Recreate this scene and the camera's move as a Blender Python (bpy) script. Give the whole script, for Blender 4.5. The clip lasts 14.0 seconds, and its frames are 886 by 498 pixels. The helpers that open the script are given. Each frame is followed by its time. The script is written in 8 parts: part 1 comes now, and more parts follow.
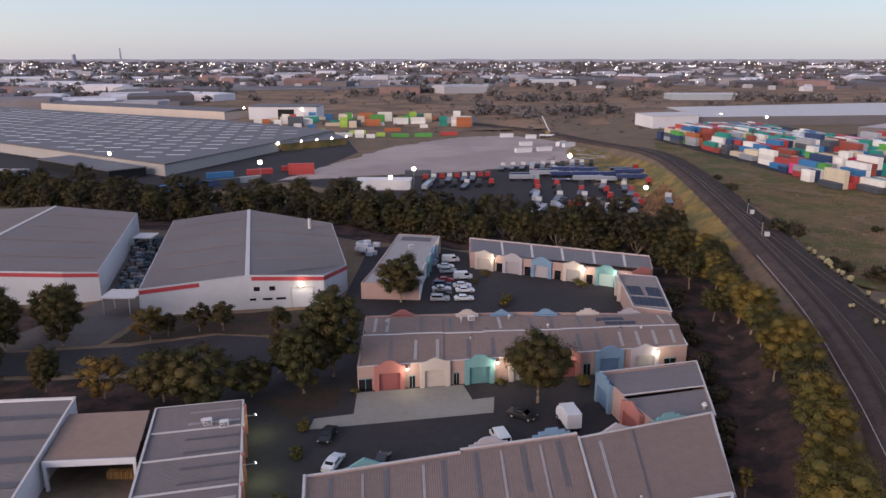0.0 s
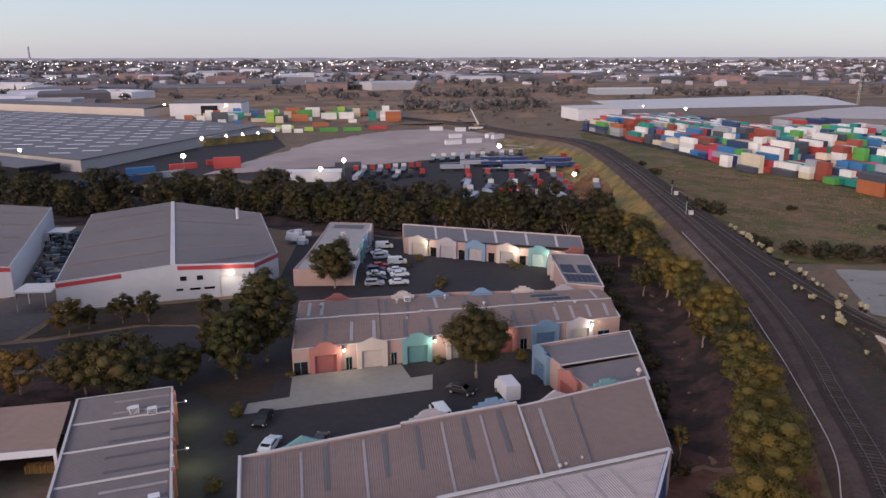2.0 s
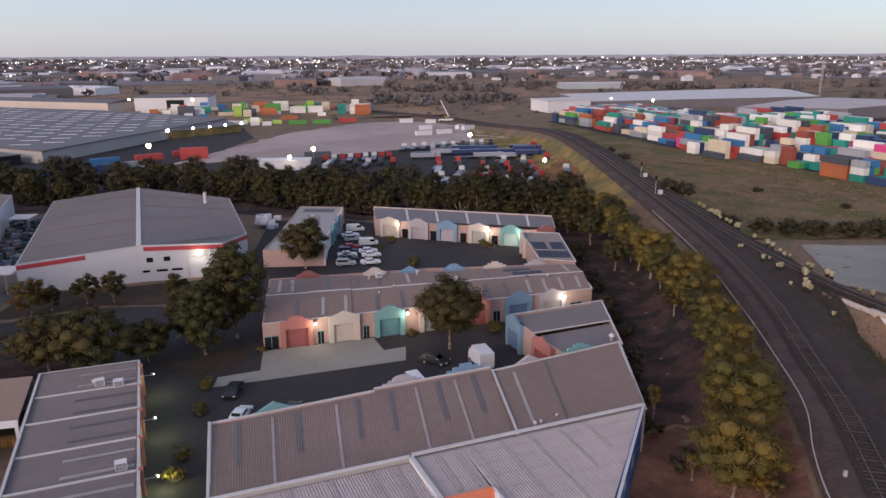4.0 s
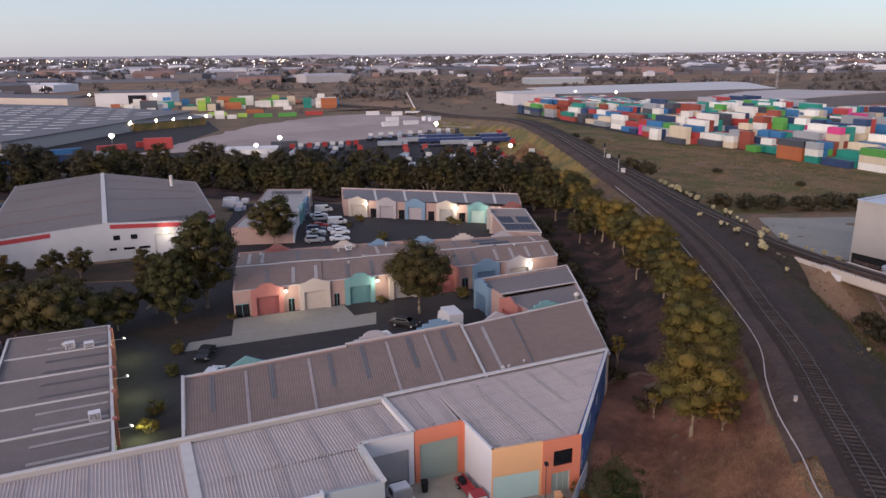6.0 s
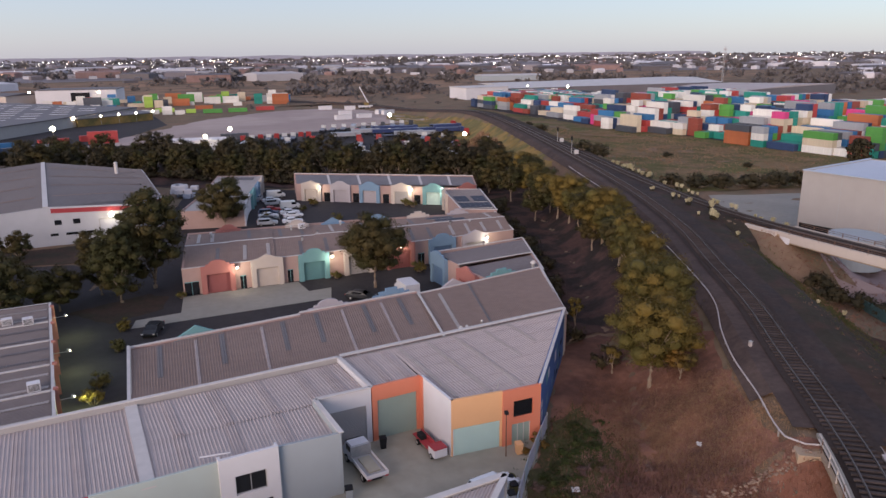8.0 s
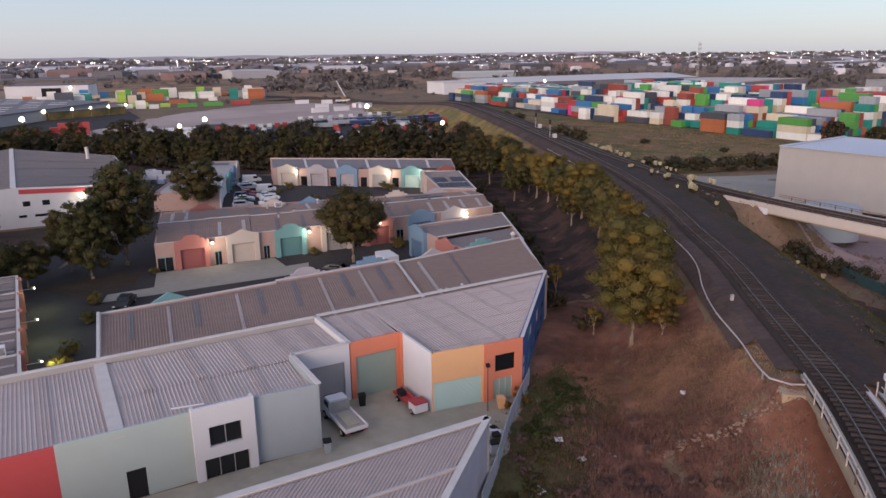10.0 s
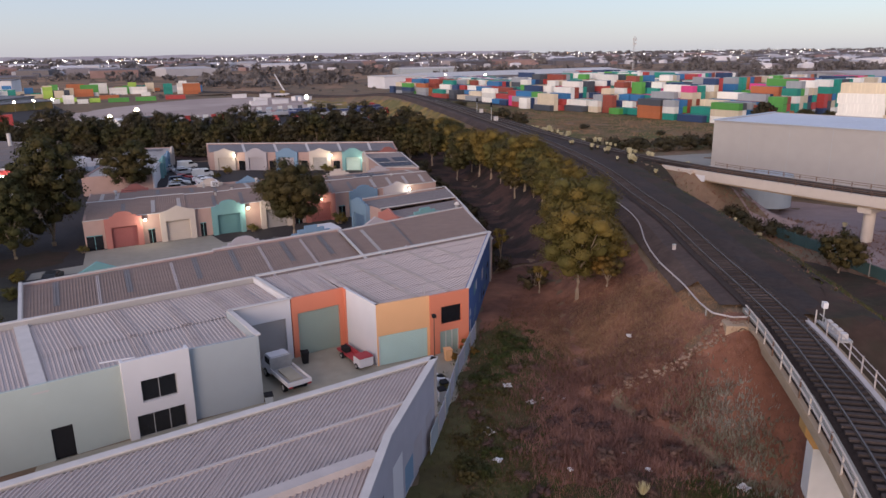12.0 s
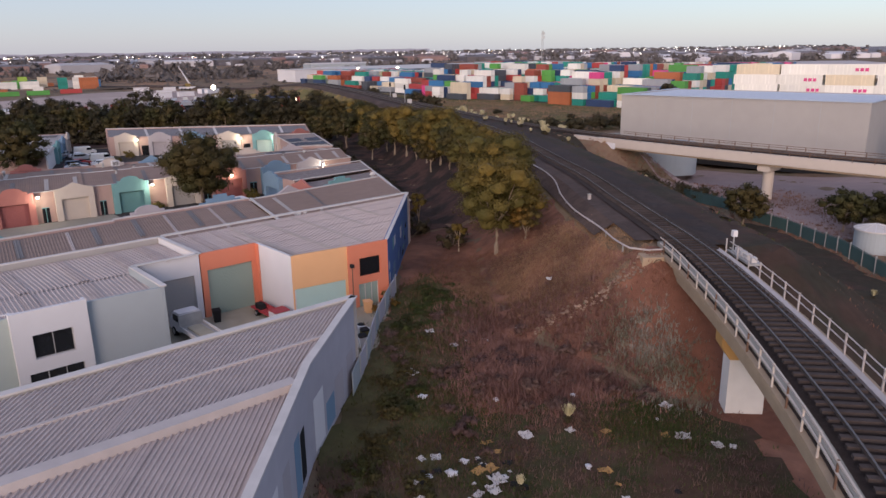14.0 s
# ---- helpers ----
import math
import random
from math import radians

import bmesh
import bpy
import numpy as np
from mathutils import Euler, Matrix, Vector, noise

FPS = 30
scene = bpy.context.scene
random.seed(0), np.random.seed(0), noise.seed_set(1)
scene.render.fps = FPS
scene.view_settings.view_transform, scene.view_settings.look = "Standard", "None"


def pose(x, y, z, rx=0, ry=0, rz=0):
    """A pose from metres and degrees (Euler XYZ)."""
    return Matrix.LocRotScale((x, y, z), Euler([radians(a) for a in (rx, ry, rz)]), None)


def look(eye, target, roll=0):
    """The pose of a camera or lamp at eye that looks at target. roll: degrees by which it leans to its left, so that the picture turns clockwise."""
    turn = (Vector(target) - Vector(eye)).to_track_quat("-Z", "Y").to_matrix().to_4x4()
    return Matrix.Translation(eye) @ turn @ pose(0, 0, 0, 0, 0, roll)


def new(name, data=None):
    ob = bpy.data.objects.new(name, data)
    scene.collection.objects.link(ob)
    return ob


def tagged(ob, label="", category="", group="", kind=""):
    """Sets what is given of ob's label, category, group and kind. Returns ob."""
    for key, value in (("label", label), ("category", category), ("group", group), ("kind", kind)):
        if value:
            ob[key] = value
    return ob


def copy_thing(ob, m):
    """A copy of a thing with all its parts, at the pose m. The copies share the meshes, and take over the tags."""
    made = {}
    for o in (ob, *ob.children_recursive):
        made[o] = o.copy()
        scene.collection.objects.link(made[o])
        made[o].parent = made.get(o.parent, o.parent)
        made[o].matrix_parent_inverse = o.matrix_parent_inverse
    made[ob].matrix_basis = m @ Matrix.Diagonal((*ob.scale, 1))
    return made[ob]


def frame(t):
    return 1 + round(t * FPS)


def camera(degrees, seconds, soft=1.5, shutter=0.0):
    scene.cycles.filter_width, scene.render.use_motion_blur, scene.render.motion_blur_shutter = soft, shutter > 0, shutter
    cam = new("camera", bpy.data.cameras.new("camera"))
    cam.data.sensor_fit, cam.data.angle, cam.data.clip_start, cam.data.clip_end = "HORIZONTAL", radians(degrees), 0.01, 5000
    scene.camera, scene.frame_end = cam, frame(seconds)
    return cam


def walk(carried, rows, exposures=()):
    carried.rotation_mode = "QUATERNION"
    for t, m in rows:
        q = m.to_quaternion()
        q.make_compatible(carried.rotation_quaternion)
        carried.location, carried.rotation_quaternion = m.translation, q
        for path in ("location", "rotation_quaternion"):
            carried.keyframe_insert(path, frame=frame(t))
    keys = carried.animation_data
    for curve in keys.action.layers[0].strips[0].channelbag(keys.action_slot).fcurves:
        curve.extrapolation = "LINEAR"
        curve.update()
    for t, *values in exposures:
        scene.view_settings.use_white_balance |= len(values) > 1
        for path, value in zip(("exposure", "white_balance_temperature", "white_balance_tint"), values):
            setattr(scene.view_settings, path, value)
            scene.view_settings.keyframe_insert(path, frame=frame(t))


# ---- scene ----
cam = camera(63.63, 14.0)
# seconds, eye (metres), yaw, pitch, roll (degrees)
ROWS = [
    (0.0, 0.000, 0.000, 55.216, 0.029, -15.188, -0.005),
    (0.5, -0.126, 0.011, 54.233, -1.364, -15.190, -0.006),
    (1.0, -0.167, 0.085, 53.319, -2.967, -15.227, -0.035),
    (1.5, -0.255, 0.121, 52.331, -4.678, -15.243, -0.084),
    (2.0, -0.410, 0.215, 51.353, -5.613, -15.264, -0.075),
    (4.5, -0.555, -0.575, 45.454, -8.624, -15.388, -0.187),
    (5.0, -0.824, -1.906, 44.213, -9.338, -15.403, -0.156),
    (5.5, -0.983, -3.130, 42.995, -9.892, -15.411, -0.282),
    (6.0, -1.074, -3.702, 41.891, -10.587, -15.410, -0.389),
    (6.5, -1.035, -3.829, 40.669, -11.991, -15.400, -0.443),
    (7.0, -0.990, -3.823, 39.408, -13.523, -15.390, -0.548),
    (7.5, -0.962, -3.748, 38.135, -14.274, -15.375, -0.612),
    (8.0, -0.949, -3.670, 36.981, -14.195, -15.366, -0.623),
    (10.5, -0.974, -3.509, 31.286, -16.832, -15.360, -0.720),
    (11.0, -0.958, -3.476, 30.152, -17.803, -15.378, -0.754),
    (11.5, -0.920, -3.436, 29.001, -18.803, -15.387, -0.753),
    (12.0, -0.869, -3.410, 27.871, -20.527, -15.424, -0.802),
    (12.5, -0.887, -3.387, 26.737, -22.466, -15.470, -0.845),
    (13.0, -0.943, -3.344, 25.559, -24.202, -15.494, -0.823),
    (13.5, -0.943, -3.285, 24.433, -26.043, -15.545, -0.824),
    (14.0, -0.880, -3.241, 23.365, -27.334, -15.616, -0.848),
]
EXPOSURE, KELVIN, TINT = 0.45, 6350, 15
walk(cam, [(t, pose(x, y, z, 90 + pitch, 0, yaw) @ pose(0, 0, 0, 0, 0, roll)) for t, x, y, z, yaw, pitch, roll in ROWS],
     exposures=[(0.0, EXPOSURE, KELVIN, TINT), (14.0, EXPOSURE, KELVIN, TINT)])

# ---- light: dusk under a thin pale veil, the glow low on the left ----
SUN_EL, SUN_AZ = 9.0, -98.0            # degrees; azimuth from +y, to the right
world = bpy.data.worlds.new("world")
scene.world = world
world.use_nodes = True
wn, wl = world.node_tree.nodes, world.node_tree.links
wn.clear()
sky = wn.new("ShaderNodeTexSky")
sky.sky_type = "NISHITA"
sky.sun_disc = False
sky.sun_elevation, sky.sun_rotation = radians(SUN_EL), radians(SUN_AZ)
sky.air_density, sky.dust_density, sky.ozone_density = 1.0, 0.6, 3.0
bg = wn.new("ShaderNodeBackground")
bg.inputs["Strength"].default_value = 0.08
veil = wn.new("ShaderNodeBackground")
veil.inputs["Color"].default_value, veil.inputs["Strength"].default_value = (0.49, 0.508, 0.63, 1), 0.545
both = wn.new("ShaderNodeAddShader")
wo = wn.new("ShaderNodeOutputWorld")
wl.new(sky.outputs[0], bg.inputs[0])
wl.new(bg.outputs[0], both.inputs[0])
wl.new(veil.outputs[0], both.inputs[1])
wl.new(both.outputs[0], wo.inputs[0])
sun = new("sun", bpy.data.lights.new("sun", "SUN"))
sun.data.energy, sun.data.angle, sun.data.color = 2.1, radians(35), (1.0, 0.79, 0.64)
sa, se = radians(SUN_AZ - 44), radians(14)
sun.matrix_world = look((0, 0, 300), (0 - 100 * math.sin(sa) * math.cos(se), -100 * math.cos(sa) * math.cos(se), 300 - 100 * math.sin(se)))

# ---- materials ----
def material(name, colour, rough=0.7, metal=0.0, scale=4.0, amount=0.25, big=0.15, bump=0.0, bump_scale=40.0, island=0.0, obj=0.0, tint=None):
    """A surface with variation at two scales: grain (scale, per metre) and broad stains (scale / 12)."""
    m = bpy.data.materials.new(name)
    m.use_nodes = True
    n, l = m.node_tree.nodes, m.node_tree.links
    b = n["Principled BSDF"]
    b.inputs["Roughness"].default_value, b.inputs["Metallic"].default_value = rough, metal
    if rough >= 0.8:
        b.inputs["Specular IOR Level"].default_value = 0.12
    geo = n.new("ShaderNodeNewGeometry")
    pos = geo.outputs["Position"]
    def noise_node(s, detail=4.0):
        t = n.new("ShaderNodeTexNoise")
        t.inputs["Scale"].default_value, t.inputs["Detail"].default_value = s, detail
        l.new(pos, t.inputs["Vector"])
        return t.outputs["Fac"]
    def math_node(op, a, c, d=None):
        t = n.new("ShaderNodeMath")
        t.operation = op
        for k, v in enumerate((a, c, d)):
            if v is None:
                continue
            if isinstance(v, (int, float)):
                t.inputs[k].default_value = v
            else:
                l.new(v, t.inputs[k])
        return t.outputs[0]
    fine = math_node("MULTIPLY_ADD", noise_node(scale), 2 * amount, 1 - amount)
    broad = math_node("MULTIPLY_ADD", noise_node(scale / 12, 3.0), 2 * big, 1 - big)
    value = math_node("MULTIPLY", fine, broad)
    if island:
        value = math_node("MULTIPLY", value, math_node("MULTIPLY_ADD", geo.outputs["Random Per Island"], 2 * island, 1 - island))
    if obj:
        info = n.new("ShaderNodeObjectInfo")
        value = math_node("MULTIPLY", value, math_node("MULTIPLY_ADD", info.outputs["Random"], 2 * obj, 1 - obj))
    base = n.new("ShaderNodeMix")
    base.data_type = "RGBA"
    base.inputs[6].default_value = (*colour, 1)
    base.inputs[7].default_value = (*(tint or colour), 1)
    if tint:
        f = n.new("ShaderNodeMapRange")
        f.inputs[1].default_value, f.inputs[2].default_value = 0.42, 0.58
        l.new(noise_node(scale / 5, 5.0), f.inputs[0])
        l.new(f.outputs[0], base.inputs[0])
    hs = n.new("ShaderNodeHueSaturation")
    l.new(base.outputs[2], hs.inputs["Color"])
    l.new(value, hs.inputs["Value"])
    l.new(hs.outputs[0], b.inputs["Base Color"])
    if bump:
        bp = n.new("ShaderNodeBump")
        bp.inputs["Strength"].default_value, bp.inputs["Distance"].default_value = bump, 0.05
        l.new(noise_node(bump_scale, 3.0), bp.inputs["Height"])
        l.new(bp.outputs[0], b.inputs["Normal"])
    return m


def glow(name, colour, strength, sample=False):
    m = bpy.data.materials.new(name)
    m.use_nodes = True
    b = m.node_tree.nodes["Principled BSDF"]
    b.inputs["Emission Color"].default_value, b.inputs["Emission Strength"].default_value = (*colour, 1), strength
    if not sample:
        m.cycles.emission_sampling = "NONE"
    return m


def leaf_material(name, colour, second):
    m = material(name, colour, 0.6, scale=0.9, amount=0.25, big=0.25, island=0.14, tint=second)
    n, l = m.node_tree.nodes, m.node_tree.links
    b = n["Principled BSDF"]
    out = n["Material Output"]
    tr, mix = n.new("ShaderNodeBsdfTranslucent"), n.new("ShaderNodeMixShader")
    l.new(b.inputs["Base Color"].links[0].from_socket, tr.inputs["Color"])
    b.inputs["Specular IOR Level"].default_value = 0.15
    mix.inputs[0].default_value = 0.16
    l.new(b.outputs[0], mix.inputs[1])
    l.new(tr.outputs[0], mix.inputs[2])
    l.new(mix.outputs[0], out.inputs["Surface"])
    return m


M = {
    "earth": material("dry_ground", (0.19, 0.125, 0.085), 0.95, scale=0.6, amount=0.35, big=0.3, bump=0.6, bump_scale=6, tint=(0.155, 0.12, 0.08)),
    "lot": material("lot_scrub", (0.255, 0.122, 0.082), 0.95, scale=0.9, amount=0.4, big=0.3, bump=0.8, bump_scale=5, tint=(0.14, 0.07, 0.052)),
    "lot_green": material("lot_grass", (0.082, 0.076, 0.034), 0.95, scale=1.6, amount=0.4, big=0.3, bump=0.8, bump_scale=6, tint=(0.075, 0.062, 0.03)),
    "damp": material("damp_weeds", (0.085, 0.052, 0.036), 0.95, scale=1.6, amount=0.4, big=0.3, bump=0.8, bump_scale=6, tint=(0.058, 0.056, 0.026)),
    "redsoil": material("red_soil", (0.20, 0.088, 0.058), 0.95, scale=1.5, amount=0.3, big=0.3, bump=0.6, bump_scale=8),
    "field": material("dry_field", (0.27, 0.165, 0.105), 0.95, scale=0.12, amount=0.4, big=0.3, tint=(0.16, 0.115, 0.08)),
    "paddock": material("green_paddock", (0.10, 0.092, 0.036), 0.95, scale=0.35, amount=0.4, big=0.3, bump=0.5, bump_scale=3, tint=(0.16, 0.11, 0.06)),
    "yellowgrass": material("yellow_grass", (0.26, 0.17, 0.06), 0.95, scale=0.6, amount=0.35, big=0.3, tint=(0.14, 0.12, 0.05)),
    # mauve-grey carries the lavender haze of the far ground in its colour
    "suburb": material("hazed_suburb", (0.25, 0.22, 0.225), 0.95, scale=0.03, amount=0.35, big=0.3, tint=(0.17, 0.15, 0.16)),
    # leaf colour lifted to grey-mauve: distance haze painted into the far trees
    "hazetree": leaf_material("haze_pale_foliage", (0.165, 0.145, 0.14), (0.12, 0.105, 0.10)),
    "darkground": material("dark_brown_ground", (0.082, 0.046, 0.039), 0.95, scale=1.2, amount=0.35, big=0.3, bump=0.5, bump_scale=8, tint=(0.034, 0.026, 0.023)),
    "brickfar": material("far_brick", (0.26, 0.17, 0.155), 0.9, scale=0.1),
    "sand": material("pale_sand_lot", (0.40, 0.32, 0.29), 0.95, scale=0.1, amount=0.15, big=0.2, tint=(0.33, 0.26, 0.24)),
    "gravel": material("pink_gravel", (0.27, 0.205, 0.20), 0.95, scale=0.5, amount=0.15, big=0.2, bump=0.3, bump_scale=20),
    "asphalt": material("asphalt", (0.043, 0.038, 0.04), 0.85, scale=0.8, amount=0.25, big=0.2, bump=0.2, bump_scale=60),
    "concrete": material("pale_concrete", (0.27, 0.25, 0.22), 0.85, scale=0.9, amount=0.15, big=0.2, bump=0.15, bump_scale=30),
    "yardconc": material("yard_concrete", (0.33, 0.30, 0.24), 0.85, scale=0.7, amount=0.25, big=0.25, bump=0.15, bump_scale=30),
    "ballast": material("ballast", (0.050, 0.037, 0.033), 0.95, scale=3.0, amount=0.4, big=0.2, bump=0.8, bump_scale=25),
    "ash": material("dark_cess", (0.056, 0.040, 0.036), 0.95, scale=1.6, amount=0.45, big=0.35, bump=0.9, bump_scale=9, tint=(0.045, 0.036, 0.035)),
    "gritcess": material("grey_grit_cess", (0.088, 0.062, 0.054), 0.95, scale=1.6, amount=0.4, big=0.3, bump=0.7, bump_scale=9, tint=(0.070, 0.050, 0.045)),
    "mulch": material("dark_verge", (0.060, 0.038, 0.030), 0.95, scale=1.2, amount=0.35, big=0.3, bump=0.5, bump_scale=8, tint=(0.043, 0.036, 0.026)),
    "sideconc": material("oily_concrete", (0.105, 0.09, 0.085), 0.85, scale=0.7, amount=0.25, big=0.25, bump=0.15, bump_scale=30),
    "roof": material("weathered_roof_sheet", (0.265, 0.19, 0.16), 0.8, 0.0, scale=0.8, amount=0.15, big=0.15),
    "roof_b": material("grey_roof_sheet", (0.42, 0.35, 0.332), 0.65, 0.0, scale=0.8, amount=0.12, big=0.15),
    "roof_seam": material("dusty_roof_strip", (0.365, 0.30, 0.285), 0.7, scale=0.8, amount=0.18, big=0.2),
    # far pale roofs toned for the low contrast of haze
    "farpale": material("hazed_pale_roof", (0.50, 0.475, 0.49), 0.8, scale=0.05, amount=0.2, big=0.2, island=0.35),
    "capdull": material("dull_capping", (0.44, 0.385, 0.37), 0.6, scale=1.2, amount=0.18, big=0.2),
    "roof_w": material("dull_roof_sheet", (0.145, 0.126, 0.125), 0.7, 0.0, scale=0.8, amount=0.14, big=0.18),
    "roof_e": material("sooty_roof_sheet", (0.165, 0.138, 0.135), 0.7, 0.0, scale=0.8, amount=0.16, big=0.2),
    "roof_d": material("dark_roof_sheet", (0.17, 0.15, 0.155), 0.55, 0.1, scale=0.8, amount=0.15, big=0.15),
    "roof_far": material("far_roof_sheet", (0.105, 0.09, 0.095), 0.6, scale=0.08, amount=0.1, big=0.1),
    "skylight": material("fibreglass_sheet", (0.35, 0.30, 0.275), 0.5, scale=1.0, amount=0.2, big=0.2),
    "skydark": material("grimy_roof_sheet", (0.13, 0.11, 0.11), 0.6, scale=1.0, amount=0.2, big=0.2),
    "cap": material("pale_capping", (0.52, 0.48, 0.46), 0.6, scale=1.2, amount=0.15, big=0.15),
    "pink": material("pink_render", (0.40, 0.275, 0.245), 0.85, scale=0.8, amount=0.12, big=0.12),
    "coral": material("coral_render", (0.38, 0.155, 0.135), 0.8, scale=0.8, amount=0.08, big=0.12),
    "reddoor": material("red_roller", (0.27, 0.085, 0.082), 0.6, scale=0.8, amount=0.08, big=0.12),
    "cream": material("cream_render", (0.50, 0.43, 0.38), 0.8, scale=0.8, amount=0.08, big=0.12),
    "teal": material("teal_render", (0.16, 0.31, 0.32), 0.8, scale=0.8, amount=0.08, big=0.12),
    "tealdoor": material("teal_roller", (0.10, 0.22, 0.235), 0.6, scale=0.8, amount=0.08, big=0.12),
    "blue": material("pale_blue_render", (0.17, 0.26, 0.36), 0.8, scale=0.8, amount=0.08, big=0.12),
    "bluedoor": material("blue_roller", (0.10, 0.17, 0.28), 0.6, scale=0.8, amount=0.08, big=0.12),
    "lilac": material("lilac_render", (0.39, 0.355, 0.375), 0.8, scale=0.8, amount=0.08, big=0.12),
    "greydoor": material("grey_roller", (0.33, 0.31, 0.30), 0.6, scale=0.8, amount=0.08, big=0.12),
    "white": material("white_wall", (0.62, 0.60, 0.615), 0.8, scale=0.6, amount=0.06, big=0.12),
    # white wall darkened and cooled: the shade on the warehouses is in the colour
    "shadewhite": material("shaded_white_wall", (0.46, 0.46, 0.485), 0.85, scale=0.6, amount=0.08, big=0.15),
    "greywall": material("blue_grey_wall", (0.34, 0.37, 0.39), 0.8, scale=0.6, amount=0.06, big=0.12),
    "palegreen": material("pale_green_wall", (0.42, 0.47, 0.44), 0.8, scale=0.6, amount=0.06, big=0.12),
    "greendoor": material("sage_roller", (0.26, 0.33, 0.29), 0.6, scale=0.6, amount=0.06, big=0.1),
    "mintdoor": material("mint_roller", (0.42, 0.56, 0.52), 0.6, scale=0.6, amount=0.06, big=0.1),
    "orange": material("orange_wall", (0.62, 0.20, 0.115), 0.75, scale=0.6, amount=0.06, big=0.12),
    "peach": material("peach_wall", (0.72, 0.40, 0.20), 0.75, scale=0.6, amount=0.06, big=0.12),
    "redwall": material("red_wall", (0.50, 0.07, 0.07), 0.75, scale=0.6, amount=0.06, big=0.12),
    "redband": material("red_band", (0.34, 0.036, 0.045), 0.7, scale=0.6, amount=0.06, big=0.12),
    "bluewall": material("blue_painted_wall", (0.06, 0.13, 0.32), 0.75, scale=0.9, amount=0.25, big=0.3),
    "lavwall": material("stained_tilt_panel", (0.40, 0.38, 0.42), 0.8, scale=0.7, amount=0.12, big=0.25),
    "precast": material("precast_panel", (0.36, 0.335, 0.32), 0.8, scale=0.5, amount=0.06, big=0.1),
    "blueroof": material("blue_roof_sheet", (0.38, 0.43, 0.52), 0.5, scale=0.5, amount=0.06, big=0.1),
    "dark": material("dark_interior", (0.02, 0.02, 0.022), 0.8, scale=1.0),
    "glass": material("dark_glass", (0.012, 0.013, 0.016), 0.08, scale=1.0),
    "steel": material("galvanised_steel", (0.40, 0.39, 0.38), 0.5, 0.4, scale=2.0),
    "rust": material("rusty_steel", (0.16, 0.09, 0.06), 0.7, 0.3, scale=3.0, amount=0.3),
    "rail": material("worn_rail", (0.11, 0.092, 0.085), 0.5, 0.4, scale=3.0, amount=0.2),
    "sleeper": material("grey_sleeper", (0.064, 0.05, 0.047), 0.9, scale=4.0, amount=0.3, obj=0.25),
    "bridgeconc": material("bridge_concrete", (0.36, 0.27, 0.19), 0.85, scale=1.0, amount=0.2, big=0.25, bump=0.1, bump_scale=20),
    "orangeconc": material("rust_stained_concrete", (0.42, 0.24, 0.09), 0.85, scale=1.0, amount=0.2, big=0.25),
    "whiteconc": material("white_painted_concrete", (0.60, 0.57, 0.54), 0.8, scale=1.2, amount=0.12, big=0.15),
    "bark": material("pale_bark", (0.26, 0.20, 0.15), 0.9, scale=2.0, amount=0.3, big=0.2),
    "leaf": leaf_material("gum_leaves", (0.112, 0.094, 0.027), (0.178, 0.122, 0.03)),
    "leafdark": leaf_material("dark_leaves", (0.046, 0.041, 0.024), (0.066, 0.052, 0.027)),
    "leafmid": leaf_material("olive_leaves", (0.056, 0.054, 0.021), (0.082, 0.062, 0.023)),
    "leafwarm": leaf_material("golden_leaves", (0.20, 0.11, 0.026), (0.11, 0.08, 0.026)),
    "plume": leaf_material("pale_plumes", (0.62, 0.55, 0.36), (0.48, 0.42, 0.25)),
    "solar": material("solar_cell", (0.010, 0.013, 0.035), 0.55, scale=1.0),
    "tyre": material("tyre", (0.02, 0.02, 0.02), 0.85),
    "lampglow": glow("lamp_glow", (1.0, 0.86, 0.55), 14.0),
    "farglow": glow("far_lamp_glow", (1.0, 0.92, 0.78), 4.5),
    "warmglow": glow("amber_lamp_glow", (1.0, 0.6, 0.22), 4.0),
}
PAINT = {}
def paint(colour, name="vehicle_paint", rough=0.35):
    key = (name, colour)
    if key not in PAINT:
        PAINT[key] = material(name, colour, rough, 0.0, scale=1.5, amount=0.08, big=0.1)
    return PAINT[key]

# ---- building helpers ----
def thing(name, label, category, at=(0, 0, 0), group="", kind=""):
    ob = new(name)
    ob.empty_display_size = 0.5
    ob.matrix_basis = Matrix.Translation(at)
    return tagged(ob, label, category, group, kind)


def base_of(ob):
    """World place of a thing or part while building: the sum of the offsets up its parents."""
    m = Matrix()
    while ob:
        m = ob.matrix_basis @ m
        ob = ob.parent
    return m


def from_mesh(name, me, mat, parent=None, label=""):
    if not me.materials:
        me.materials.append(M[mat] if isinstance(mat, str) else mat)
    ob = new(name, me)
    if parent:
        ob.parent = parent
        ob.matrix_parent_inverse = parent_world(parent).inverted()
    return tagged(ob, label)


def parent_world(ob):
    if ob.type == "EMPTY":
        return ob.matrix_basis.copy()
    return Matrix()


def part(name, bm, mat, parent=None, label="", smooth=False):
    """Links a bmesh as one mesh object under a thing or a part."""
    bmesh.ops.recalc_face_normals(bm, faces=bm.faces)
    me = bpy.data.meshes.new(name)
    bm.to_mesh(me)
    bm.free()
    if smooth:
        me.shade_smooth()
    return from_mesh(name, me, mat, parent, label)


def pydata(name, verts, faces, mat, parent=None, label="", smooth=False):
    me = bpy.data.meshes.new(name)
    me.from_pydata([tuple(v) for v in verts], [], faces)
    me.update()
    if smooth:
        me.shade_smooth()
    return from_mesh(name, me, mat, parent, label)


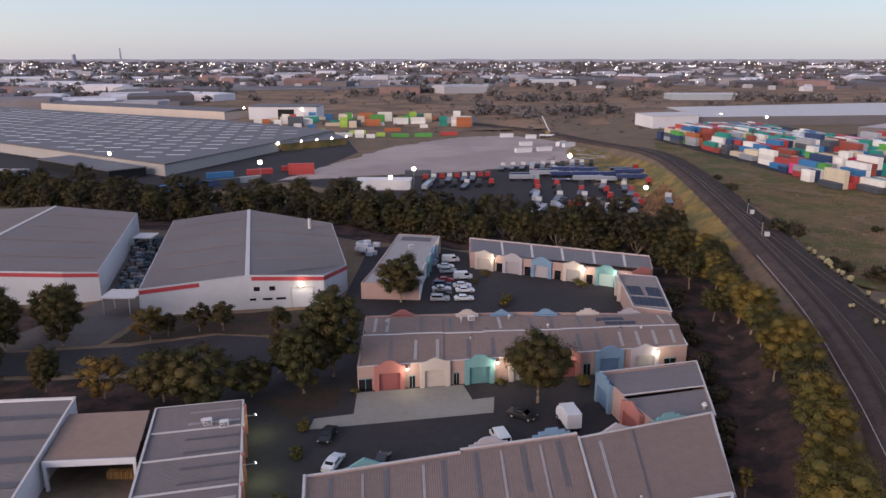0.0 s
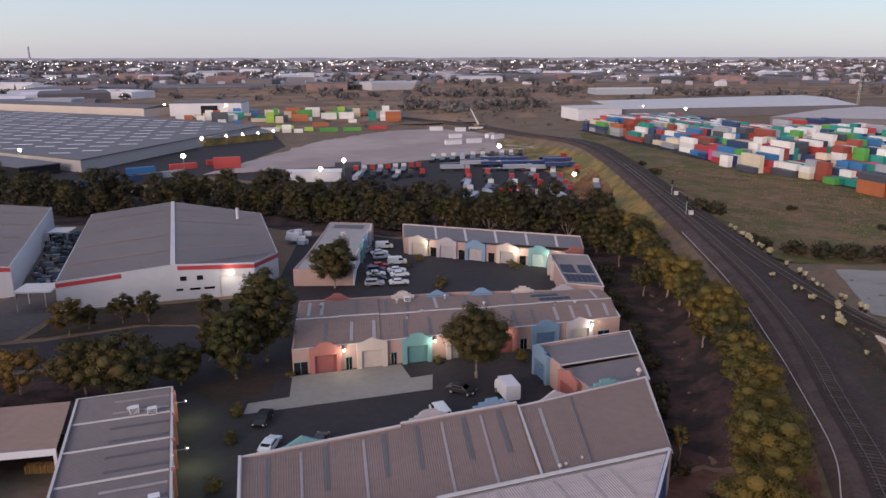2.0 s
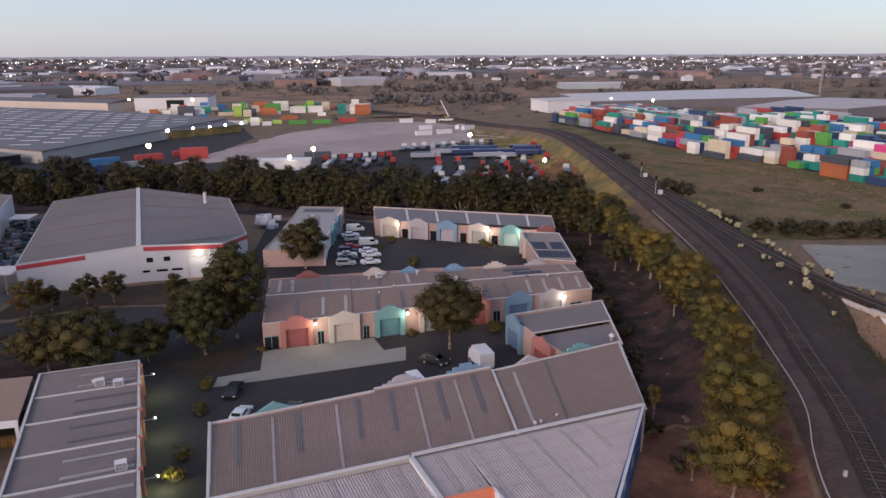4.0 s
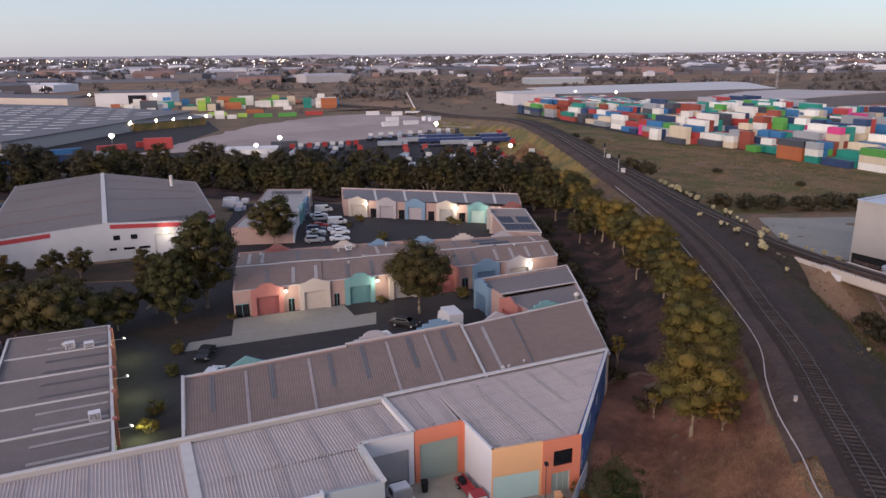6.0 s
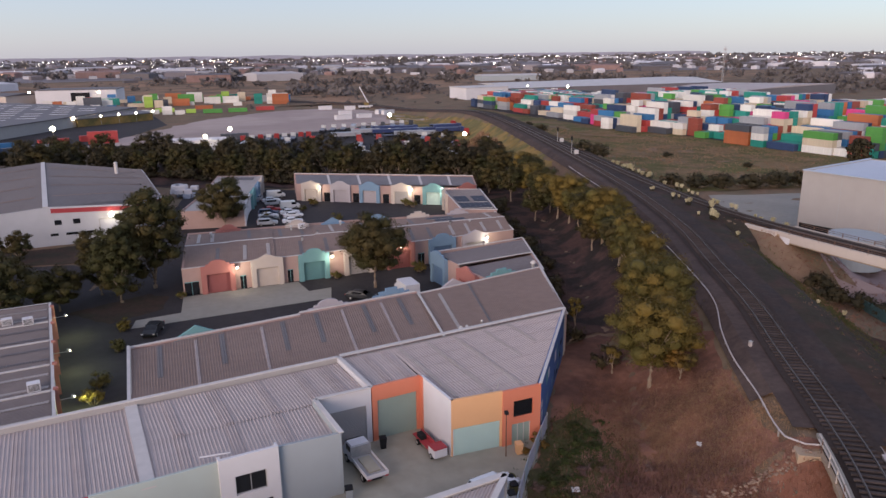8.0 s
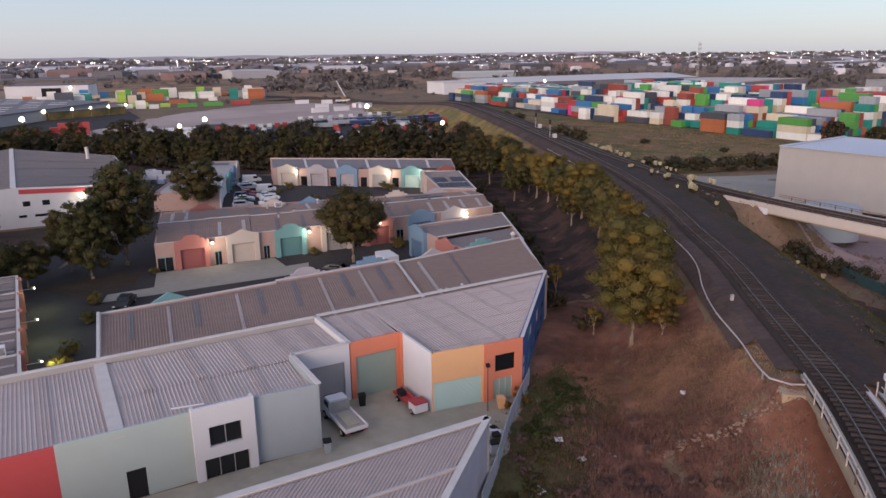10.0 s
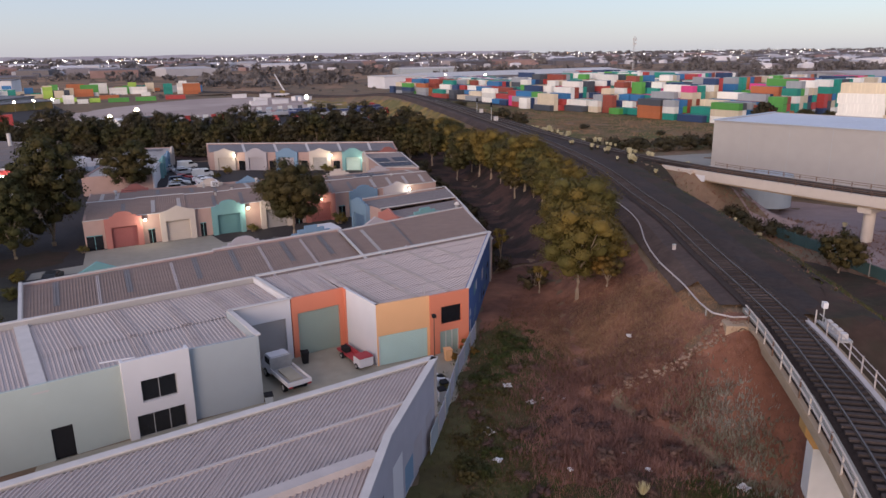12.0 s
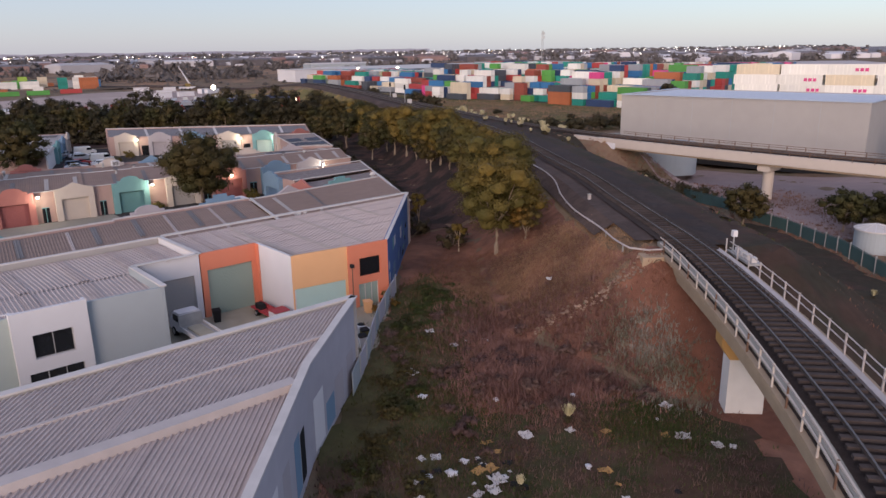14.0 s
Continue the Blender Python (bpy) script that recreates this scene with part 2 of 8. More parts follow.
def box(bm, x0, x1, y0, y1, z0, z1, m=None):
    vs = [bm.verts.new(Vector(p) if m is None else m @ Vector(p)) for p in
          ((x0, y0, z0), (x1, y0, z0), (x1, y1, z0), (x0, y1, z0), (x0, y0, z1), (x1, y0, z1), (x1, y1, z1), (x0, y1, z1))]
    for f in ((0, 3, 2, 1), (4, 5, 6, 7), (0, 1, 5, 4), (1, 2, 6, 5), (2, 3, 7, 6), (3, 0, 4, 7)):
        bm.faces.new([vs[i] for i in f])
    return bm


def boxes(*rows, m=None):
    bm = bmesh.new()
    for r in rows:
        box(bm, *r, m=m)
    return bm


def prism(bm, pts, z0, z1):
    """An upright prism on a polygon; z0 and z1 are numbers or one for each corner."""
    n = len(pts)
    lo = [bm.verts.new((*p[:2], z0[i] if isinstance(z0, (list, tuple)) else z0)) for i, p in enumerate(pts)]
    hi = [bm.verts.new((*p[:2], z1[i] if isinstance(z1, (list, tuple)) else z1)) for i, p in enumerate(pts)]
    bm.faces.new(lo[::-1])
    bm.faces.new(hi)
    for i in range(n):
        bm.faces.new((lo[i], lo[(i + 1) % n], hi[(i + 1) % n], hi[i]))
    return bm


def tube(bm, a, b, ra, rb, n=8):
    a, b = Vector(a), Vector(b)
    q = (b - a).to_track_quat("Z", "Y")
    rings = []
    for p, r in ((a, ra), (b, rb)):
        rings.append([bm.verts.new(p + q @ Vector((r * math.cos(2 * math.pi * i / n), r * math.sin(2 * math.pi * i / n), 0))) for i in range(n)])
    for i in range(n):
        bm.faces.new((rings[0][i], rings[0][(i + 1) % n], rings[1][(i + 1) % n], rings[1][i]))
    bm.faces.new(rings[0][::-1])
    bm.faces.new(rings[1])
    return bm


def smooth01(t):
    t = min(max(t, 0.0), 1.0)
    return t * t * (3 - 2 * t)


def along(P, Q, s):
    return Vector((P[0] + (Q[0] - P[0]) * s, P[1] + (Q[1] - P[1]) * s))


def wall_frame(P, Q):
    """Length, and the pose whose x runs from P to Q and whose -y is the outside."""
    d = Vector((Q[0] - P[0], Q[1] - P[1]))
    return d.length, Matrix.Translation((P[0], P[1], 0)) @ Matrix.Rotation(math.atan2(d.y, d.x), 4, "Z")


def wall(name, P, Q, z0, z1, mat, parent, holes=(), thick=0.25, z1b=None, label="", out=0.0):
    """A wall from P to Q, the outside on its right, with openings (s0, s1, za, zb) in metres through it."""
    L, m = wall_frame(P, Q)
    xs = sorted({0.0, L, *[h for r in holes for h in r[:2]]})
    zs = sorted({z0, z1, *[h for r in holes for h in r[2:4]]})
    def solid(i, j):
        if not (0 <= i < len(xs) - 1 and 0 <= j < len(zs) - 1):
            return False
        cx, cz = (xs[i] + xs[i + 1]) / 2, (zs[j] + zs[j + 1]) / 2
        return not any(a < cx < b and c < cz < d for a, b, c, d in holes)
    def top(x, z):
        return z + ((z1b - z1) * x / L if z1b is not None and z == z1 else 0)
    bm, cache = bmesh.new(), {}
    def v(i, j, k):
        if (i, j, k) not in cache:
            cache[i, j, k] = bm.verts.new(m @ Vector((xs[i], (thick if k else 0.0) - out, top(xs[i], zs[j]))))
        return cache[i, j, k]
    for i in range(len(xs) - 1):
        for j in range(len(zs) - 1):
            if not solid(i, j):
                continue
            bm.faces.new((v(i, j, 0), v(i + 1, j, 0), v(i + 1, j + 1, 0), v(i, j + 1, 0)))
            bm.faces.new((v(i, j, 1), v(i, j + 1, 1), v(i + 1, j + 1, 1), v(i + 1, j, 1)))
            for di, dj, e in ((-1, 0, ((i, j), (i, j + 1))), (1, 0, ((i + 1, j + 1), (i + 1, j))), (0, -1, ((i + 1, j), (i, j))), (0, 1, ((i, j + 1), (i + 1, j + 1)))):
                if not solid(i + di, j + dj):
                    (a, b), (c, d) = e
                    bm.faces.new((v(a, b, 0), v(c, d, 0), v(c, d, 1), v(a, b, 1)))
    return part(name, bm, mat, parent, label)


def sheet(name, A, B, C, D, mat, parent, pitch=0.3, rib=0.05, label="", thick=0.06):
    """Ribbed roof sheeting on the four corners A B C D; the ribs run from A to D, spread from A to B."""
    A, B, C, D = (Vector(p) for p in (A, B, C, D))
    n = max(2, round((B - A).length / pitch))
    prof = []
    for i in range(n):
        for f, o in ((0.0, 0.0), (0.55, 0.0), (0.66, rib), (0.88, rib)):
            prof.append(((i + f) / n, o))
    prof.append((1.0, 0.0))
    verts, faces = [], []
    for f, o in prof:
        verts += [A.lerp(B, f) + Vector((0, 0, o)), D.lerp(C, f) + Vector((0, 0, o))]
    for i in range(len(prof) - 1):
        faces.append((2 * i, 2 * i + 2, 2 * i + 3, 2 * i + 1))
    k = len(verts)
    verts += [p - Vector((0, 0, thick)) for p in (A, B, C, D)]
    faces.append((k + 3, k + 2, k + 1, k))
    e = 2 * len(prof)
    faces += [(0, 1, k + 3, k), (e - 1, e - 2, k + 1, k + 2)]
    return pydata(name, verts, faces, mat, parent, label)


def lay(A, B, C, D, u, v, h=0.0):
    """A place on the four corners: u from A to B, v from A to D."""
    A, B, C, D = (Vector(p) for p in (A, B, C, D))
    return A.lerp(B, u).lerp(D.lerp(C, u), v) + Vector((0, 0, h))


def strip(name, quad, u0, u1, v0, v1, mat, parent, h=0.07, label="", pitch=0.3):
    c = [lay(*quad, u, v, h) for u, v in ((u0, v0), (u1, v0), (u1, v1), (u0, v1))]
    return sheet(name, *c, mat, parent, pitch, 0.04, label, 0.05)


def beam(name, a, b, w, hgt, mat, parent, label=""):
    """A bar of width w and height hgt whose underside runs from a to b."""
    a, b = Vector(a), Vector(b)
    side = Vector((-(b - a).y, (b - a).x, 0)).normalized() * (w / 2)
    bm = bmesh.new()
    vs = [bm.verts.new(p) for p in (a - side, a + side, b + side, b - side)]
    up = [bm.verts.new(v.co + Vector((0, 0, hgt))) for v in vs]
    bm.faces.new(vs)
    bm.faces.new(up[::-1])
    for i in range(4):
        bm.faces.new((vs[i], vs[(i + 1) % 4], up[(i + 1) % 4], up[i]))
    return part(name, bm, mat, parent, label)


def roller(P, Q, s0, s1, z0, z1, mat, parent, inset=0.15, label="", pitch=0.12):
    """A slatted roller door inside a wall opening."""
    L, m = wall_frame(P, Q)
    n = max(2, round((z1 - z0) / pitch))
    verts, faces = [], []
    for i in range(n):
        for f, o in ((0.0, 0.0), (0.7, 0.0), (0.85, 0.025)):
            z = z0 + (z1 - z0) * (i + f) / n
            verts += [m @ Vector((s0, inset + o, z)), m @ Vector((s1, inset + o, z))]
    verts += [m @ Vector((s0, inset, z1)), m @ Vector((s1, inset, z1))]
    for i in range(len(verts) // 2 - 1):
        faces.append((2 * i, 2 * i + 1, 2 * i + 3, 2 * i + 2))
    k = len(verts)
    verts += [m @ Vector(p) for p in ((s0, inset + 0.06, z0), (s1, inset + 0.06, z0), (s1, inset + 0.06, z1), (s0, inset + 0.06, z1))]
    faces.append((k + 3, k + 2, k + 1, k))
    return pydata("roller_door", verts, faces, mat, parent, label)


def window(P, Q, s0, s1, z0, z1, parent, inset=0.1, bars=1, frame_mat="steel"):
    L, m = wall_frame(P, Q)
    w = part("window", boxes((s0, s1, inset + 0.03, inset + 0.05, z0, z1), m=m), "glass", parent, "dark glass pane")
    rows = [(s0, s1, inset - 0.02, inset + 0.03, z0, z0 + 0.06), (s0, s1, inset - 0.02, inset + 0.03, z1 - 0.06, z1)]
    for k in range(bars + 2):
        x = s0 + (s1 - s0 - 0.06) * k / (bars + 1)
        rows.append((x, x + 0.06, inset - 0.02, inset + 0.03, z0 + 0.06, z1 - 0.06))
    part("window_frame", boxes(*rows, m=m), frame_mat, w)
    return w


TOPS = {
    "gable": [(-0.5, 0), (-0.5, 0.25), (-0.28, 0.45), (0, 1.0), (0.28, 0.45), (0.5, 0.25), (0.5, 0)],
    "arch": [(-0.5, 0), (-0.5, 0.2), (-0.36, 0.2), (-0.36, 0.45)] + [(-0.26 * math.cos(a * math.pi / 8), 0.45 + 0.55 * math.sin(a * math.pi / 8)) for a in range(9)] + [(0.36, 0.45), (0.36, 0.2), (0.5, 0.2), (0.5, 0)],
    "step": [(-0.5, 0), (-0.5, 0.3), (-0.34, 0.3), (-0.34, 0.65), (-0.16, 0.65), (-0.16, 1.0), (0.16, 1.0), (0.16, 0.65), (0.34, 0.65), (0.34, 0.3), (0.5, 0.3), (0.5, 0)],
    "tri": [(-0.5, 0), (-0.38, 0.1), (0, 1.0), (0.38, 0.1), (0.5, 0)],
}


def portal(P, Q, s, z0, parent, style, mat, door, width=5.4, open_w=3.6, open_h=3.3, top=4.7, crest=1.0, depth=0.7, back=0.3):
    """A shaped surround round a roller door, standing proud of the wall from P to Q, centred s metres along."""
    L, m = wall_frame(P, Q)
    a, b = s - open_w / 2, s + open_w / 2
    bm = boxes((s - width / 2, a, -depth, back, z0, top), (b, s + width / 2, -depth, back, z0, top), (a, b, -depth, back, z0 + open_h, top), m=m)
    pts = [(s + x * width, top + 0.002 + y * crest) for x, y in TOPS[style]]
    f = [bm.verts.new(m @ Vector((x, -depth, z))) for x, z in pts]
    k = [bm.verts.new(m @ Vector((x, -depth + 0.35, z))) for x, z in pts]
    bm.faces.new(f)
    bm.faces.new(k[::-1])
    for i in range(len(f)):
        bm.faces.new((f[i], k[i], k[(i + 1) % len(f)], f[(i + 1) % len(f)]))
    p = part("portal", bm, mat, parent)
    roller(P, Q, a, b, z0, z0 + open_h, door, p, inset=-depth + 0.45)
    return p


def wall_lamp(P, Q, s, z, out=0.8, power=0.0, colour=(1.0, 0.92, 0.66), size=0.17):
    """A floodlight on a wall: bracket, housing and glowing lens; the light itself where it shines on the ground."""
    L, m = wall_frame(P, Q)
    at = m @ Vector((s, -out, z))
    t = thing("floodlight", "small lit floodlight on a bracket", "lamp", at, "wall floodlights")
    part("bracket", boxes((s - 0.04, s + 0.04, -out, 0.0, z, z + 0.06), m=m), "steel", t)
    part("housing", boxes((s - 0.22, s + 0.22, -out - 0.12, -out + 0.1, z - 0.05, z + 0.28), m=m), "steel", t)
    bm = bmesh.new()
    bmesh.ops.create_icosphere(bm, subdivisions=2, radius=size, matrix=Matrix.Translation(m @ Vector((s, -out - 0.2, z + 0.1))))
    part("lens", bm, "lampglow", t)
    if power:
        lamp = new("floodlight_beam", bpy.data.lights.new("floodlight_beam", "POINT"))
        lamp.data.energy, lamp.data.color, lamp.data.shadow_soft_size = power * 1.15, colour, 0.08
        lamp.matrix_world = Matrix.Translation(m @ Vector((s, -out - 0.7, z - 0.1)))
    return t

# ---- ground, embankments, roads ----
MAIN = [(13.98, -5.7), (19.9, 4.33), (25.44, 11.62), (30.9, 19.48), (35.38, 26.68), (39.78, 34.68), (46.74, 50.19), (52.48, 62.9), (57.95, 77.7), (65.32, 97.44), (72.23, 122.44), (77.96, 149.67), (83.89, 182.93), (92.5, 235.0),
        (100.5, 290), (105.5, 345), (106, 400), (95, 455), (70, 520), (20, 600), (-60, 690)]
BRANCH = [(103, 14), (95, 38), (88.5, 60), (84.0, 78), (81.0, 95), (80.0, 112), (82.0, 140), (86.0, 170), (90.5, 205), (95.5, 240), (101, 278)]


def fine_line(pts, step=2.0):
    """A smooth line through the points, evenly walked."""
    P = [Vector(p).to_2d() for p in pts]
    out = []
    for i in range(len(P) - 1):
        a, b, c, d = P[max(i - 1, 0)], P[i], P[i + 1], P[min(i + 2, len(P) - 1)]
        n = max(1, round((c - b).length / step))
        for k in range(n):
            t = k / n
            out.append(0.5 * ((2 * b) + (c - a) * t + (2 * a - 5 * b + 4 * c - d) * t * t + (3 * b - a - 3 * c + d) * t ** 3))
    return out + [P[-1]]


MAIN_L, BRANCH_L = fine_line(MAIN), fine_line(BRANCH)
LINES = {}
for key, pts in (("main", MAIN_L), ("branch", BRANCH_L)):
    arr = np.array([(p.x, p.y) for p in pts])
    seg = np.diff(arr, axis=0)
    LINES[key] = (arr, seg, np.r_[0, np.cumsum(np.linalg.norm(seg, axis=1))])


def beside(key, x, y):
    """Distance along a line and to its right."""
    arr, seg, run = LINES[key]
    rel = np.array((x, y)) - arr[:-1]
    t = np.clip((rel * seg).sum(1) / (seg ** 2).sum(1), 0, 1)
    off = rel - seg * t[:, None]
    i = int(np.argmin((off ** 2).sum(1)))
    d = math.hypot(*off[i])
    side = 1 if seg[i][0] * rel[i][1] - seg[i][1] * rel[i][0] < 0 else -1
    ln = math.hypot(*seg[i])
    return run[i] + ln * t[i], d * side


MAIN_CUT = beside("main", 38.9, 34.0)[0]      # the abutment of the near bridge
BRANCH_CUT = beside("branch", 81.2, 92.0)[0]  # the abutment of the far bridge


def natural(x, y):
    return 1.9 * (1 - smooth01((y - 58) / 39))


def ground_z(x, y):
    z = natural(x, y)
    if -10 < x < 160 and -30 < y < 560:
        s, d = beside("main", x, y)
        crest = 8.45 - 7.0 * smooth01((y - 320) / 160)
        over = max(0.0, -d - 3.4 if d < 0 else d - 7.0)
        z = max(z, crest - over / 1.55 - max(0.0, MAIN_CUT - s) / 1.75)
        s, d = beside("branch", x, y)
        z = max(z, 8.35 - max(0.0, abs(d) - 3.2) / 1.6 - max(0.0, BRANCH_CUT - s) / 1.7)
        rough = min(smooth01((over - 1.2) / 3), smooth01((abs(d) - 4) / 3)) * smooth01((x - 24 - (y - 53) * 0.55) / 4 if y < 72 else (x - 52) / 8)
        z += rough * (0.45 * noise.noise((x * 0.14, y * 0.14, 1.0)) + 0.14 * noise.noise((x * 0.32, y * 0.32, 5.0)))
    return z


def steps(lo, hi, step, far, more=()):
    """Grid lines: even between lo and hi, then ever wider out to far."""
    mid = list(np.arange(lo, hi + 0.01, step)) + list(more)
    up, down, w = [mid[-1]], [mid[0]], step
    while up[-1] < far or down[-1] > -far:
        w *= 1.22
        up.append(up[-1] + w)
        down.append(down[-1] - w)
    return down[:0:-1] + mid + up[1:]


def terrain():
    xs, ys = steps(-22, 116, 1.5, 6500), steps(2, 250, 1.5, 6500, np.arange(254, 520, 4.0))
    verts = []
    for y in ys:
        for x in xs:
            z = ground_z(x, y)
            verts.append((x, y, z))
    n = len(xs)
    faces = [(j * n + i, j * n + i + 1, (j + 1) * n + i + 1, (j + 1) * n + i) for j in range(len(ys) - 1) for i in range(n - 1)]
    return tagged(pydata("ground", verts, faces, "earth", smooth=True), "dry brown earth reaching to the horizon", "ground", kind="structure")


terrain()


def drape(name, pts, mat, label, lift=0.06, step=4.0, category="ground", rough=0.0, wander=0.0):
    """A sheet of ground cover on a polygon, laid over the ground."""
    bm = bmesh.new()
    bm.faces.new([bm.verts.new((*p, 0)) for p in pts])
    for axis in (0, 1):
        lo, hi = min(p[axis] for p in pts), max(p[axis] for p in pts)
        k = lo + step
        while k < hi:
            co, no = Vector((0, 0, 0)), Vector((0, 0, 0))
            co[axis], no[axis] = k, 1
            bmesh.ops.bisect_plane(bm, geom=bm.verts[:] + bm.edges[:] + bm.faces[:], plane_co=co, plane_no=no)
            k += step
    bmesh.ops.triangulate(bm, faces=bm.faces)
    edge = {v for e in bm.edges if len(e.link_faces) == 1 for v in e.verts}
    for v in bm.verts:
        if wander and v in edge:
            v.co.x += wander * noise.noise((v.co.x * 0.6, v.co.y * 0.6, 8.0))
            v.co.y += wander * noise.noise((v.co.x * 0.6, v.co.y * 0.6, 18.0))
        v.co.z = ground_z(v.co.x, v.co.y) + lift
        if rough:
            v.co.z += rough * noise.noise((v.co.x * 0.5, v.co.y * 0.5, 3.0))
    ob = part(name, bm, mat)
    if ob.data.polygons[0].normal.z < 0:
        ob.data.flip_normals()
    return tagged(ob, label, category, kind="structure")


def ribbon(key, name, s0, s1, d0, d1, mat, label, lift=0.1, step=2.0, z=None):
    """A band of ground along a line, from d0 to d1 beside it."""
    arr, seg, run = LINES[key]
    verts, faces = [], []
    s = s0
    while s < s1:
        i = min(int(np.searchsorted(run, s, side="right")) - 1, len(seg) - 1)
        p = arr[i] + seg[i] * ((s - run[i]) / np.linalg.norm(seg[i]))
        j = min(i + 1, len(seg) - 1)
        t = seg[i] / np.linalg.norm(seg[i]) + seg[j] / np.linalg.norm(seg[j])
        t /= np.linalg.norm(t)
        right = np.array((t[1], -t[0]))
        for d in (d0, d1):
            q = p + right * d
            verts.append((q[0], q[1], (ground_z(*q) if z is None else z) + lift))
        s += step
    for i in range(len(verts) // 2 - 1):
        faces.append((2 * i, 2 * i + 1, 2 * i + 3, 2 * i + 2))
    return tagged(pydata(name, verts, faces, mat), label, "ground", kind="structure")


RUN = LINES["main"][2][-1]
for lo_d, hi_d in ((-5.2, -3.5), (-3.5, -1.0), (-1.0, 2.5), (2.5, 4.2), (4.2, 5.8), (5.8, 7.4), (7.4, 9.2), (9.2, 11.5)):
    ribbon("main", "cess", MAIN_CUT + (9 if hi_d < -3 else 3 if hi_d < -0.9 else 1), RUN, lo_d, hi_d, "gritcess" if hi_d < -0.9 else "ash" if hi_d < 5 else "mulch", "dark ash beside the railway" if hi_d < 5 else "brown weedy shoulder", 0.29)
ribbon("main", "ballast_bed", MAIN_CUT - 2, RUN, -1.9, 1.9, "ballast", "brown-grey ballast under the rails", 0.37)
ribbon("branch", "branch_ballast", BRANCH_CUT + 1, LINES["branch"][2][-1] - 40, -1.9, 1.9, "ballast", "brown ballast of the branch line", 0.32)

drape("estate_asphalt", [(-24, 59), (-15, 60), (-13, 78), (38, 93), (44, 112), (46, 136), (52, 165), (50, 182), (5, 200), (-8, 208), (-22, 204), (-24, 140), (-32, 108), (-36, 100), (-27, 62)],
      "asphalt", "dark asphalt yard between the units", 0.08, 3.0)
drape("street", [(-130, 114), (-70, 117), (-48, 118), (-34, 103), (-24, 99), (-17, 104), (-20, 112), (-30, 118), (-29, 128), (-36, 135), (-46, 136), (-62, 130), (-90, 126), (-130, 124)],
      "asphalt", "dark asphalt street with a turning circle", 0.10, 3.0)
drape("apron", [(-14.2, 101.5), (-14.6, 110.2), (3.4, 113.3), (5.5, 105.2)], "concrete", "pale concrete apron before the doors", 0.13, 3.0)
drape("apron_strip", [(-20.5, 97.8), (-20.3, 101.2), (8.5, 108.6), (8.0, 103.2)], "concrete", "pale concrete drive strip", 0.14, 3.0)
drape("side_yard", [(-92, 126), (-68, 131), (-66, 146), (-84, 214), (-96, 214), (-80, 156)], "sideconc", "stained concrete yard between the sheds", 0.07)
drape("verge", [(-66, 131), (-47, 137), (-36, 136), (-29, 131), (-25, 140), (-27, 152), (-64, 146)], "mulch", "brown verge with trees", 0.09, 2.0, wander=0.8)
drape("island_verge", [(-31, 107), (-20, 113.5), (-17, 110.5), (-17.5, 105), (-24, 101)], "mulch", "brown mulched tree bed", 0.13, 1.5, wander=0.8)
drape("yard", [(2, 55), (14, 58), (14, 52), (24, 53), (15, 39.5), (-12, 33), (-11.5, 45), (3.8, 48.5)], "yardconc", "stained concrete yard of the units", 0.05, 3.0)
drape("lot", [(33, 73), (40, 76), (47.5, 66), (44.6, 58.5), (41.2, 51.6), (38.2, 44.0), (36.4, 37.6), (41, 33), (37, 20), (26, 2), (10, -20), (-6, -20), (7, 27), (14.5, 38.6), (24, 54)], "lot", "weedy vacant lot with dead scrub", 0.06, 1.5, rough=0.1, wander=0.8)
drape("lot_grass", [(24.2, 54.2), (28.5, 57), (28, 48), (24.5, 41), (19.5, 33), (15, 26), (8.6, 27), (9.0, 31), (13.6, 37.2), (19.4, 46.6)], "lot_green", "rank green grass beside the fence", 0.12, 1.0, rough=0.1, wander=1.6)
drape("spill_slope", [(34, 35), (38, 34), (42, 32), (36, 19), (31, 20), (30.5, 25), (33, 30)], "redsoil", "bare red-brown slope under the abutment", 0.09, 0.9, rough=0.1, wander=2.2)
drape("lot_damp", [(8.4, 29.6), (14, 30), (20, 30), (26, 28.5), (32, 23), (28, 12), (18, -6), (-7.4, -1), (3.6, 20.4)], "damp", "dark damp weeds strewn with rubbish", 0.13, 1.2, rough=0.08, wander=2.2)
drape("bridge_verge", [(42.6, 34.2), (46, 36), (52, 43), (62, 58), (71, 64), (72, 52), (66, 38), (58, 22), (46, 4), (36, -4), (27.5, 4), (37, 20)], "mulch", "dark brown weedy slope beside the bridge", 0.32, 1.2, rough=0.08, wander=1.6)
drape("gravel_yard", [(92, 106), (101, 112), (116, 68), (124, 40), (118, 20), (95, 30), (84, 40), (75, 46), (78, 58), (81, 72), (84, 88)], "gravel", "pink gravel yard under the viaduct", 0.1)
drape("car_park", [(100, 128), (112, 158), (160, 150), (150, 120), (112, 112)], "concrete", "pale concrete car park", 0.12)
drape("paddock", [(100, 165), (118, 250), (122, 330), (126, 420), (140, 480), (170, 330), (196, 230), (230, 180), (190, 155), (125, 162)], "paddock", "green and brown rough grass", 0.15, 5.0, rough=0.3, wander=3.0)
drape("embankment_grass", [(77, 178), (83.5, 212), (91, 258), (97, 310), (98.5, 360), (95, 415), (82, 455), (72, 420), (78, 350), (76, 290), (70, 240), (63, 205)], "yellowgrass", "tall yellow grass on the bank", 0.2, 2.5, rough=0.3, wander=2.5)
drape("sand_lot", [(-76, 322), (-58, 372), (-30, 450), (10, 500), (48, 512), (72, 478), (96, 400), (60, 380), (20, 352)], "sand", "bare pale sand lot", 0.12, 8.0, wander=5.0)
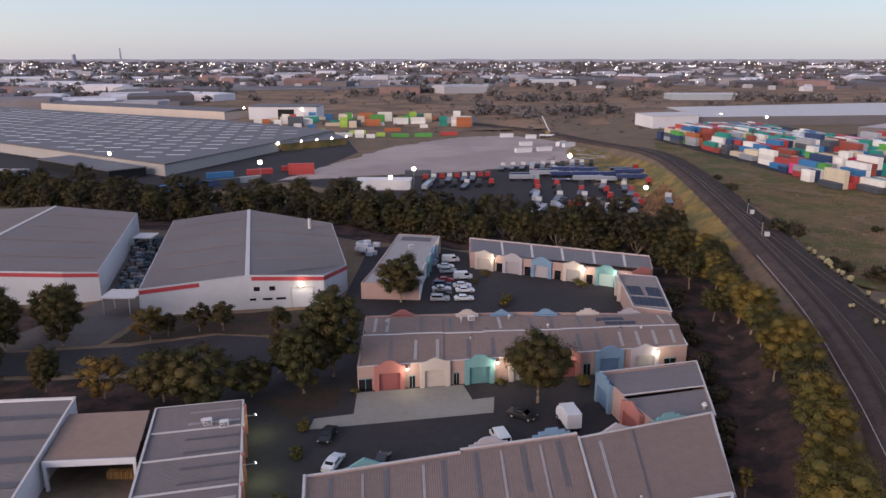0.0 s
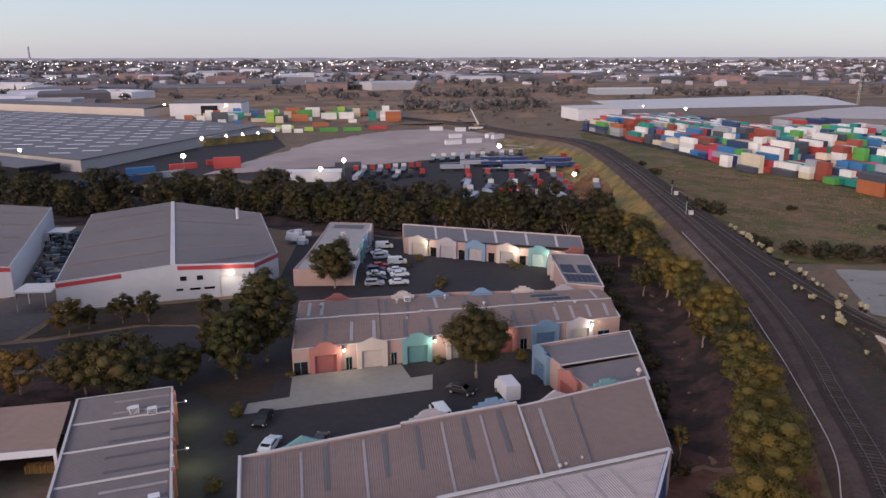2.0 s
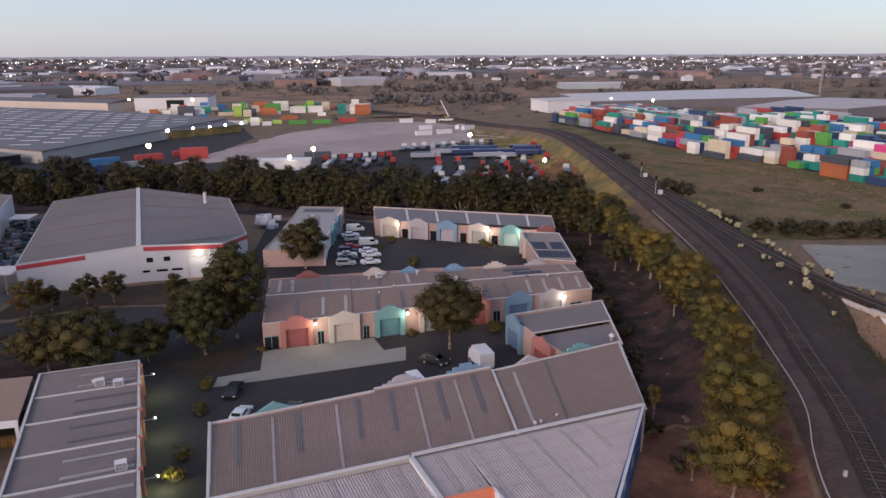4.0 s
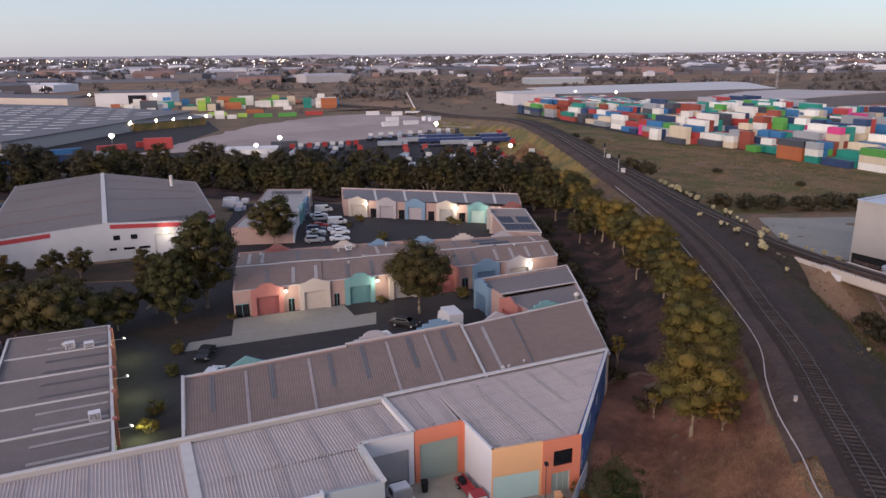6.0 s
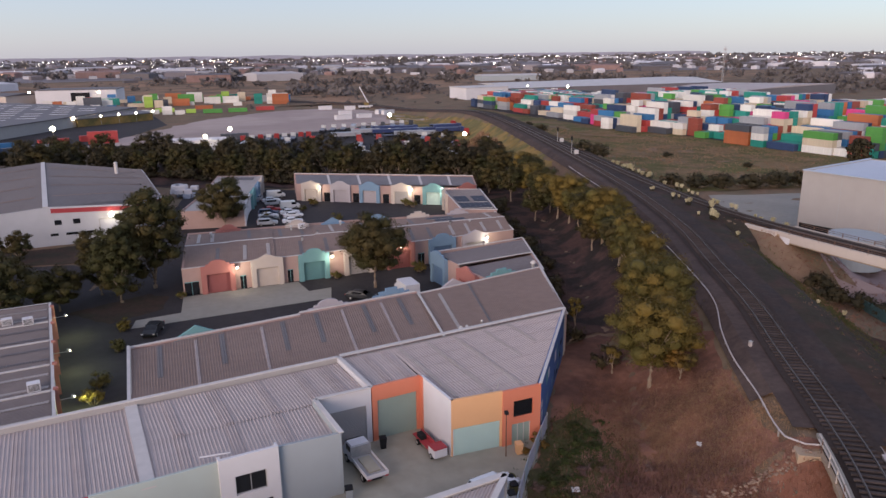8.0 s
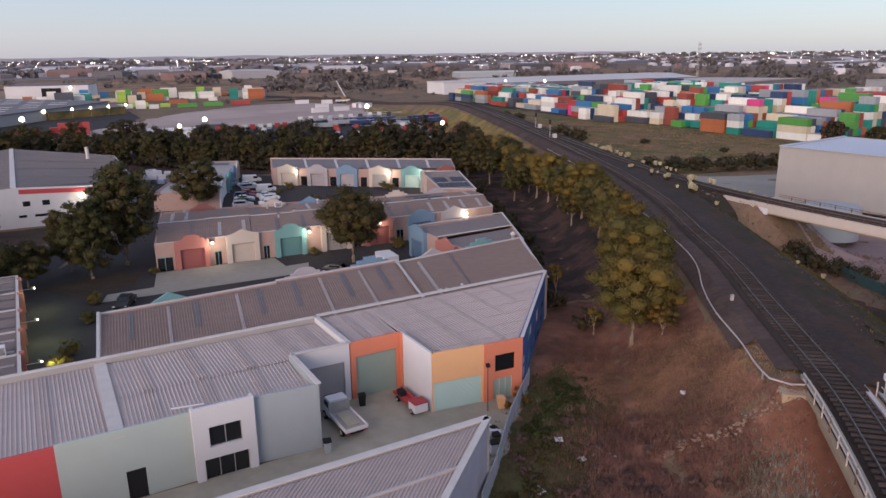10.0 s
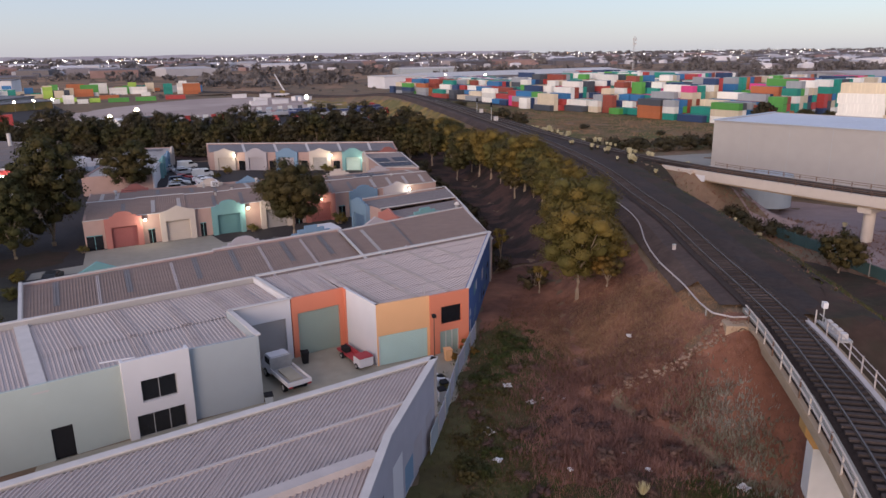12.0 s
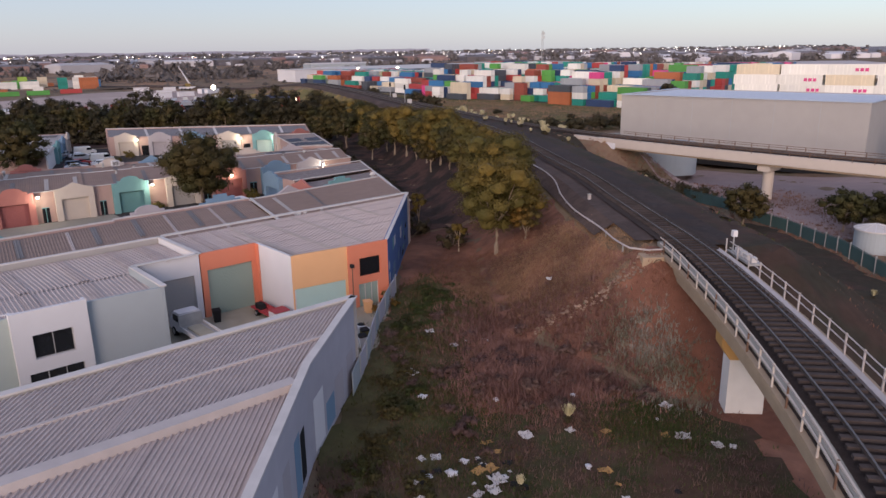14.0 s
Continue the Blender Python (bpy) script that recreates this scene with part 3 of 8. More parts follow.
drape("truck_yard", [(-40, 295), (-74, 320), (18, 350), (58, 378), (86, 372), (90, 330), (66, 255), (30, 240)], "asphalt", "asphalt yard full of parked lorries", 0.1, 12.0)
drape("plain", [(-420, 640), (-120, 520), (60, 540), (140, 600), (170, 700), (600, 800), (900, 1150), (300, 1400), (-300, 1150)], "field", "dry brown grass plain", 0.2, 40.0, wander=30.0)
drape("container_yard", [(142, 490), (162, 350), (181, 286), (196, 215), (222, 180), (420, 120), (460, 420), (300, 520)], "asphalt", "asphalt container yard", 0.2, 20.0)
drape("freight_yard", [(-420, 300), (-250, 340), (-130, 270), (-70, 320), (-50, 420), (-100, 640), (-460, 760), (-560, 520)], "asphalt", "asphalt around the great shed", 0.08, 30.0)
# sheet in the haze-tinted suburb colour, over the darker far earth
drape("suburb", [(-5000, 1250), (-300, 1200), (300, 1450), (900, 1200), (5800, 1200), (6000, 4900), (-6000, 4900)], "suburb", "far gardens and streets, coloured mauve-grey as by haze", 0.3, 200.0, wander=60.0)
# darker brown sheets over the ground below the trees
drape("bank_litter", [(34, 74), (40, 77), (47, 70), (52.5, 84), (57.5, 101), (63.5, 126), (69, 150), (74, 176), (64, 198), (54, 190), (52, 165), (47, 137), (45, 115), (40, 93)], "darkground", "dark brown ground under the gums", 0.1, 2.0, wander=1.2)
drape("belt_litter", [(-125, 232), (-90, 226), (-40, 222), (-20, 210), (8, 202), (36, 190), (58, 182), (72, 205), (66, 232), (30, 240), (-20, 262), (-60, 268), (-125, 280)], "darkground", "dark brown ground under the belt of gums", 0.1, 4.0, wander=2.0)
drape("garden_bed", [(-125, 98), (-58, 99.5), (-57, 103), (-46, 100), (-33, 101), (-36, 104), (-48, 116), (-125, 113)], "darkground", "dark brown bed under street trees", 0.09, 2.5, wander=0.8)
drape("west_verge", [(-125, 125), (-92, 127), (-80, 152), (-90, 152), (-125, 148)], "darkground", "dark verge before the west warehouse", 0.1, 3.0, wander=0.8)

# ---- units and sheds ----
def roof_strips(quad, parent, spots, v0=0.12, v1=0.6, mat="skylight", w=0.9):
    A, B = Vector(quad[0]), Vector(quad[1])
    L = (B - A).length
    for s in spots:
        strip("roof_strip", quad, (s - w / 2) / L, (s + w / 2) / L, v0, v1, mat, parent)


def roof_vent(x, y, z, size=0.5, mat="cap"):
    t = thing("roof_vent", "small metal vent on the roof", "vent", (x, y, z), "roof vents")
    bm = bmesh.new()
    tube(bm, (x, y, z - 0.3), (x, y, z + size * 0.7), size * 0.3, size * 0.3, 10)
    part("pipe", bm, "steel", t)
    bm = bmesh.new()
    tube(bm, (x, y, z + size * 0.7), (x, y, z + size * 1.1), size * 0.55, size * 0.25, 12)
    part("cowl", bm, mat, t)


def aircon(x, y, z, turn=0.2):
    m = pose(x, y, z, 0, 0, math.degrees(turn))
    t = thing("air_conditioner", "pale boxy air conditioner on the roof", "air conditioner", (x, y, z), "roof air conditioners")
    bm = boxes((-0.6, 0.6, -0.45, 0.45, 0.0, 0.9), m=m)
    bmesh.ops.bevel(bm, geom=bm.edges[:], offset=0.05, segments=1)
    part("body", bm, "white", t)
    part("grille", boxes(*[(-0.5, 0.5, -0.48, -0.455, 0.15 + 0.12 * k, 0.2 + 0.12 * k) for k in range(6)], m=m), "dark", t)


# nearest: long tilt-panel shed whose roof fills the foreground late in the walk
def near_shed():
    g, T = 1.8, 7.75
    NE, E1, E2, SE, SW, NW = (14.3, 39.0), (8.4, 30.3), (3.3, 20.6), (-8.0, -1.0), (-52, -12.0), (-60, 20.3)
    t = thing("near_shed", "grey tilt-panel shed with ribbed sheet roof", "shed", (-10, 25, g))
    foot = [SW, SE, E2, E1, NE, NW]
    for i, n in enumerate(("wall", "wall", "wall", "wall", "wall", "wall")):
        P, Q = foot[i], foot[(i + 1) % 6]
        wall(n, P, Q, g - 0.4, T, "lavwall" if i in (1, 2, 3) else "precast", t, thick=0.22)
    # cappings on the parapets
    for P, Q, w in ((NW, NE, 0.55), (NE, E1, 0.45), (E1, E2, 0.45), (E2, SE, 0.45)):
        beam("capping", (*P, T), (*Q, T), w, 0.1, "cap", t)
    # roof in three bays, each with sheet and a raised seam
    def east(y):
        for (x0, y0), (x1, y1) in ((NE, E1), (E1, E2), (E2, SE)):
            if y1 <= y <= y0:
                return x0 + (x1 - x0) * (y - y0) / (y1 - y0)
        return SE[0]
    sl = (NE[1] - NW[1]) / (NE[0] - NW[0])
    bays = [(38.45, 34.1, 7.62, 7.5), (33.9, 29.2, 7.48, 7.35), (28.6, 20.5, 7.3, 7.1), (20.2, 10, 7.05, 6.8), (9.8, 0.0, 6.75, 6.5)]
    for y0, y1, za, zb in bays:
        xe0, xe1 = east(y0) - 0.3, east(y1) - 0.3
        xw = -50.0
        A, B = (xw, y0 - sl * (xe0 - xw), za), (xe0, y0, za)
        C, D = (xe1, y1, zb), (xw, y1 - sl * (xe1 - xw), zb)
        sheet("roof_sheet", A, B, C, D, "roof_b", t, 0.33, 0.09)
        quad = (A, B, C, D)
        roof_strips(quad, t, [12, 23, 33, 43, 52], 0.02, 0.98, "roof_seam", 0.8)
    for k, (y, z, w, hh) in enumerate(((34.0, 7.48, 0.22, 0.14), (28.9, 7.25, 0.75, 0.5), (20.3, 7.05, 0.5, 0.3))):
        xe = east(y) - 0.3
        beam("seam", (-50, y - sl * (xe + 50), z), (xe, y, z), w, hh, "capdull", t)


near_shed()

# orange and grey units round a small yard
def grey_units():
    g, T = 1.9, 7.5
    t = thing("grey_unit_block", "grey, white and red tilt-panel factory units", "factory", (-8, 52, g))
    NWc, Nd, Ne = (-60.0, 47.8), (-13.9, 59.0), (5.05, 63.5)
    S0, S1, S2 = (-57.0, 34.0), (-10.6, 45.3), (3.6, 48.4)
    G0, G1 = (2.0, 54.8), (7.15, 55.9)
    P1, P2 = (-5.9, 46.55), (-1.5, 47.6)
    # south front: red, pale green, grey with a white proud bay, grey
    R1 = (-14.4, 44.4)
    wall("wall", S0, R1, g - 0.4, T - 0.1, "redwall", t, label="red painted front")
    L, m = wall_frame(R1, S1)
    w = wall("wall", R1, S1, g - 0.4, T, "palegreen", t, label="pale green front")
    L, m = wall_frame(S1, P1)
    w = wall("wall", S1, P1, g - 0.4, T, "palegreen", t, [(0.2, 1.5, g, g + 2.3)])
    part("door_opening", boxes((0.2, 1.5, 0.1, 0.2, g, g + 2.3), m=m), "dark", w)
    L, m = wall_frame(P1, P2)
    w = wall("wall", P1, P2, g - 0.4, T + 0.35, "white", t, [(1.1, 3.5, 4.55, 6.2), (0.6, 3.9, g, g + 1.75)], thick=0.3, label="white proud entrance bay", out=0.5)
    window(P1, P2, 1.1, 3.5, 4.55, 6.2, w, inset=-0.3)
    window(P1, P2, 0.6, 3.9, g, g + 1.75, w, inset=-0.3, bars=2)
    for q, s in ((P1, 0), (P2, L - 0.2)):
        part("bay_cheek", boxes((s, s + 0.2, -0.2, 0.2, g - 0.4, T + 0.35), m=m), "white", w)
    wall("wall", P2, S2, g - 0.4, T, "greywall", t)
    wall("wall", S2, G0, g - 0.4, T, "greywall", t)
    # garage with the blue-grey roller
    w = wall("wall", G0, G1, g - 0.4, T, "white", t, [(0.55, 4.75, g, g + 3.9)], label="white garage front")
    roller(G0, G1, 0.55, 4.75, g, g + 3.9, "greydoor", w, 0.18, "blue-grey roller door")
    wall("wall", G1, Ne, g - 0.4, T, "white", t)
    wall("wall", Ne, NWc, g - 0.4, T, "precast", t)
    wall("wall", NWc, S0, g - 0.4, T, "precast", t)
    for P, Q in ((NWc, Ne), (S2, G0), (G1, Ne), (G0, G1)):
        beam("capping", (*P, T), (*Q, T), 0.42, 0.09, "cap", t)
    beam("capping", (*Nd, 7.1), (*S1, 6.9), 1.0, 0.12, "cap", t)
    # roofs
    q = ((-13.5, 58.6, 7.05), (4.8, 63.0, 7.05), (6.8, 56.2, 6.95), (-11.6, 51.7, 6.95))
    sheet("roof_sheet", *q, "roof_b", t, 0.3, 0.055)
    roof_strips(q, t, [2.5, 6.5, 10.5, 14.5, 17], 0.03, 0.97, "roof_seam", 0.8)
    q = ((-11.6, 51.65, 6.93), (2.0, 54.9, 6.93), (3.2, 48.7, 6.85), (-10.3, 45.7, 6.85))
    sheet("roof_sheet", *q, "roof_b", t, 0.3, 0.055)
    roof_strips(q, t, [2.5, 6.5, 10.5], 0.03, 0.97, "roof_seam", 0.8)
    q = ((-59, 47.8, 7.0), (-14.3, 58.6, 7.0), (-11.0, 45.6, 6.75), (-56, 34.6, 6.75))
    sheet("roof_sheet", *q, "roof_b", t, 0.3, 0.055)
    roof_strips(q, t, [6, 13, 20, 27, 33, 38, 42], 0.03, 0.97, "roof_seam", 0.8)
    bm = bmesh.new()
    tube(bm, (-7.3, 47.9, 7.35), (-5.0, 48.1, 7.3), 0.07, 0.07, 6)
    part("roof_pipe", bm, "white", t)


def orange_units():
    g, T = 1.9, 7.5
    t = thing("orange_unit_block", "orange and peach factory units with pale roller doors", "factory", (18, 58, g))
    A0, A1 = (7.25, 55.9), (12.1, 57.1)          # recessed orange bay
    C0, C1, C2 = (13.55, 51.4), (18.5, 51.9), (22.4, 52.5)
    NE, NW = (32.7, 70.5), (5.2, 63.7)
    w = wall("wall", A0, A1, g - 0.4, T, "orange", t, [(0.5, 4.55, g, g + 4.1)], label="orange recessed front")
    roller(A0, A1, 0.5, 4.55, g, g + 4.1, "greendoor", w, 0.2, "sage green roller door")
    wall("wall", A1, C0, g - 0.4, T, "white", t, label="white side wall")
    L, m = wall_frame(A1, C0)
    part("wall_edge", boxes((-0.05, 0.5, -0.06, -0.004, g - 0.3, T), m=m), "orange", t)
    w = wall("wall", C0, C1, g - 0.4, T, "peach", t, [(0.15, 4.75, g, g + 2.75)], label="peach front")
    roller(C0, C1, 0.15, 4.75, g, g + 2.75, "mintdoor", w, 0.08, "mint green roller door")
    w = wall("wall", C1, C2, g - 0.4, T, "orange", t, [(1.1, 3.2, 4.6, 6.3), (0.95, 2.9, g, g + 2.1)], label="orange office front", out=0.12)
    window(C1, C2, 1.1, 3.2, 4.6, 6.3, w, inset=0.0, bars=0, frame_mat="orange")
    L, m = wall_frame(C1, C2)
    d = part("glass_door", boxes((0.95, 2.9, 0.03, 0.05, g, g + 2.1), m=m), "greendoor", w, "pale green glazed door")
    part("door_frame", boxes(*[(0.95 + k * 0.63, 1.0 + k * 0.63, -0.02, 0.028, g, g + 2.1) for k in range(4)], m=m), "cap", d)
    wall("wall", C2, NE, g - 0.4, T, "bluewall", t, label="blue painted outer wall with patchy graffiti")
    L, m = wall_frame(C2, NE)
    rnd = random.Random(5)
    for k in range(16):
        s, z = rnd.uniform(1, L - 3), rnd.uniform(g + 0.2, g + 3.5)
        part("graffiti", boxes((s, s + rnd.uniform(0.4, 1.6), -0.012, -0.006, z, z + rnd.uniform(0.4, 1.2)), m=m), ("white", "teal", "dark", "blue")[k % 4], t)
    wall("wall", NE, NW, g - 0.4, T - 0.3, "precast", t)
    beam("capping", (*Vector(NW), T), (*Vector(NE), T), 0.5, 0.12, "cap", t)
    beam("capping", (*Vector(NE), T), (*Vector(C2), T), 0.3, 0.08, "cap", t)
    q1 = ((5.4, 63.3, 7.3), (10.43, 64.55, 7.3), (12.1, 57.5, 7.1), (7.3, 56.3, 7.1))
    q2 = ((10.45, 64.57, 7.3), (18.66, 66.54, 7.3), (22.1, 52.9, 7.1), (13.7, 51.8, 7.1))
    q3 = ((18.68, 66.55, 7.3), (32.2, 69.9, 7.3), (32.2, 69.9, 7.3), (22.15, 52.95, 7.1))
    for q in (q1, q2, q3):
        sheet("roof_sheet", *q, "roof_b", t, 0.3, 0.055)
    roof_strips(q1, t, [2.2, 4.3], 0.05, 0.9, "roof_seam", 0.6)
    roof_strips(q2, t, [0.9, 4.2, 7.4], 0.04, 0.95, "skylight", 0.4)
    roof_strips(q3, t, [2.6, 6.0], 0.05, 0.7, "skylight", 0.4)
    for c in (0.1, 0.26, 0.42, 0.58, 0.74, 0.9):
        beam("lap_joint", lay(*q2, 0.01, c, 0.062), lay(*q2, 0.99, c, 0.062), 0.08, 0.012, "roof_seam", t)
        beam("lap_joint", lay(*q3, 0.01, c, 0.062), lay(*q3, 0.99 - c, 1.0, 0.062), 0.08, 0.012, "roof_seam", t)
    bm = bmesh.new()
    tube(bm, (18.4, 53.0, 7.1), (18.4, 53.0, 8.2), 0.03, 0.02, 6)
    tube(bm, (18.4, 53.0, 8.1), (17.5, 52.6, 7.9), 0.02, 0.02, 6)
    tube(bm, (18.4, 53.0, 8.0), (18.9, 53.3, 8.35), 0.02, 0.02, 6)
    part("aerial", bm, "steel", t)


grey_units()
orange_units()


# pastel units
def mid_block():
    t = thing("middle_unit_block", "low pink unit block with weathered sheet roof", "factory", (5, 76, 0.8))
    SWc, SEc = (-14.2, 59.6), (33.4, 71.4)
    N0, N1, N2, N3, N4, NE = (-17.0, 77.0), (2.2, 82.6), (2.2, 83.2), (18.2, 87.4), (18.2, 86.0), (38.6, 93.0)
    g, T = 0.4, 5.45
    wall("wall", NE, N4, g - 0.5, T + 0.1, "pink", t)
    wall("wall", N3, N2, g - 0.5, T, "pink", t)
    wall("wall", N1, N0, g - 0.5, T, "pink", t)
    wall("wall", N0, SWc, g - 0.3, T + 0.2, "cream", t, z1b=T + 0.7)
    wall("wall", SEc, NE, g - 0.3, T + 0.9, "pink", t, z1b=T + 0.2)
    e0, e1 = 5.25, 6.2
    f = lambda p, z: (p[0], p[1], z)
    qa = (f(N0, e0), f(N1, e0), (2.6, 64.0, e1), f(SWc, e1))
    qb = (f(N2, e0), f(N3, e0), (17.2, 67.4, e1), (2.6, 64.0, e1))
    qc = (f(N4, e0 + 0.25), f(NE, e0 + 0.25), f(SEc, e1 + 0.45), (17.2, 67.4, e1 + 0.25))
    for q, spots, dark in ((qa, [7.2, 15.0], [3.2, 10.2, 17.6]), (qb, [5.5, 11.0], [2.0, 8.5, 13.6])):
        sheet("roof_sheet", *q, "roof", t, 0.3, 0.05)
        roof_strips(q, t, spots, 0.08, 0.95, "roof_seam", 0.35)
        roof_strips(q, t, dark, 0.06, 0.62, "skydark", 0.6)
    sheet("roof_sheet", *qc, "roof", t, 0.3, 0.05)
    roof_strips(qc, t, [3.0], 0.1, 0.95, "skylight", 0.5)
    roof_strips(qc, t, [8.2], 0.02, 0.98, "skydark", 0.35)
    beam("capping", f(N0, T), f(N1, T), 0.35, 0.12, "cap", t)
    beam("capping", f(N2, T), f(N3, T), 0.35, 0.12, "cap", t)
    beam("capping", f(N4, T + 0.1), f(NE, T + 0.1), 0.3, 0.12, "cap", t)
    beam("capping", f(N0, T + 0.2), (*SWc, T + 0.7), 0.3, 0.12, "cap", t)
    beam("capping", f(NE, T + 0.2), (*SEc, T + 0.9), 0.3, 0.12, "cap", t)
    beam("step_capping", (18.2, 86.2, 5.55), (17.2, 67.6, 6.5), 0.25, 0.2, "cap", t)
    # portals on the far side; their crests show over the eaves
    for P, Q, s, style, mat in ((NE, N4, 15.5, "tri", "lilac"), (N3, N2, 3.5, "step", "blue"), (N3, N2, 12.5, "arch", "lilac"), (N1, N0, 12.5, "tri", "teal"), (NE, N4, 7.0, "step", "teal")):
        portal(P, Q, s, 0.3, t, style, mat, "greydoor", top=5.3, crest=1.15)
    roof_vent(19.6, 69.6, 6.4, 0.5)
    roof_vent(20.4, 70.0, 6.4, 0.4)
    roof_vent(22.6, 71.2, 6.4, 0.35)


mid_block()


def court_block():
    t = thing("court_unit_block", "pink unit block with two dark ribbed roofs", "factory", (34, 101, 0))
    NW, NE, SE, SW, M0, M1 = (25.6, 107.8), (43.0, 112.0), (39.2, 93.0), (30.4, 91.2), (27.6, 99.6), (41.2, 102.6)
    T = 4.9
    wall("wall", NW, M0, -0.4, T, "pink", t)
    wall("wall", M0, SW, -0.4, T - 0.3, "pink", t)
    wall("wall", SE, NE, -0.4, T, "pink", t)
    wall("wall", NE, NW, -0.4, T, "pink", t)
    q = ((25.9, 107.4, 4.6), (42.8, 111.6, 4.9), (41.2, 102.7, 5.1), (27.9, 99.7, 4.8))
    sheet("roof_sheet", q[1], q[2], q[3], q[0], "roof_d", t, 0.3, 0.05)
    q2 = ((27.9, 99.5, 4.4), (41.1, 102.5, 4.7), (39.1, 93.3, 4.8), (30.6, 91.4, 4.5))
    sheet("roof_sheet", q2[1], q2[2], q2[3], q2[0], "roof_d", t, 0.3, 0.05)
    for a, b in ((NW, NE), (NE, SE), (M0, M1)):
        beam("capping", (*a, 4.95), (*b, 5.1), 0.25, 0.12, "cap", t)
    portal(NW, M0, 2.6, 0, t, "step", "blue", "bluedoor", width=5.0, top=4.9, crest=0.9)
    portal(M0, SW, 3.2, 0, t, "gable", "coral", "reddoor", width=5.0, top=4.4, crest=1.3, depth=0.9)
    roof_vent(38.5, 95.5, 4.9, 0.9)


court_block()

FRONT_P, FRONT_Q = (-14.5, 110.8), (44.2, 120.3)
def front_row():
    t = thing("pastel_unit_row", "long pink unit row with coloured door surrounds", "factory", (14, 122, 0))
    P, Q = FRONT_P, FRONT_Q
    L, m = wall_frame(P, Q)
    T = 4.55
    NW, NE, NM = (-15.6, 135.2), (45.8, 136.4), (16.0, 137.6)
    doors = [(5.4, "arch", "coral", "reddoor"), (13.2, "gable", "cream", "cream"), (21.0, "arch", "teal", "tealdoor"), (28.8, "gable", "cream", "greydoor"),
             (36.6, "arch", "coral", "reddoor"), (44.6, "arch", "blue", "bluedoor"), (51.2, "gable", "lilac", "greydoor")]
    wall("wall", P, Q, -0.4, T, "pink", t)
    wall("wall", Q, NE, -0.4, T, "pink", t)
    wall("wall", NE, NM, -0.4, T, "pink", t)
    wall("wall", NM, NW, -0.4, T, "pink", t)
    wall("wall", NW, P, -0.4, T, "pink", t)
    for s, style, mat, door in doors:
        portal(P, Q, s, 0, t, style, mat, door, width=5.2, top=4.45, crest=1.15)
    # office glazing and garage recesses between the doors
    for s, wd in ((1.3, 2.2), (9.3, 0.95), (17.0, 0.9), (32.7, 1.2), (40.6, 1.2), (56.3, 2.2)):
        w = part("shopfront", boxes((s - wd / 2, s + wd / 2, -0.05, -0.01, 0.1, 2.3), m=m), "glass", t, "dark glazed shopfront")
        part("mullion", boxes((s - wd / 2, s + wd / 2, -0.09, -0.055, 2.2, 2.32), (s - 0.04, s + 0.04, -0.09, -0.055, 0.1, 2.2), m=m), "teal", w)
    # two slopes meeting at a low ridge
    R0, R1 = (-15.1, 123.6), (45.2, 128.6)
    n = 8
    for k in range(n):
        u0, u1 = k / n, (k + 1) / n
        lift = (0.0, 0.1, -0.05, 0.08, 0.0, 0.12, 0.22, 0.22)[k]
        a, b = along(P, Q, u0), along(P, Q, u1)
        r0, r1 = along(R0, R1, u0), along(R0, R1, u1)
        c, d = along(NW, NE, u1), along(NW, NE, u0)
        inn = Vector((-0.15, 0.45))
        q = ((*(a + inn), 4.25 + lift), (*(b + inn), 4.25 + lift), (*r1, 5.0 + lift), (*r0, 5.0 + lift))
        sheet("roof_sheet", *q, "roof", t, 0.3, 0.05)
        roof_strips(q, t, [[5.5], [2.5, 6.4], [4.5], [1.5, 6], [3.5], [2.5, 6], [3, 6.2], [2, 5.5]][k], 0.1, 0.75, ("skydark", "skylight", "skydark", "skydark", "skydark", "skydark", "skylight", "skylight")[k], 0.6)
        q = ((*d, 4.3 + lift), (*c, 4.3 + lift), (*r1, 4.98 + lift), (*r0, 4.98 + lift))
        sheet("roof_sheet", *q, "roof", t, 0.3, 0.05)
        roof_strips(q, t, [[2.2, 4.6], [3.5], [1.5, 5.5], [3.5], [2, 6], [4], [2], [5]][k], 0.1, 0.85, ("skylight", "skydark", "skydark", "skylight", "skydark", "skydark", "skydark", "skylight")[k], 0.6)
        beam("ridge_cap", (*r0, 5.03 + lift), (*r1, 5.03 + lift), 0.5, 0.06, "cap", t)
    beam("capping", (*P, T), (*Q, T), 0.28, 0.08, "cap", t)
    beam("capping", (*Q, T), (*NE, T), 0.28, 0.08, "cap", t)
    # crests of the far-side surrounds
    for s, style, mat in ((8, "step", "lilac"), (16.5, "step", "cream"), (25, "arch", "blue"), (34, "tri", "blue"), (41, "arch", "cream"), (54, "arch", "coral")):
        portal(NE, NW, s, 0, t, style, mat, "greydoor", width=4.6, top=4.55, crest=1.1)
    for x, y in ((-11, 130), (3.5, 131.5), (8, 126.2), (5, 122.6), (13, 133), (20, 128), (33.5, 126.5), (37.5, 126.8)):
        roof_vent(x, y, 5.0, 0.6, "skydark" if x in (8, 5, 33.5) else "cap")
    aircon(5.5, 132.5, 4.7)


front_row()
for s, pw in ((8.4, 150), (24.0, 150), (36.6, 120), (53.4, 150)):
    wall_lamp(FRONT_P, FRONT_Q, s, 3.9, 0.9, pw)


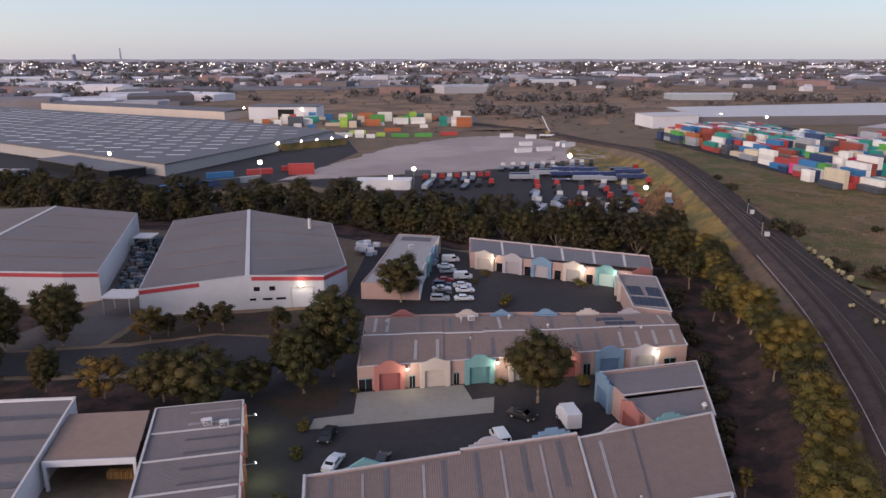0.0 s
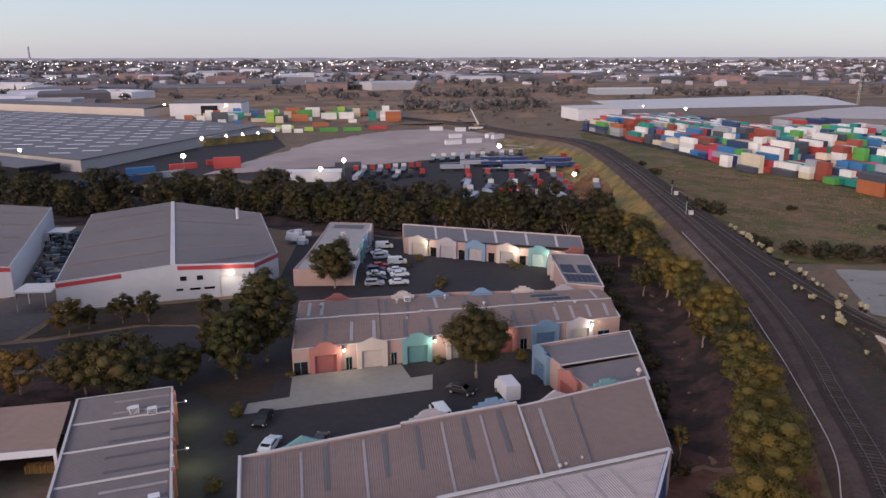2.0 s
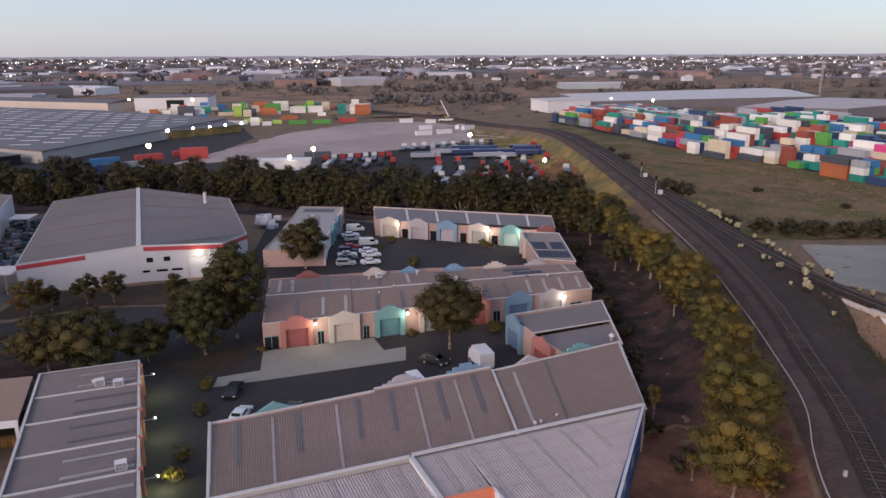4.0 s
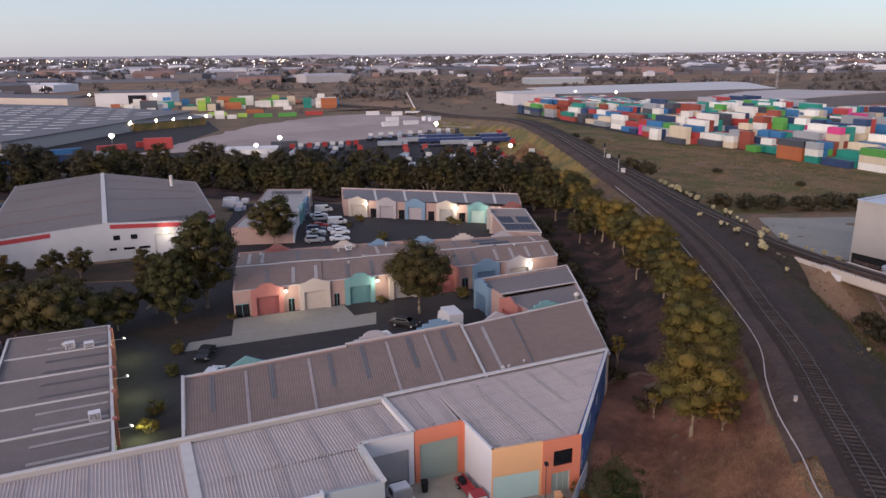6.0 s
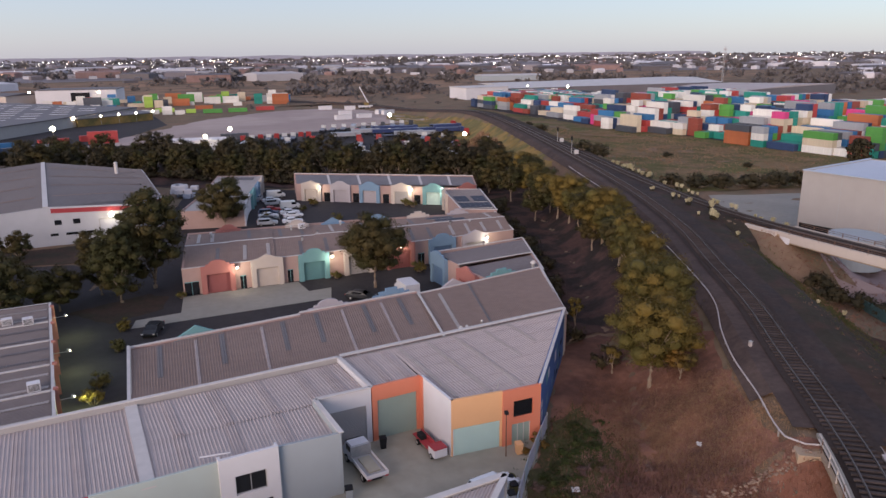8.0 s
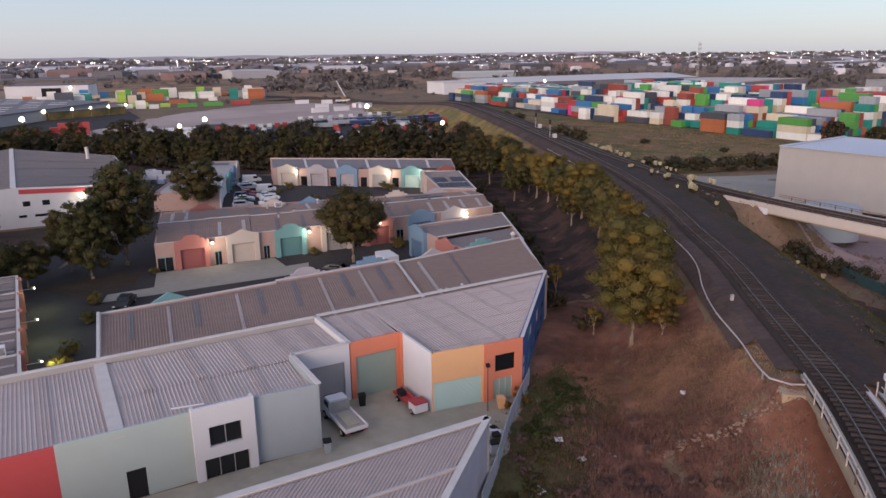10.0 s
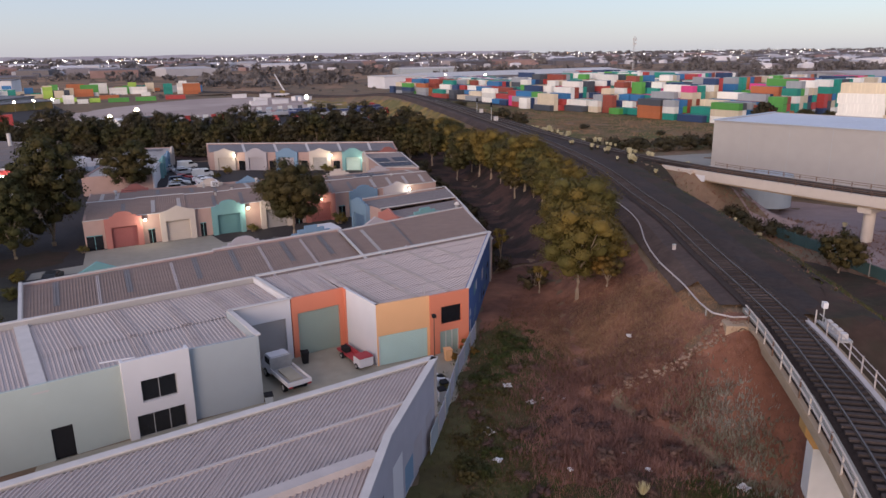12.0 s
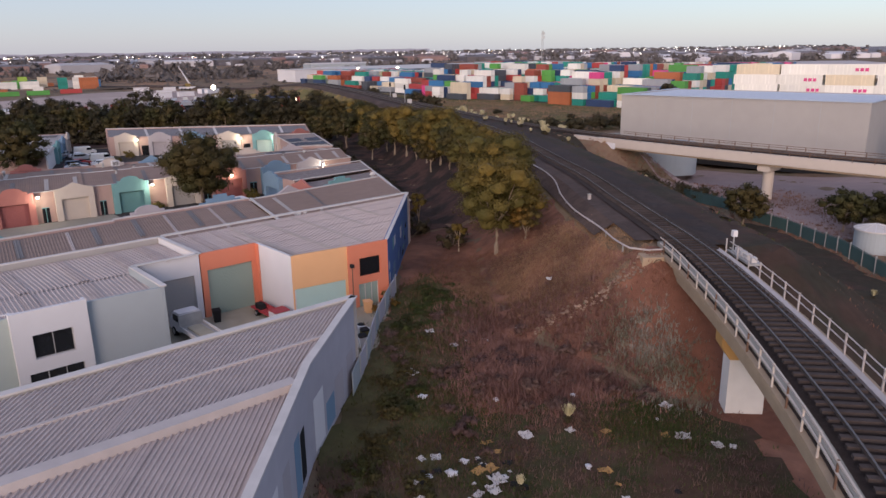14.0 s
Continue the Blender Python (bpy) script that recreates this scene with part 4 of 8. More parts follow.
def solar_array(A, B, C, D, nu, nv, skip=()):
    t = thing("solar_array", "dark blue solar panels on rails on the sheet roof", "solar panels", lay(A, B, C, D, 0.5, 0.5), "roof solar arrays")
    for i in range(nu):
        for j in range(nv):
            if (i, j) in skip:
                continue
            c = [lay(A, B, C, D, u, v, 0.14) for u, v in ((i / nu + 0.008, j / nv + 0.015), ((i + 1) / nu - 0.008, j / nv + 0.015), ((i + 1) / nu - 0.008, (j + 1) / nv - 0.015), (i / nu + 0.008, (j + 1) / nv - 0.015))]
            bm = bmesh.new()
            lo = [bm.verts.new(p - Vector((0, 0, 0.04))) for p in c]
            hi = [bm.verts.new(p) for p in c]
            bm.faces.new(hi)
            bm.faces.new(lo[::-1])
            for k in range(4):
                bm.faces.new((lo[k], lo[(k + 1) % 4], hi[(k + 1) % 4], hi[k]))
            part("panel", bm, "solar", t)
    for v in (0.02, 0.5, 0.98):
        a, b = lay(A, B, C, D, 0, v), lay(A, B, C, D, 1, v)
        beam("mounting_rail", a, b, 0.06, 0.095, "steel", t)


def solar_block():
    t = thing("solar_unit_block", "pink unit block with solar panels", "factory", (45, 149, 0))
    W0, W1, SE, NE = (41.6, 164.0), (39.6, 140.2), (46.6, 137.2), (50.2, 161.0)
    P = [W1, SE, NE, W0]
    for i in range(4):
        wall("wall", P[i], P[(i + 1) % 4], -0.4, 4.7, "pink", t)
    q = ((39.9, 140.4, 4.45), (46.4, 137.6, 4.75), (50.0, 160.8, 4.75), (41.8, 163.7, 4.45))
    sheet("roof_sheet", q[1], q[2], q[3], q[0], "roof_d", t, 0.3, 0.05)
    for i in range(4):
        beam("capping", (*P[i], 4.7), (*P[(i + 1) % 4], 4.7), 0.25, 0.12, "cap", t)
    portal(W0, W1, 5.0, 0, t, "gable", "cream", "greydoor", width=4.8, top=4.7, crest=1.2)
    solar_array(lay(*q, 0.04, 0.06, 0.06), lay(*q, 0.95, 0.06, 0.06), lay(*q, 0.95, 0.30, 0.06), lay(*q, 0.04, 0.30, 0.06), 6, 3)
    solar_array(lay(*q, 0.06, 0.34, 0.06), lay(*q, 0.44, 0.34, 0.06), lay(*q, 0.44, 0.62, 0.06), lay(*q, 0.06, 0.62, 0.06), 3, 4)
    solar_array(lay(*q, 0.56, 0.34, 0.06), lay(*q, 0.94, 0.34, 0.06), lay(*q, 0.94, 0.62, 0.06), lay(*q, 0.56, 0.62, 0.06), 3, 4)


solar_block()
solar_array((30.0, 131.2, 4.95), (35.6, 131.6, 4.95), (35.6, 133.8, 4.72), (30.0, 133.4, 4.72), 5, 1)
solar_array((31.2, 128.6, 5.05), (37.4, 129.2, 5.05), (37.4, 131.0, 4.98), (31.2, 130.6, 4.98), 5, 1)

BACK_P, BACK_Q = (7.2, 184.0), (45.5, 165.8)
def back_row():
    t = thing("back_unit_row", "pink unit row with pastel door surrounds and dark roof", "factory", (28, 180, 0))
    P, Q, NE, NW = BACK_P, BACK_Q, (53.0, 176.6), (7.4, 195.4)
    E = (51.5, 168.0)
    L, m = wall_frame(P, Q)
    for a, b in ((P, Q), (Q, E), (E, NE), (NE, NW), (NW, P)):
        wall("wall", a, b, -0.4, 4.5 if a not in (NE,) else 5.4, "pink", t, z1b=5.4 if a == E else None)
    q = ((7.5, 184.3, 4.25), (51.2, 168.4, 4.25), (52.8, 176.4, 5.2), (7.6, 195.2, 5.2))
    sheet("roof_sheet", *q, "roof_d", t, 0.3, 0.05)
    for s in (8.5, 16.5, 24.5, 32.5, 40):
        strip("roof_strip", q, s / 46.5, (s + 0.6) / 46.5, 0.03, 0.97, "cap", t)
    beam("capping", (*NW, 5.4), (*NE, 5.4), 0.3, 0.12, "cap", t)
    for s, style, mat, door in ((4.3, "gable", "cream", "cream"), (12.2, "arch", "lilac", "lilac"), (20.0, "arch", "blue", "lilac"), (28.4, "gable", "cream", "greydoor"), (36.6, "arch", "teal", "mintdoor")):
        portal(P, Q, s, 0, t, style, mat, door, width=5.4, top=4.5, crest=1.1)
    portal(Q, E, 2.8, 0, t, "arch", "coral", "coral", width=5.4, top=4.5, crest=1.1)
    for s in (8.4, 16.2, 24.2, 32.4):
        part("shopfront", boxes((s - 0.8, s + 0.8, -0.06, -0.01, 0.1, 2.4), m=m), "glass", t, "dark glazed shopfront")


back_row()
for s, pw in ((7.0, 120), (31.3, 200), (39.6, 220)):
    wall_lamp(BACK_P, BACK_Q, s, 3.8, 0.9, pw)


def side_block():
    t = thing("side_unit_block", "cream unit block with flat sheet roof", "factory", (-10, 182, 0))
    P = [(-19.2, 158.5), (-5.4, 157.6), (-5.0, 170.5), (-1.0, 203.0), (-13.4, 205.8), (-16, 178)]
    for i in range(6):
        wall("wall", P[i], P[(i + 1) % 6], -0.4, 4.1, "white" if i in (1, 2) else "pink", t)
    sheet("roof_sheet", (-18.9, 158.8, 3.75), (-5.7, 158.0, 3.75), (-1.3, 202.7, 3.95), (-13.3, 205.4, 3.95), "skylight", t, 0.4, 0.05)
    strip("roof_strip", ((-18.9, 158.8, 3.75), (-5.7, 158.0, 3.75), (-1.3, 202.7, 3.95), (-13.3, 205.4, 3.95)), 0.15, 0.85, 0.86, 0.95, "skydark", t)
    for s, mat in ((8, "teal"), (17, "blue"), (26, "cream")):
        portal((-5.0, 170.5), (-1.0, 203.0), s, 0, t, "arch", mat, "greydoor", width=5, top=4.2, crest=0.9)
    aircon(-9, 190, 3.95)


side_block()


# sheds by the entrance road
def entrance_sheds():
    t = thing("entrance_shed", "long brown-roofed shed with stepped bays", "shed", (-30, 82, 0.5))
    NW, NE, SE, SW = (-42.6, 96.0), (-30.4, 98.7), (-21.2, 62.4), (-33.5, 59.3)
    P = [SW, SE, NE, NW]
    for i in range(4):
        wall("wall", P[i], P[(i + 1) % 4], -0.5, 4.7, "skydark", t)
    n = 5
    for k in range(n):
        a, b = along(NW, SW, k / n), along(NE, SE, k / n)
        c, d = along(NE, SE, (k + 1) / n), along(NW, SW, (k + 1) / n)
        z = 4.55 - 0.12 * (k % 2)
        q = ((*a, z), (*b, z), (*c, z - 0.05), (*d, z - 0.05))
        sheet("roof_sheet", q[1], q[2], q[3], q[0], "roof_e", t, 0.3, 0.05)
        for v in (0.3, 0.75):
            c4 = [lay(*q, u, vv, 0.07) for u, vv in ((0.4, v), (0.97, v), (0.97, v + 0.07), (0.4, v + 0.07))]
            sheet("roof_strip", *c4, ("skylight", "skydark")[(k in (1, 2)) * 1], t, 0.3, 0.04)
        beam("step_capping", (*a, z), (*b, z), 0.3, 0.16, "cap", t)
    beam("capping", (*NE, 4.62), (*SE, 4.62), 0.3, 0.12, "cap", t)
    beam("capping", (*NW, 4.62), (*SW, 4.62), 0.3, 0.12, "cap", t)
    L, m = wall_frame(SE, NE)
    for s in (5, 12, 19, 26, 33):
        part("roller_door", boxes((s - 1.6, s + 1.6, -0.06, -0.01, 0.4, 3.4), m=m), "greydoor", t)
        part("pilaster", boxes((s + 2.2, s + 2.7, -0.45, 0.0, -0.2, 4.9), m=m), "coral", t)
    for s in (7.5, 21, 34.5):
        wall_lamp(SE, NE, s, 3.4, 1.6, 240, (0.85, 1.0, 0.45), 0.08)
    aircon(-33.5, 91.5, 4.5, 0.3)
    aircon(-31.0, 91.0, 4.5, 0.3)
    aircon(-25.0, 70.5, 4.45, 0.3)
    roof_vent(-34.5, 92.2, 4.5, 0.5)

    t = thing("canopy", "flat brown roofed loading canopy with white fascia", "canopy", (-46, 87, 0.5))
    A, B, C, D = (-51.4, 81.0), (-39.8, 82.0), (-43.2, 95.2), (-54.4, 94.0)
    sheet("roof_sheet", (*B, 4.9), (*C, 4.75), (*D, 4.75), (*A, 4.9), "roof", t, 0.3, 0.05)
    L, m = wall_frame(A, B)
    part("fascia", boxes((0, L, -0.12, 0.12, 4.2, 5.05), m=m), "white", t)
    part("column", boxes((0, 0.4, -0.1, 0.3, 0, 4.2), m=m), "white", t)
    part("column", boxes((L - 0.4, L, -0.1, 0.3, 0, 4.2), m=m), "white", t)
    wall("back_wall", C, D, -0.4, 4.7, "precast", t)
    for k in range(3):
        p = thing("pallet_stack", "orange-brown stack of timber pallets", "pallets", (-41.5, 84.5, natural(-41, 84)), "pallets under the canopy")
        z0 = ground_z(-41.5, 84.5)
        for j in range(7):
            bm = bmesh.new()
            box(bm, -42.2 - k * 1.35, -41.0 - k * 1.35, 84.0, 85.1, z0 + j * 0.16, z0 + j * 0.16 + 0.03)
            for e in (0.0, 0.5, 1.0):
                box(bm, -42.2 - k * 1.35 + e * 1.1, -42.1 - k * 1.35 + e * 1.1, 84.0, 85.1, z0 + j * 0.16 + 0.03, z0 + (j + 1) * 0.16)
            part("pallet", bm, "orangeconc", p)

    t = thing("west_shed", "brown-roofed shed beside the canopy", "shed", (-60, 88, 0.5))
    P = [(-70, 56), (-47.6, 60.0), (-55.6, 98.2), (-78, 96.0)]
    for i in range(4):
        wall("wall", P[i], P[(i + 1) % 4], -0.5, 5.3, "white", t)
    q = ((-69.7, 56.3, 5.0), (-47.9, 60.2, 5.0), (-55.8, 97.9, 5.05), (-77.7, 95.7, 5.05))
    sheet("roof_sheet", q[1], q[2], q[3], q[0], "roof_e", t, 0.3, 0.05)
    for v in (0.1, 0.25, 0.4, 0.55, 0.7, 0.85):
        c4 = [lay(*q, u, vv, 0.07) for u, vv in ((0.1, v), (0.98, v), (0.98, v + 0.035), (0.1, v + 0.035))]
        sheet("roof_strip", *c4, "skydark", t, 0.3, 0.04)
    for i in range(4):
        beam("capping", (*P[i], 5.3), (*P[(i + 1) % 4], 5.3), 0.3, 0.12, "cap", t)


entrance_sheds()


# large warehouses with red bands
def warehouse(name, label, FL, FA, FR, FC, BR, BA, BL, eave, apex, office=True):
    """Front corners left, apex, right, chamfer; back corners right, apex, left."""
    t = thing(name, label, "warehouse", (FA[0], FA[1], 0))
    wall("wall", FL, FA, -0.4, eave, "shadewhite", t, z1b=apex)
    w = wall("wall", FA, FR, -0.4, apex, "shadewhite", t, z1b=apex - 0.7)
    L, m = wall_frame(FA, FR)
    wall("wall", FR, FC, -0.4, apex - 0.7, "shadewhite", t, z1b=eave)
    wall("wall", FC, BR, -0.4, eave, "shadewhite", t)
    wall("wall", BR, BA, -0.4, eave, "shadewhite", t, z1b=apex)
    wall("wall", BA, BL, -0.4, apex, "shadewhite", t, z1b=eave)
    wall("wall", BL, FL, -0.4, eave, "shadewhite", t)
    qa = ((*FL, eave), (*FA, apex), (*BA, apex), (*BL, eave))
    sheet("roof_sheet", *[Vector(p) - Vector((0, 0, 0.05)) for p in (qa[1], qa[2], qa[3], qa[0])], "roof_w", t, 0.7, 0.06)
    qb = ((*FA, apex), (*FC, eave), (*BR, eave), (*BA, apex))
    sheet("roof_sheet", *[Vector(p) - Vector((0, 0, 0.05)) for p in (qb[1], qb[2], qb[3], qb[0])], "roof_w", t, 0.7, 0.06)
    sheet("roof_sheet", Vector((*FA, apex - 0.06)), Vector((*FR, apex - 0.76)), Vector((*FC, eave - 0.02)), Vector((*FA, apex - 0.05)).lerp(Vector((*FC, eave)), 0.5), "roof_w", t, 0.7, 0.05)
    beam("ridge_cap", (*FA, apex - 0.02), (*BA, apex - 0.02), 1.0, 0.1, "cap", t)
    for q in (qa, qb):
        for v in (0.18, 0.4, 0.62, 0.84):
            c4 = [lay(*q, u, vv, 0.03) for u, vv in ((0.06, v), (0.92, v), (0.92, v + 0.012), (0.06, v + 0.012))]
            sheet("roof_strip", *c4, "roof", t, 0.7, 0.05)
    for P, Q, za, zb, s0, s1 in ((FL, FA, eave, apex, 0.0, 0.55), (FA, FR, apex, apex - 0.7, 0.05, 1.0), (FR, FC, apex - 0.7, eave, 0.0, 1.0)):
        L, m = wall_frame(P, Q)
        bm = bmesh.new()
        vs = []
        for yy in (-0.06, -0.005):
            for s, dz in ((s0, -1.25), (s1, -1.25), (s1, -0.35), (s0, -0.35)):
                vs.append(bm.verts.new(m @ Vector((s * L, yy, za + (zb - za) * s + dz))))
        for f in ((0, 1, 2, 3), (7, 6, 5, 4), (0, 4, 5, 1), (1, 5, 6, 2), (2, 6, 7, 3), (3, 7, 4, 0)):
            bm.faces.new([vs[i] for i in f])
        part("red_band", bm, "redband", t, "dark red painted band")
    if office:
        L, m = wall_frame(FL, FA)
        for k, (s, z, wd, hg) in enumerate(((26.5, 4.2, 1.3, 1.0), (31.2, 4.2, 1.3, 1.0), (31.2, 1.9, 1.3, 0.9), (35.5, 4.2, 0.9, 1.0), (28.5, 1.9, 1.2, 0.5))):
            w = part("window", boxes((s, s + wd, -0.04, -0.005, z, z + hg), m=m), "glass", t)
        part("entrance_door", boxes((36.0, 37.0, -0.05, -0.005, 0.1, 2.1), m=m), "redband", t, "red entrance door")
        L, m = wall_frame(FA, FR)
        for s, z, wd, hg in ((1.2, 4.2, 1.3, 1.0), (4.6, 4.2, 1.3, 1.0), (3.0, 2.0, 2.2, 0.5), (6.0, 2.0, 2.2, 0.5), (0.2, 2.0, 1.4, 0.5)):
            part("window", boxes((s, s + wd, -0.04, -0.005, z, z + hg), m=m), "glass", t)
        rd = part("roller_door", boxes((9.5, 14.2, -0.05, -0.005, 0.1, 4.6), m=m), "shadewhite", t)
        part("door_frame", boxes((9.3, 9.5, -0.12, 0, 0, 4.8), (14.2, 14.4, -0.12, 0, 0, 4.8), (9.5, 14.2, -0.12, 0, 4.6, 4.8), m=m), "steel", t)
    return t


WB = dict(FL=(-66.0, 146.8), FA=(-43.6, 151.6), FR=(-27.0, 154.0), FC=(-23.4, 166.0), BR=(-33.6, 210), BA=(-61.6, 221.5), BL=(-82.8, 213.5))
warehouse("banded_warehouse", "white warehouse with red band and low grey gable roof", eave=6.3, apex=8.0, **WB)
warehouse("west_warehouse", "white warehouse with red band and grey sheet roof", FL=(-152, 150), FA=(-116, 154), FR=(-86.5, 155.0), FC=(-79.6, 157.5), BR=(-97.0, 221.5), BA=(-124.5, 225), BL=(-160, 222), eave=7.0, apex=8.4, office=False)
wall_lamp(WB["FA"], WB["FR"], 11.8, 5.6, 0.9, 200, (1.0, 0.95, 0.8), 0.5)
bm = bmesh.new()
tube(bm, (-38.5, 200, 7.0), (-38.5, 200, 10.0), 0.45, 0.45, 12)
tagged(part("flue", bm, "cap"), "pale metal flue on the warehouse roof", "flue")
def loading_roof():
    t = thing("loading_awning", "flat pale awning on posts beside the warehouse", "awning", (-70, 150, 0))
    part("roof_sheet", boxes((-74.5, -67, 146.5, 152.5, 4.2, 4.5)), "cap", t)
    for x in (-74.2, -68.5):
        part("post", boxes((x, x + 0.2, 146.8, 147.0, -0.2, 4.2)), "steel", t)
        part("post", boxes((x, x + 0.2, 152.0, 152.2, -0.2, 4.2)), "steel", t)
    t = thing("loading_awning", "flat pale awning on posts beside the warehouse", "awning", (-86, 209, 0))
    part("roof_sheet", boxes((-90, -84.5, 200, 206, 4.0, 4.3)), "cap", t)
    for x in (-89.8, -85.0):
        part("post", boxes((x, x + 0.2, 200.3, 200.5, -0.2, 4.0)), "steel", t)


loading_roof()


# grey precast warehouse beyond the viaduct
def grey_warehouse():
    t = thing("precast_warehouse", "plain grey precast warehouse with blue roof edge", "warehouse", (130, 100, 1.5))
    NW, SW = (103.2, 115.2), (118.6, 71.2)
    d = Vector((0.944, 0.33)) * 26
    SE, NE = Vector(SW) + d, Vector(NW) + d
    T = 13.7
    L, m = wall_frame(NW, SW)
    wall("wall", NW, SW, 3.2, T, "precast", t, thick=0.4)
    wall("plinth", NW, SW, 0.8, 3.2, "dark", t, out=-0.3)
    wall("wall", SW, SE, 0.8, T, "precast", t)
    wall("wall", SE, NE, 0.8, T, "precast", t)
    wall("wall", NE, NW, 0.8, T, "precast", t)
    sheet("roof_sheet", (*SW, T - 0.2), (*SE, T - 0.2), (*NE, T - 0.2), (*NW, T - 0.2), "blueroof", t, 0.8, 0.05)
    for a, b in ((NW, SW), (SW, SE), (NE, NW)):
        beam("capping", (*a, T), (*b, T), 0.5, 0.15, "blueroof", t)
    for k in range(1, 6):
        part("panel_joint", boxes((L * k / 6 - 0.02, L * k / 6 + 0.02, -0.012, -0.004, 3.2, T), m=m), "greywall", t)
    wall("wall", (121, 64.5), (121.2, 20), 0.8, 11.5, "greywall", t)
    bm = bmesh.new()
    bmesh.ops.create_cone(bm, cap_ends=True, segments=32, radius1=4.4, radius2=4.4, depth=5.4, matrix=Matrix.Translation((95.6, 92.5, 3.9)))
    tagged(part("water_tank", bm, "greywall"), "round blue-grey steel water tank", "tank")


grey_warehouse()

# ---- railway ----
def at_run(key, s, d=0.0):
    arr, seg, run = LINES[key]
    i = min(int(np.searchsorted(run, s, side="right")) - 1, len(seg) - 1)
    t = seg[i] / np.linalg.norm(seg[i])
    p = arr[i] + t * (s - run[i]) + np.array((t[1], -t[0])) * d
    return Vector((p[0], p[1], 0)), math.atan2(t[1], t[0])


def rail_bar(name, key, s0, s1, d, z, w, hgt, mat, parent, label="", step=2.0):
    """A bar that follows a line at d beside it: rails, kerbs, girders, handrails."""
    verts, faces, s = [], [], s0
    ss = list(np.arange(s0, s1, step)) + [s1]
    for s in ss:
        p, a = at_run(key, s)
        n = Vector((math.sin(a), -math.cos(a), 0))
        zz = z if not callable(z) else z(p + n * d)
        for o, h in ((-w / 2, 0), (w / 2, 0), (w / 2, hgt), (-w / 2, hgt)):
            q = p + n * (d + o)
            verts.append((q.x, q.y, zz + h))
    for i in range(len(ss) - 1):
        for k in range(4):
            faces.append((4 * i + k, 4 * i + (k + 1) % 4, 4 * i + 4 + (k + 1) % 4, 4 * i + 4 + k))
    faces += [(3, 2, 1, 0), (4 * len(ss) - 4, 4 * len(ss) - 3, 4 * len(ss) - 2, 4 * len(ss) - 1)]
    return pydata(name, verts, faces, mat, parent, label)


def crest_z(p):
    return 8.45 - 7.0 * smooth01((p.y - 320) / 160) + 0.36


def track(key, name, s0, s1, sleepers, zf, label):
    t = thing(name, label, "railway track", at_run(key, s0 + 10)[0] + Vector((0, 0, 8.5)), kind="structure")
    for d in (-0.8, 0.8):
        rail_bar("rail", key, s0, s1, d, lambda p: zf(p) + 0.1, 0.09, 0.16, "rail", t)
    me = bpy.data.meshes.new("sleeper")
    bm = boxes((-0.13, 0.13, -1.3, 1.3, 0.0, 0.14))
    bm.to_mesh(me)
    bm.free()
    me.materials.append(M["sleeper"])
    s, n = max(s0, 0.0), 0
    while n < sleepers:
        p, a = at_run(key, s)
        ob = new("sleeper", me)
        ob.parent = t
        ob.matrix_parent_inverse = t.matrix_basis.inverted()
        ob.matrix_basis = Matrix.Translation((p.x, p.y, zf(p) - 0.02)) @ Matrix.Rotation(a, 4, "Z")
        s += 0.7
        n += 1
    verts, faces = [], []
    while s < min(s1, s0 + 330):
        p, a = at_run(key, s)
        c, sn = math.cos(a), math.sin(a)
        k = len(verts)
        for x, y, z in ((-0.13, -1.3, 0), (0.13, -1.3, 0), (0.13, 1.3, 0), (-0.13, 1.3, 0), (-0.13, -1.3, 0.14), (0.13, -1.3, 0.14), (0.13, 1.3, 0.14), (-0.13, 1.3, 0.14)):
            verts.append((p.x + x * c - y * sn, p.y + x * sn + y * c, zf(p) - 0.02 + z))
        faces += [tuple(k + i for i in f) for f in ((4, 5, 6, 7), (0, 1, 5, 4), (1, 2, 6, 5), (2, 3, 7, 6), (3, 0, 4, 7))]
        s += 0.7
    if verts:
        tagged(pydata("far_sleepers", verts, faces, "sleeper", t), kind="stuff")


track("main", "main_track", 0.0, RUN, 160, crest_z, "single railway track on ballast and bridge")
track("branch", "branch_track", 0.0, LINES["branch"][2][-1], 0, lambda p: 8.72, "branch railway track on ballast and viaduct")


